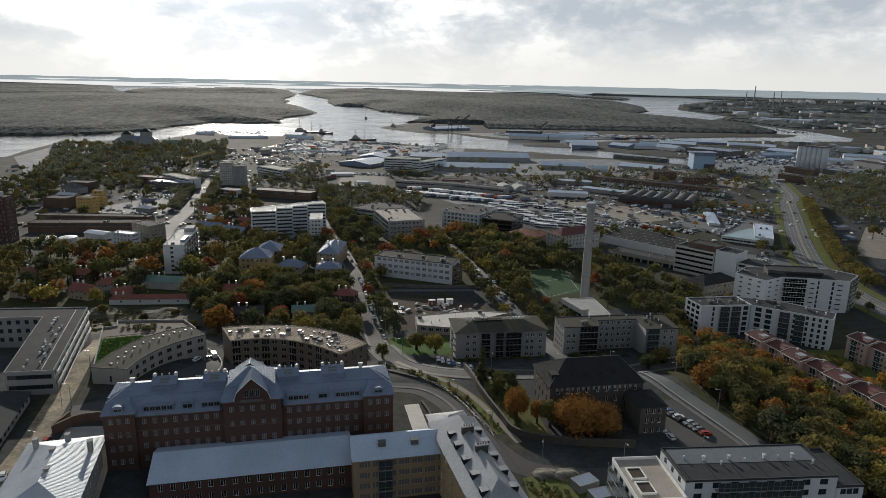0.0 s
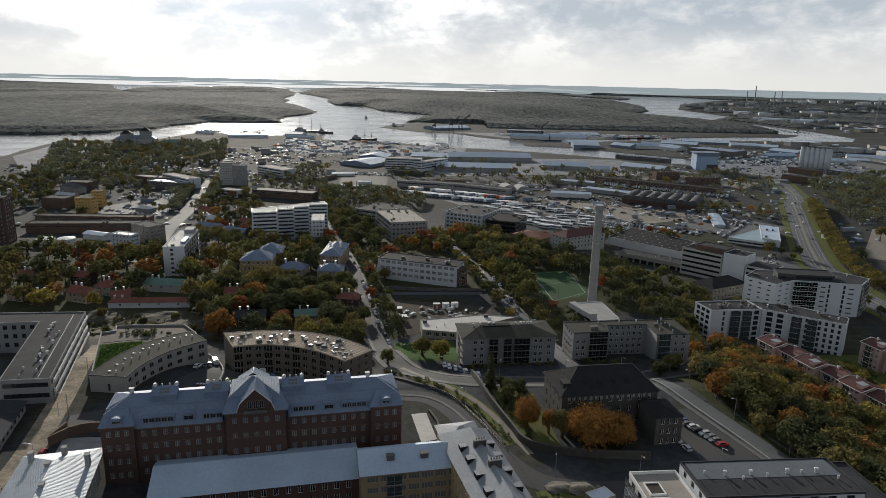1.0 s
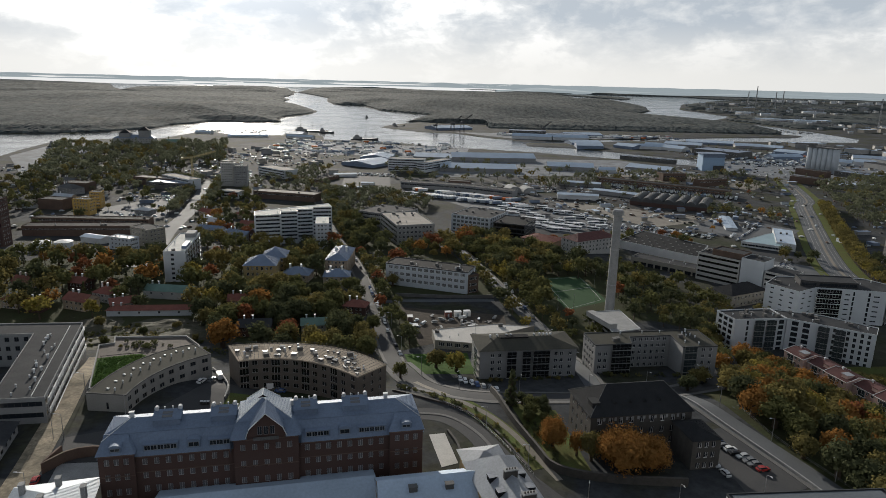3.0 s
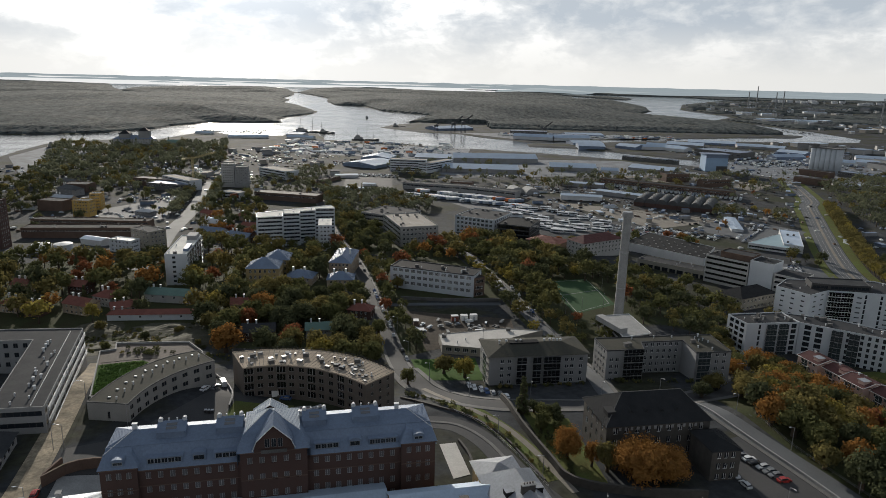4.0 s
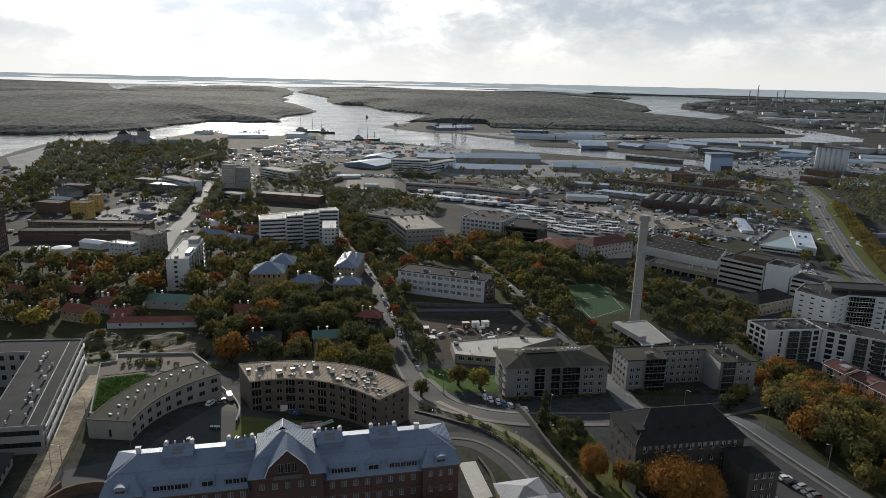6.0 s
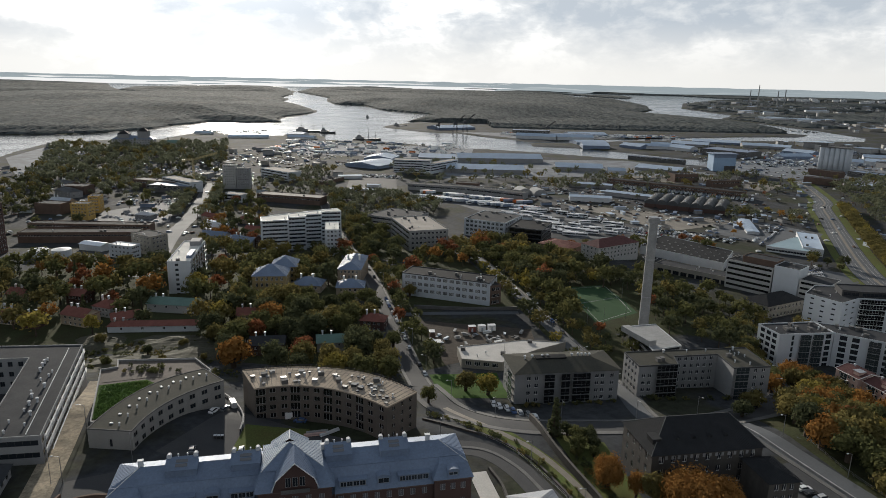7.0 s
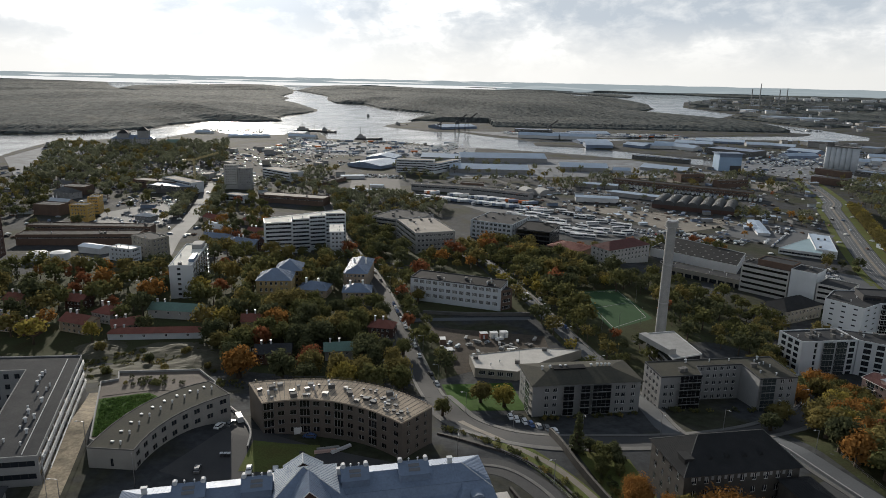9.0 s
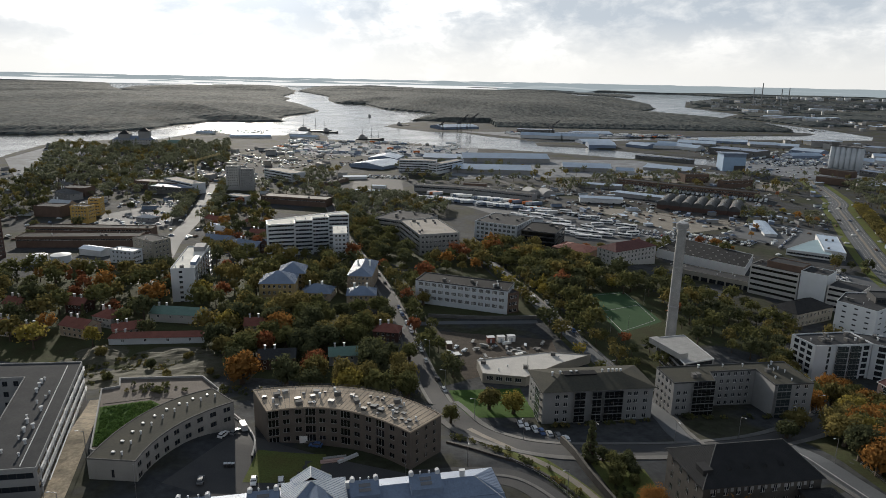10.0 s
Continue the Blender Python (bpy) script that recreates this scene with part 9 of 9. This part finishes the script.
def harbour_crane(x, y, h):
    ob = thing("harbour_crane", (x, y, gz(x, y)), 0.3, "dark steel quay crane on the far quay", "crane", "quay cranes")
    bm = bmesh.new()
    for dx in (-6, 6):
        for dy in (-5, 5):
            tube(bm, (dx, dy, -1), (dx * 0.6, dy * 0.6, h * 0.55), 0.6, 0.5, 5)
    box(bm, -5, 5, -4, 4, h * 0.5, h * 0.68)
    part("portal", bm, METAL_DARK, ob)
    bm = bmesh.new()
    lattice(bm, (0, 0, h * 0.66), (h * 0.6, -4, h * 1.1), 2, 6, r=0.35)
    part("boom", bm, METAL_DARK, ob)


def ship(x, y, ln, turn, label, mast=True):
    ob = thing("ship", (x, y, 0), radians(turn), label, "ship", "ships")
    bm = bmesh.new()
    w = ln * 0.09
    loft(bm, ((-ln / 2, w * 0.8, w, -1.5, 3.5), (-ln * 0.2, w * 0.9, w, -1.5, 3.2), (ln * 0.3, w * 0.8, w * 0.95, -1.5, 3.8), (ln / 2, 0.2, 0.6, -1.0, 5.0)))
    part("hull", bm, METAL_DARK, ob)
    bm = bmesh.new()
    box(bm, -ln * 0.42, -ln * 0.1, -w * 0.7, w * 0.7, 3, 8), box(bm, -ln * 0.36, -ln * 0.2, -w * 0.6, w * 0.6, 8, 12)
    part("deckhouse", bm, CONCRETE, ob)
    if mast:
        for k in (-0.28, 0.05, 0.3):
            bm = bmesh.new()
            tube(bm, (ln * k, 0, 3), (ln * k, 0, ln * 0.3 + 8 * (k < 0.1)), 0.5, 0.3, 6)
            tube(bm, (ln * k - ln * 0.06, 0, ln * 0.16), (ln * k + ln * 0.06, 0, ln * 0.19), 0.3, 0.3, 5)
            part("mast", bm, METAL_DARK, ob)
    return ob


silo(), blue_store(), roundhouse(), castle()
tower_crane(-312.5, 851, 33, 35, 30)
for x, y, h in ((36, 1815, 40), (62, 1820, 44), (270, 1762, 34), (-10, 1850, 26)):
    harbour_crane(x, y, h)
ship(-170, 1545, 62, 8, "dark museum ship with tall masts at the quay"), ship(-330, 1745, 90, 5, "dark vessel moored at the pier"), ship(-285, 1720, 40, -10, "grey tug moored at the pier", False)
ship(-246, 2390, 26, 30, "small dark boat under way", False), ship(-700, 1245, 30, 40, "small tug at the river quay", False), ship(-120, 2010, 40, 12, "dark workboat beyond the pier", False)


def marina():
    r = random.Random(41)
    bm = bmesh.new()
    for _ in range(260):
        if r.random() < 0.45:
            x, y = r.uniform(-600, -440), r.uniform(1660, 1760)
        else:
            t = r.random()
            x, y = 1010 + 260 * t * 0.6 + r.uniform(-25, 25), 2950 - 800 * t + r.uniform(-30, 30)
        fx, fy, fz, k = far(x, y, 0.0)
        m = Matrix.Translation((float(fx), float(fy), float(fz))) @ Matrix.Rotation(r.uniform(0, 3), 4, "Z")
        loft_len = r.uniform(3, 6) * float(k)
        s = r.choice((0, 0, 1, 2))
        box(bm, -loft_len, loft_len, -1.2, 1.2, -0.3, 1.3, s, m), box(bm, -loft_len * 0.4, loft_len * 0.3, -0.9, 0.9, 1.3, 2.3, 0, m)
    tagged(part("boats", bm, [WHITE_PAINT, METAL_DARK, CONCRETE_DARK], None), "white yachts moored in the marinas", "boats", kind="stuff")


def far_town():
    """Pale houses and halls on the far shores."""
    r = random.Random(42)
    bm = bmesh.new()
    for _ in range(640):
        z = r.randrange(5)
        if z == 0:
            x, y = r.uniform(1350, 3200), r.uniform(2600, 6000)
        elif z == 1:
            x, y = r.uniform(-1250, -820), r.uniform(1520, 1640)
        elif z == 2:
            x, y = r.uniform(1300, 2300), r.uniform(1900, 2900)
        elif z == 3:
            x, y = r.uniform(760, 1500), r.uniform(1150, 1650)
        else:
            x, y = r.uniform(-700, -150), r.uniform(850, 1350)
            if r.random() < 0.9:
                continue
        if z == 1 and shore(np.array([x]), np.array([y]))[0] < 12 or z in (0, 2) and shore(np.array([x]), np.array([y]))[0] < 20 or blocked(x, y, 4):
            continue
        fx, fy, fz, k = far(x, y, gz(x, y))
        k = float(k)
        m = Matrix.Translation((float(fx), float(fy), float(fz))) @ Matrix.Rotation(r.uniform(0, 3), 4, "Z")
        big = r.random() < 0.25
        a, b, h = (r.uniform(18, 45), r.uniform(9, 18), r.uniform(7, 12)) if big else (r.uniform(5, 10), r.uniform(4, 7), r.uniform(5, 9))
        if z in (1, 4):
            a, b, h = min(a, r.uniform(6, 16)), min(b, r.uniform(5, 9)), min(h, r.uniform(4, 9))
        if z == 0:
            h += 12
        s = r.choice((1, 1, 2, 4, 4) if z != 1 else (1, 1, 4))
        box(bm, -a * k, a * k, -b * k, b * k, -3, h * k, s, m)
        box(bm, -a * k * 1.02, a * k * 1.02, -b * k * 1.03, b * k * 1.03, h * k, h * k + 0.7, r.choice((5, 5, 8) if x < 0 else (5, 6, 7)), m)
    # halls, storage tanks and blocks in the clearings
    for x, y, a, b, h, turn in ((1590, 3510, 34, 26, 14, 10), (1655, 3390, 34, 26, 14, -20), (1455, 2830, 115, 20, 11, -26), (1500, 2760, 40, 16, 9, -26), (2150, 3860, 60, 18, 12, -15)):
        fx, fy, fz, k = [float(v) for v in far(x, y, gz(x, y))]
        m = Matrix.Translation((fx, fy, fz)) @ Matrix.Rotation(radians(turn), 4, "Z")
        box(bm, -a * k, a * k, -b * k, b * k, -3, h * k, 0, m), box(bm, -a * k * 1.01, a * k * 1.01, -b * k * 1.02, b * k * 1.02, h * k, h * k + 1.2, 7, m)
    for cx, cy, cr in TOWN:
        for _ in range(11 if cy < 7000 else 26):
            d, w = cr * math.sqrt(r.random()) * 0.9, r.uniform(0, 6.283)
            x, y = cx + d * math.cos(w), cy + d * math.sin(w)
            if shore(np.array([x]), np.array([y]))[0] < 20:
                continue
            fx, fy, fz, k = [float(v) for v in far(x, y, gz(x, y))]
            if cy > 7000 and r.random() < 0.6:
                tube(bm, (fx, fy, fz - 3), (fx, fy, fz + 22 * k), 32 * k, 32 * k, 12)
                continue
            m = Matrix.Translation((fx, fy, fz)) @ Matrix.Rotation(r.uniform(0, 3), 4, "Z")
            a, b, h = r.uniform(6, 15), r.uniform(5, 9), r.uniform(5, 11)
            box(bm, -a * k, a * k, -b * k, b * k, -3, h * k, r.choice((1, 0, 4, 4)), m), box(bm, -a * k * 1.03, a * k * 1.03, -b * k * 1.05, b * k * 1.05, h * k, h * k + 0.8, r.choice((5, 7, 7, 8)), m)
    tagged(part("distant_houses", bm, [METAL_LIGHT, PLASTER_GREY, BEIGE, BRICK_BROWN, PLASTER, FELT, METAL_BLUE, METAL_PALE, FELT_LIGHT], None), "distant pale halls and houses across the water", "houses", kind="stuff")


def far_stacks():
    for x, y, h in ((2350, 5000, 150), (2290, 5000, 110), (2520, 5050, 110), (2600, 5100, 120), (1455, 2230, 110)):
        fx, fy, fz, k = [float(v) for v in far(x, y, 3.0)]
        if y > 3000:
            ob = thing("refinery_stack", (fx, fy, fz), 0, "slender grey stack on the horizon", "chimney", "far stacks")
            bm = bmesh.new()
            tube(bm, (0, 0, -5), (0, 0, h * k), 5 * k, 3 * k, 10)
            part("shaft", bm, CONCRETE, ob)
        else:
            ob = thing("radio_mast", (fx, fy, fz), 0, "tall lattice radio mast", "mast")
            bm = bmesh.new()
            lattice(bm, (0, 0, -2), (0, 0, h * k), 3, 20, r=0.4)
            part("mast", bm, STEEL, ob)


marina(), far_town(), far_stacks()


def clutter():
    """Parked vehicles, stacks and low sheds in the far yards, too small to pick apart."""
    r = random.Random(55)
    bm = bmesh.new()
    for _ in range(2600):
        z = r.randrange(6)
        x, y = ((r.uniform(-620, -220), r.uniform(560, 1000)), (r.uniform(-330, 40), r.uniform(1060, 1480)), (r.uniform(40, 330), r.uniform(640, 900)),
                (r.uniform(230, 560), r.uniform(560, 1150)), (r.uniform(480, 900), r.uniform(1080, 1500)), (r.uniform(-480, -200), r.uniform(880, 1300)))[z]
        if on_road(x, y) and r.random() < 0.7 or blocked(x, y, 1.0):
            continue
        m = Matrix.Translation((x, y, gz(x, y))) @ Matrix.Rotation(r.choice((0.1, 0.2, 1.2, 1.7)) + r.uniform(-0.1, 0.1), 4, "Z")
        s = r.choice((0, 0, 1, 1, 2, 3, 3, 4))
        if r.random() < 0.9:
            box(bm, -2.2, 2.2, -0.9, 0.9, 0.2, 0.95, s, m), box(bm, -1.4, 0.9, -0.8, 0.8, 0.95, 1.45, s, m)
        else:
            a, b, h = r.uniform(2.5, 7), r.uniform(1.3, 3), r.uniform(2.0, 3.6)
            box(bm, -a, a, -b, b, -1, h, r.choice((1, 2, 5, 6)), m), box(bm, -a - 0.2, a + 0.2, -b - 0.2, b + 0.2, h, h + 0.25, r.choice((7, 7, 7, 9) if x < 0 else (2, 7, 7, 8)), m)
    # rows of parked cars
    for x0, y0, dx, dy, n, rows, gap in ((-338, 720, 2.9, 0.6, 22, 3, 13), (-330, 610, 2.9, 0.4, 16, 2, 12), (182, 640, 2.2, -1.9, 26, 3, 9), (-275, 520, 2.8, 0.2, 8, 2, 9),
                                         (300, 640, 1.4, 2.6, 12, 2, 8), (110, 720, 2.1, -2.0, 18, 2, 9), (560, 1180, 2.6, 1.2, 40, 5, 12), (-120, 960, 2.8, -0.4, 20, 3, 10), (60, 985, 2.8, -0.2, 20, 2, 12), (740, 1330, 2.8, -0.8, 40, 5, 12)):
        u = Vector((dx, dy)).normalized()
        for k in range(rows):
            for i in range(n):
                if r.random() < 0.22:
                    continue
                x, y = x0 + dx * i - u.y * gap * k, y0 + dy * i + u.x * gap * k
                if blocked(x, y, 1.0) or on_road(x, y):
                    continue
                m = Matrix.Translation((x, y, gz(x, y))) @ Matrix.Rotation(math.atan2(dy, dx) + 1.57 + r.uniform(-0.05, 0.05), 4, "Z")
                s = r.choice((0, 0, 1, 1, 2, 3, 3))
                box(bm, -2.2, 2.2, -0.9, 0.9, 0.2, 0.95, s, m), box(bm, -1.4, 0.9, -0.8, 0.8, 0.95, 1.45, 3 if r.random() < 0.4 else s, m)
    tagged(part("yard_clutter", bm, [WHITE_PAINT, METAL_GREY, METAL_BLUE, RUBBER, BRICK_BROWN, PLASTER_GREY, BEIGE, FELT, METAL_PALE, FELT_LIGHT], None), "parked vehicles and low sheds in the far yards", "clutter", kind="stuff")


clutter()


# ---- street furniture ----
def lamp_meshes():
    bm = bmesh.new()
    tube(bm, (0, 0, -0.3), (0, 0, 8.0), 0.11, 0.07, 8)
    pole = bpy.data.meshes.new("pole")
    bm.to_mesh(pole)
    bm.free()
    pole.materials.append(STEEL)
    bm = bmesh.new()
    tube(bm, (0, 0, 7.9), (1.6, 0, 8.4), 0.06, 0.05, 6)
    arm = bpy.data.meshes.new("arm")
    bm.to_mesh(arm)
    bm.free()
    arm.materials.append(STEEL)
    bm = bmesh.new()
    loft(bm, ((1.4, 0.12, 0.08, 8.32, 8.46), (1.8, 0.2, 0.14, 8.3, 8.5), (2.3, 0.1, 0.06, 8.36, 8.46)))
    head = bpy.data.meshes.new("lamp_head")
    bm.to_mesh(head)
    bm.free()
    head.materials.append(METAL_LIGHT)
    return pole, arm, head


LAMP = lamp_meshes()


def street_lamp(x, y, turn):
    ob = thing("street_lamp", (x, y, gz(x, y)), radians(turn), "grey steel street lamp beside the road", "lamp", "street lamps")
    for n, m in zip(("pole", "arm", "lamp_head"), LAMP):
        part(n, m, None, ob)


for pts, off, gap in ((MAIN, 5.2, 32), (FRONT, 5.2, 26), (VILLA_ROAD, 4.6, 24), (RAMP, 4.9, 26), (DIRT, 5.2, 30), (SIDE, -4.2, 34)):
    line = spline(pts, 2.0)
    run = 8.0
    for a, b in zip(line, line[1:]):
        run += (b - a).length
        if run > gap:
            run = 0.0
            u = (b - a).normalized()
            p = a + Vector((-u.y, u.x)) * off
            if not blocked(p.x, p.y, 0.5) and p.y < 480:
                street_lamp(p.x, p.y, math.degrees(math.atan2(u.x, -u.y)) + (0 if off < 0 else 180))


def railing(pts, label, high=1.1):
    """A steel rail on posts, set on the ground."""
    line = spline(pts, 2.4)
    ob = thing("railing", (line[0].x, line[0].y, gz(*line[0])), 0, label, "railing", "railings")
    o = Vector((line[0].x, line[0].y, gz(*line[0])))
    q = [Vector((p.x, p.y, gz(p.x, p.y))) - o for p in line]
    bm = bmesh.new()
    tube(bm, (0, 0, -0.2), (0, 0, high), 0.04, 0.04, 5)
    mesh = bpy.data.meshes.new("post")
    bm.to_mesh(mesh)
    bm.free()
    mesh.materials.append(STEEL)
    for p in q:
        part("post", mesh, None, ob, matrix=Matrix.Translation(p))
    bm = bmesh.new()
    for a, b in zip(q, q[1:]):
        for z in (high, high * 0.5):
            tube(bm, a + Vector((0, 0, z)), b + Vector((0, 0, z)), 0.035, 0.035, 5)
    part("rail", bm, STEEL, ob)


railing([(104, 236), (106, 214), (112, 190), (119, 165)], "steel railing along the pale street")
railing([(-4, 236), (6, 226), (15, 208), (22, 190)], "steel railing along the ramp")


def fence_posts():
    """Tall net posts round the pitch and flag poles by the hall."""
    for x, y, h in ((61, 366, 9), (70, 367, 9), (84, 376, 9), (95, 384, 9), (58, 398, 9), (57, 430, 9), (92, 412, 9), (-35, 224, 9), (-120, 196, 12), (-103, 206, 10), (12, 312, 12)):
        ob = thing("pole", (x, y, gz(x, y)), 0, "slender grey steel pole on the ground", "pole", "poles")
        bm = bmesh.new()
        tube(bm, (0, 0, -0.3), (0, 0, h), 0.1, 0.05, 6)
        part("shaft", bm, STEEL, ob)
        bm = bmesh.new()
        tube(bm, (0, 0, h), (0, 0, h + 0.15), 0.12, 0.02, 6)
        part("finial", bm, METAL_LIGHT, ob)


fence_posts()


def site_things():
    """Stacks, cabins and a skip on the building yard behind the lawn."""
    for x, y, t, mat, lab in ((0, 352, 10, TILE_RED, "red site cabin"), (5, 353, 10, WHITE_PAINT, "white site cabin"), (10, 354, 12, WHITE_PAINT, "white site cabin"), (-20, 344, 95, BRICK_BROWN, "brown site shed"), (-17, 331, 95, FELT, "dark site shed")):
        ob = thing("site_cabin", (x, y, gz(x, y)), radians(t), lab + " on the building yard", "cabin", "site cabins")
        bm = bmesh.new()
        box(bm, -1.8, 1.8, -1.3, 1.3, 0, 2.8)
        part("body", bm, mat, ob)
        bm = bmesh.new()
        box(bm, -1.9, 1.9, -1.4, 1.4, 2.8, 2.95)
        part("roof", bm, METAL_LIGHT, ob)
        bm = bmesh.new()
        box(bm, -0.5, 0.4, -1.34, -1.3, 0.1, 2.0)
        part("door", bm, METAL_GREY, ob)
    r = random.Random(6)
    for i in range(34):
        x, y = r.uniform(-22, 26), r.uniform(328, 352)
        if blocked(x, y, 1):
            continue
        ob = thing("material_stack", (x, y, gz(x, y)), r.uniform(0, 3), "stack of pale building material on the yard", "stack", "material stacks")
        bm = bmesh.new()
        for k in range(r.choice((2, 3, 4))):
            a = r.uniform(0.5, 2.4)
            box(bm, -a, a, -0.6, 0.6, k * 0.35, k * 0.35 + 0.3)
        part("stack", bm, r.choice((WHITE_PAINT, CONCRETE, METAL_GREY, CONCRETE_DARK, CONCRETE)), ob)


site_things()


def courtyard_things():
    """A lorry, stacked pipes and bins in the courtyard of the curved block."""
    z = gz(-66, 246)
    lorry = thing("lorry", (-66.5, 246.0, z + 0.1), 0.35, "small blue and white lorry parked in the courtyard", "lorry")
    bm = bmesh.new()
    box(bm, -3.2, 1.6, -1.1, 1.1, 0.8, 3.0)
    part("box_body", bm, WHITE_PAINT, lorry)
    bm = bmesh.new()
    loft(bm, ((1.8, 1.05, 1.0, 0.6, 2.3), (3.0, 1.05, 0.95, 0.6, 2.2), (3.4, 1.0, 0.9, 0.6, 1.3)))
    part("cab", bm, CAR_PAINTS[4], lorry)
    for x in (-2.2, 2.4):
        for y in (-0.9, 0.9):
            part("wheel", WHEEL, None, lorry, matrix=pose(x, y, 0.35))
    for k, (x, y, turn, mat) in enumerate(((-57.5, 234.0, 14, PLASTER_PINK), (-57.0, 235.6, 14, CONCRETE), (-53.0, 235.5, 40, METAL_LIGHT))):
        ob = thing("pipe_stack", (x, y, gz(x, y) + 0.1), radians(turn), "stack of long pale pipes lying in the courtyard", "pipes", "pipe stacks")
        for i in range(5):
            bm = bmesh.new()
            yy, zz = (-0.5 + 0.5 * i, 0.22) if i < 3 else (-0.25 + 0.5 * (i - 3), 0.62)
            tube(bm, (-3.5, yy, zz), (3.5, yy, zz), 0.22, 0.22, 8)
            part("pipe", bm, mat, ob)
    for i in range(3):
        x, y = -86.4 + i * 1.0, 225.0 + i * 0.3
        ob = thing("waste_bin", (x, y, gz(x, y) + 0.07), 0.2, "dark waste bin with a pale lid beside the yard", "bin", "waste bins")
        bm = bmesh.new()
        loft(bm, ((-0.4, 0.4, 0.48, 0, 1.1), (0.4, 0.4, 0.48, 0, 1.1)))
        part("body", bm, METAL_DARK, ob)
        bm = bmesh.new()
        box(bm, -0.45, 0.45, -0.52, 0.52, 1.1, 1.2)
        part("lid", bm, METAL_LIGHT, ob)


courtyard_things()
railing([(-97, 263), (-90, 254), (-86, 248)], "white railing on the courtyard wall", 1.2)
railing([(-86, 248), (-82, 240), (-80, 233)], "white railing beside the courtyard ramp", 1.2)


def shrubs():
    """Low bushes and rough planting along slopes, the deck and the garden."""
    g = np.random.default_rng(9)
    r = random.Random(9)
    forms = [crown_arrays(g, 1.0, 1.4, 6, 12, 0.11) for _ in range(4)]
    verts, slots = [], []
    spots = []
    for line, n, wide in (([(-20, 254), (-6, 242), (4, 232), (14, 216), (21, 198)], 60, 2.8), ([(94, 240), (103, 214), (110, 188), (118, 160)], 60, 1.0), ([(24, 228), (27, 208), (33, 194)], 30, 3.0),
                          ([(-118, 230), (-113, 246), (-104, 254)], 50, 2.0), ([(-130, 262), (-112, 262)], 24, 3.0), ([(14, 266), (50, 271)], 30, 1.0), ([(62, 274), (110, 275)], 26, 1.0), ([(-190, 300), (-110, 330)], 330, 17.0), ([(-150, 282), (-100, 290), (-70, 285)], 90, 6.0), ([(30, 164), (46, 152)], 20, 4.0)):
        q = spline(line, 1.0)
        for _ in range(n):
            p = r.choice(q)
            spots.append((p.x + r.uniform(-wide, wide), p.y + r.uniform(-wide, wide)))
    for x, y in spots:
        deck_top = -140 < x < -98 and 222 < y < 272 and shore_distance(np.array([x]), np.array([y]), [(-123.4, 223.8), (-119.5, 222), (-116, 243), (-99, 258), (-108.2, 271.7), (-135.8, 269.0), (-138.1, 260.7)])[0] > 0.5
        if not deck_top and (blocked(x, y, 0.3) or on_road(x, y)):
            continue
        h = r.uniform(0.7, 2.0)
        v = forms[r.randrange(4)]
        p = v * h + (x, y, (31.5 if deck_top else gz(x, y)) - 0.15 * h)
        verts.append(p)
        slots.append(np.full(len(v) // 4, r.choice((0, 0, 1, 1, 1, 2))))
    mesh = quads_mesh("shrubs", np.concatenate(verts), list(LEAVES.values()))
    mesh.polygons.foreach_set("material_index", np.concatenate(slots).astype(np.int32))
    tagged(new("shrubs", mesh), "low green and russet shrubs along slopes and beds", "shrubs", kind="stuff")


shrubs()
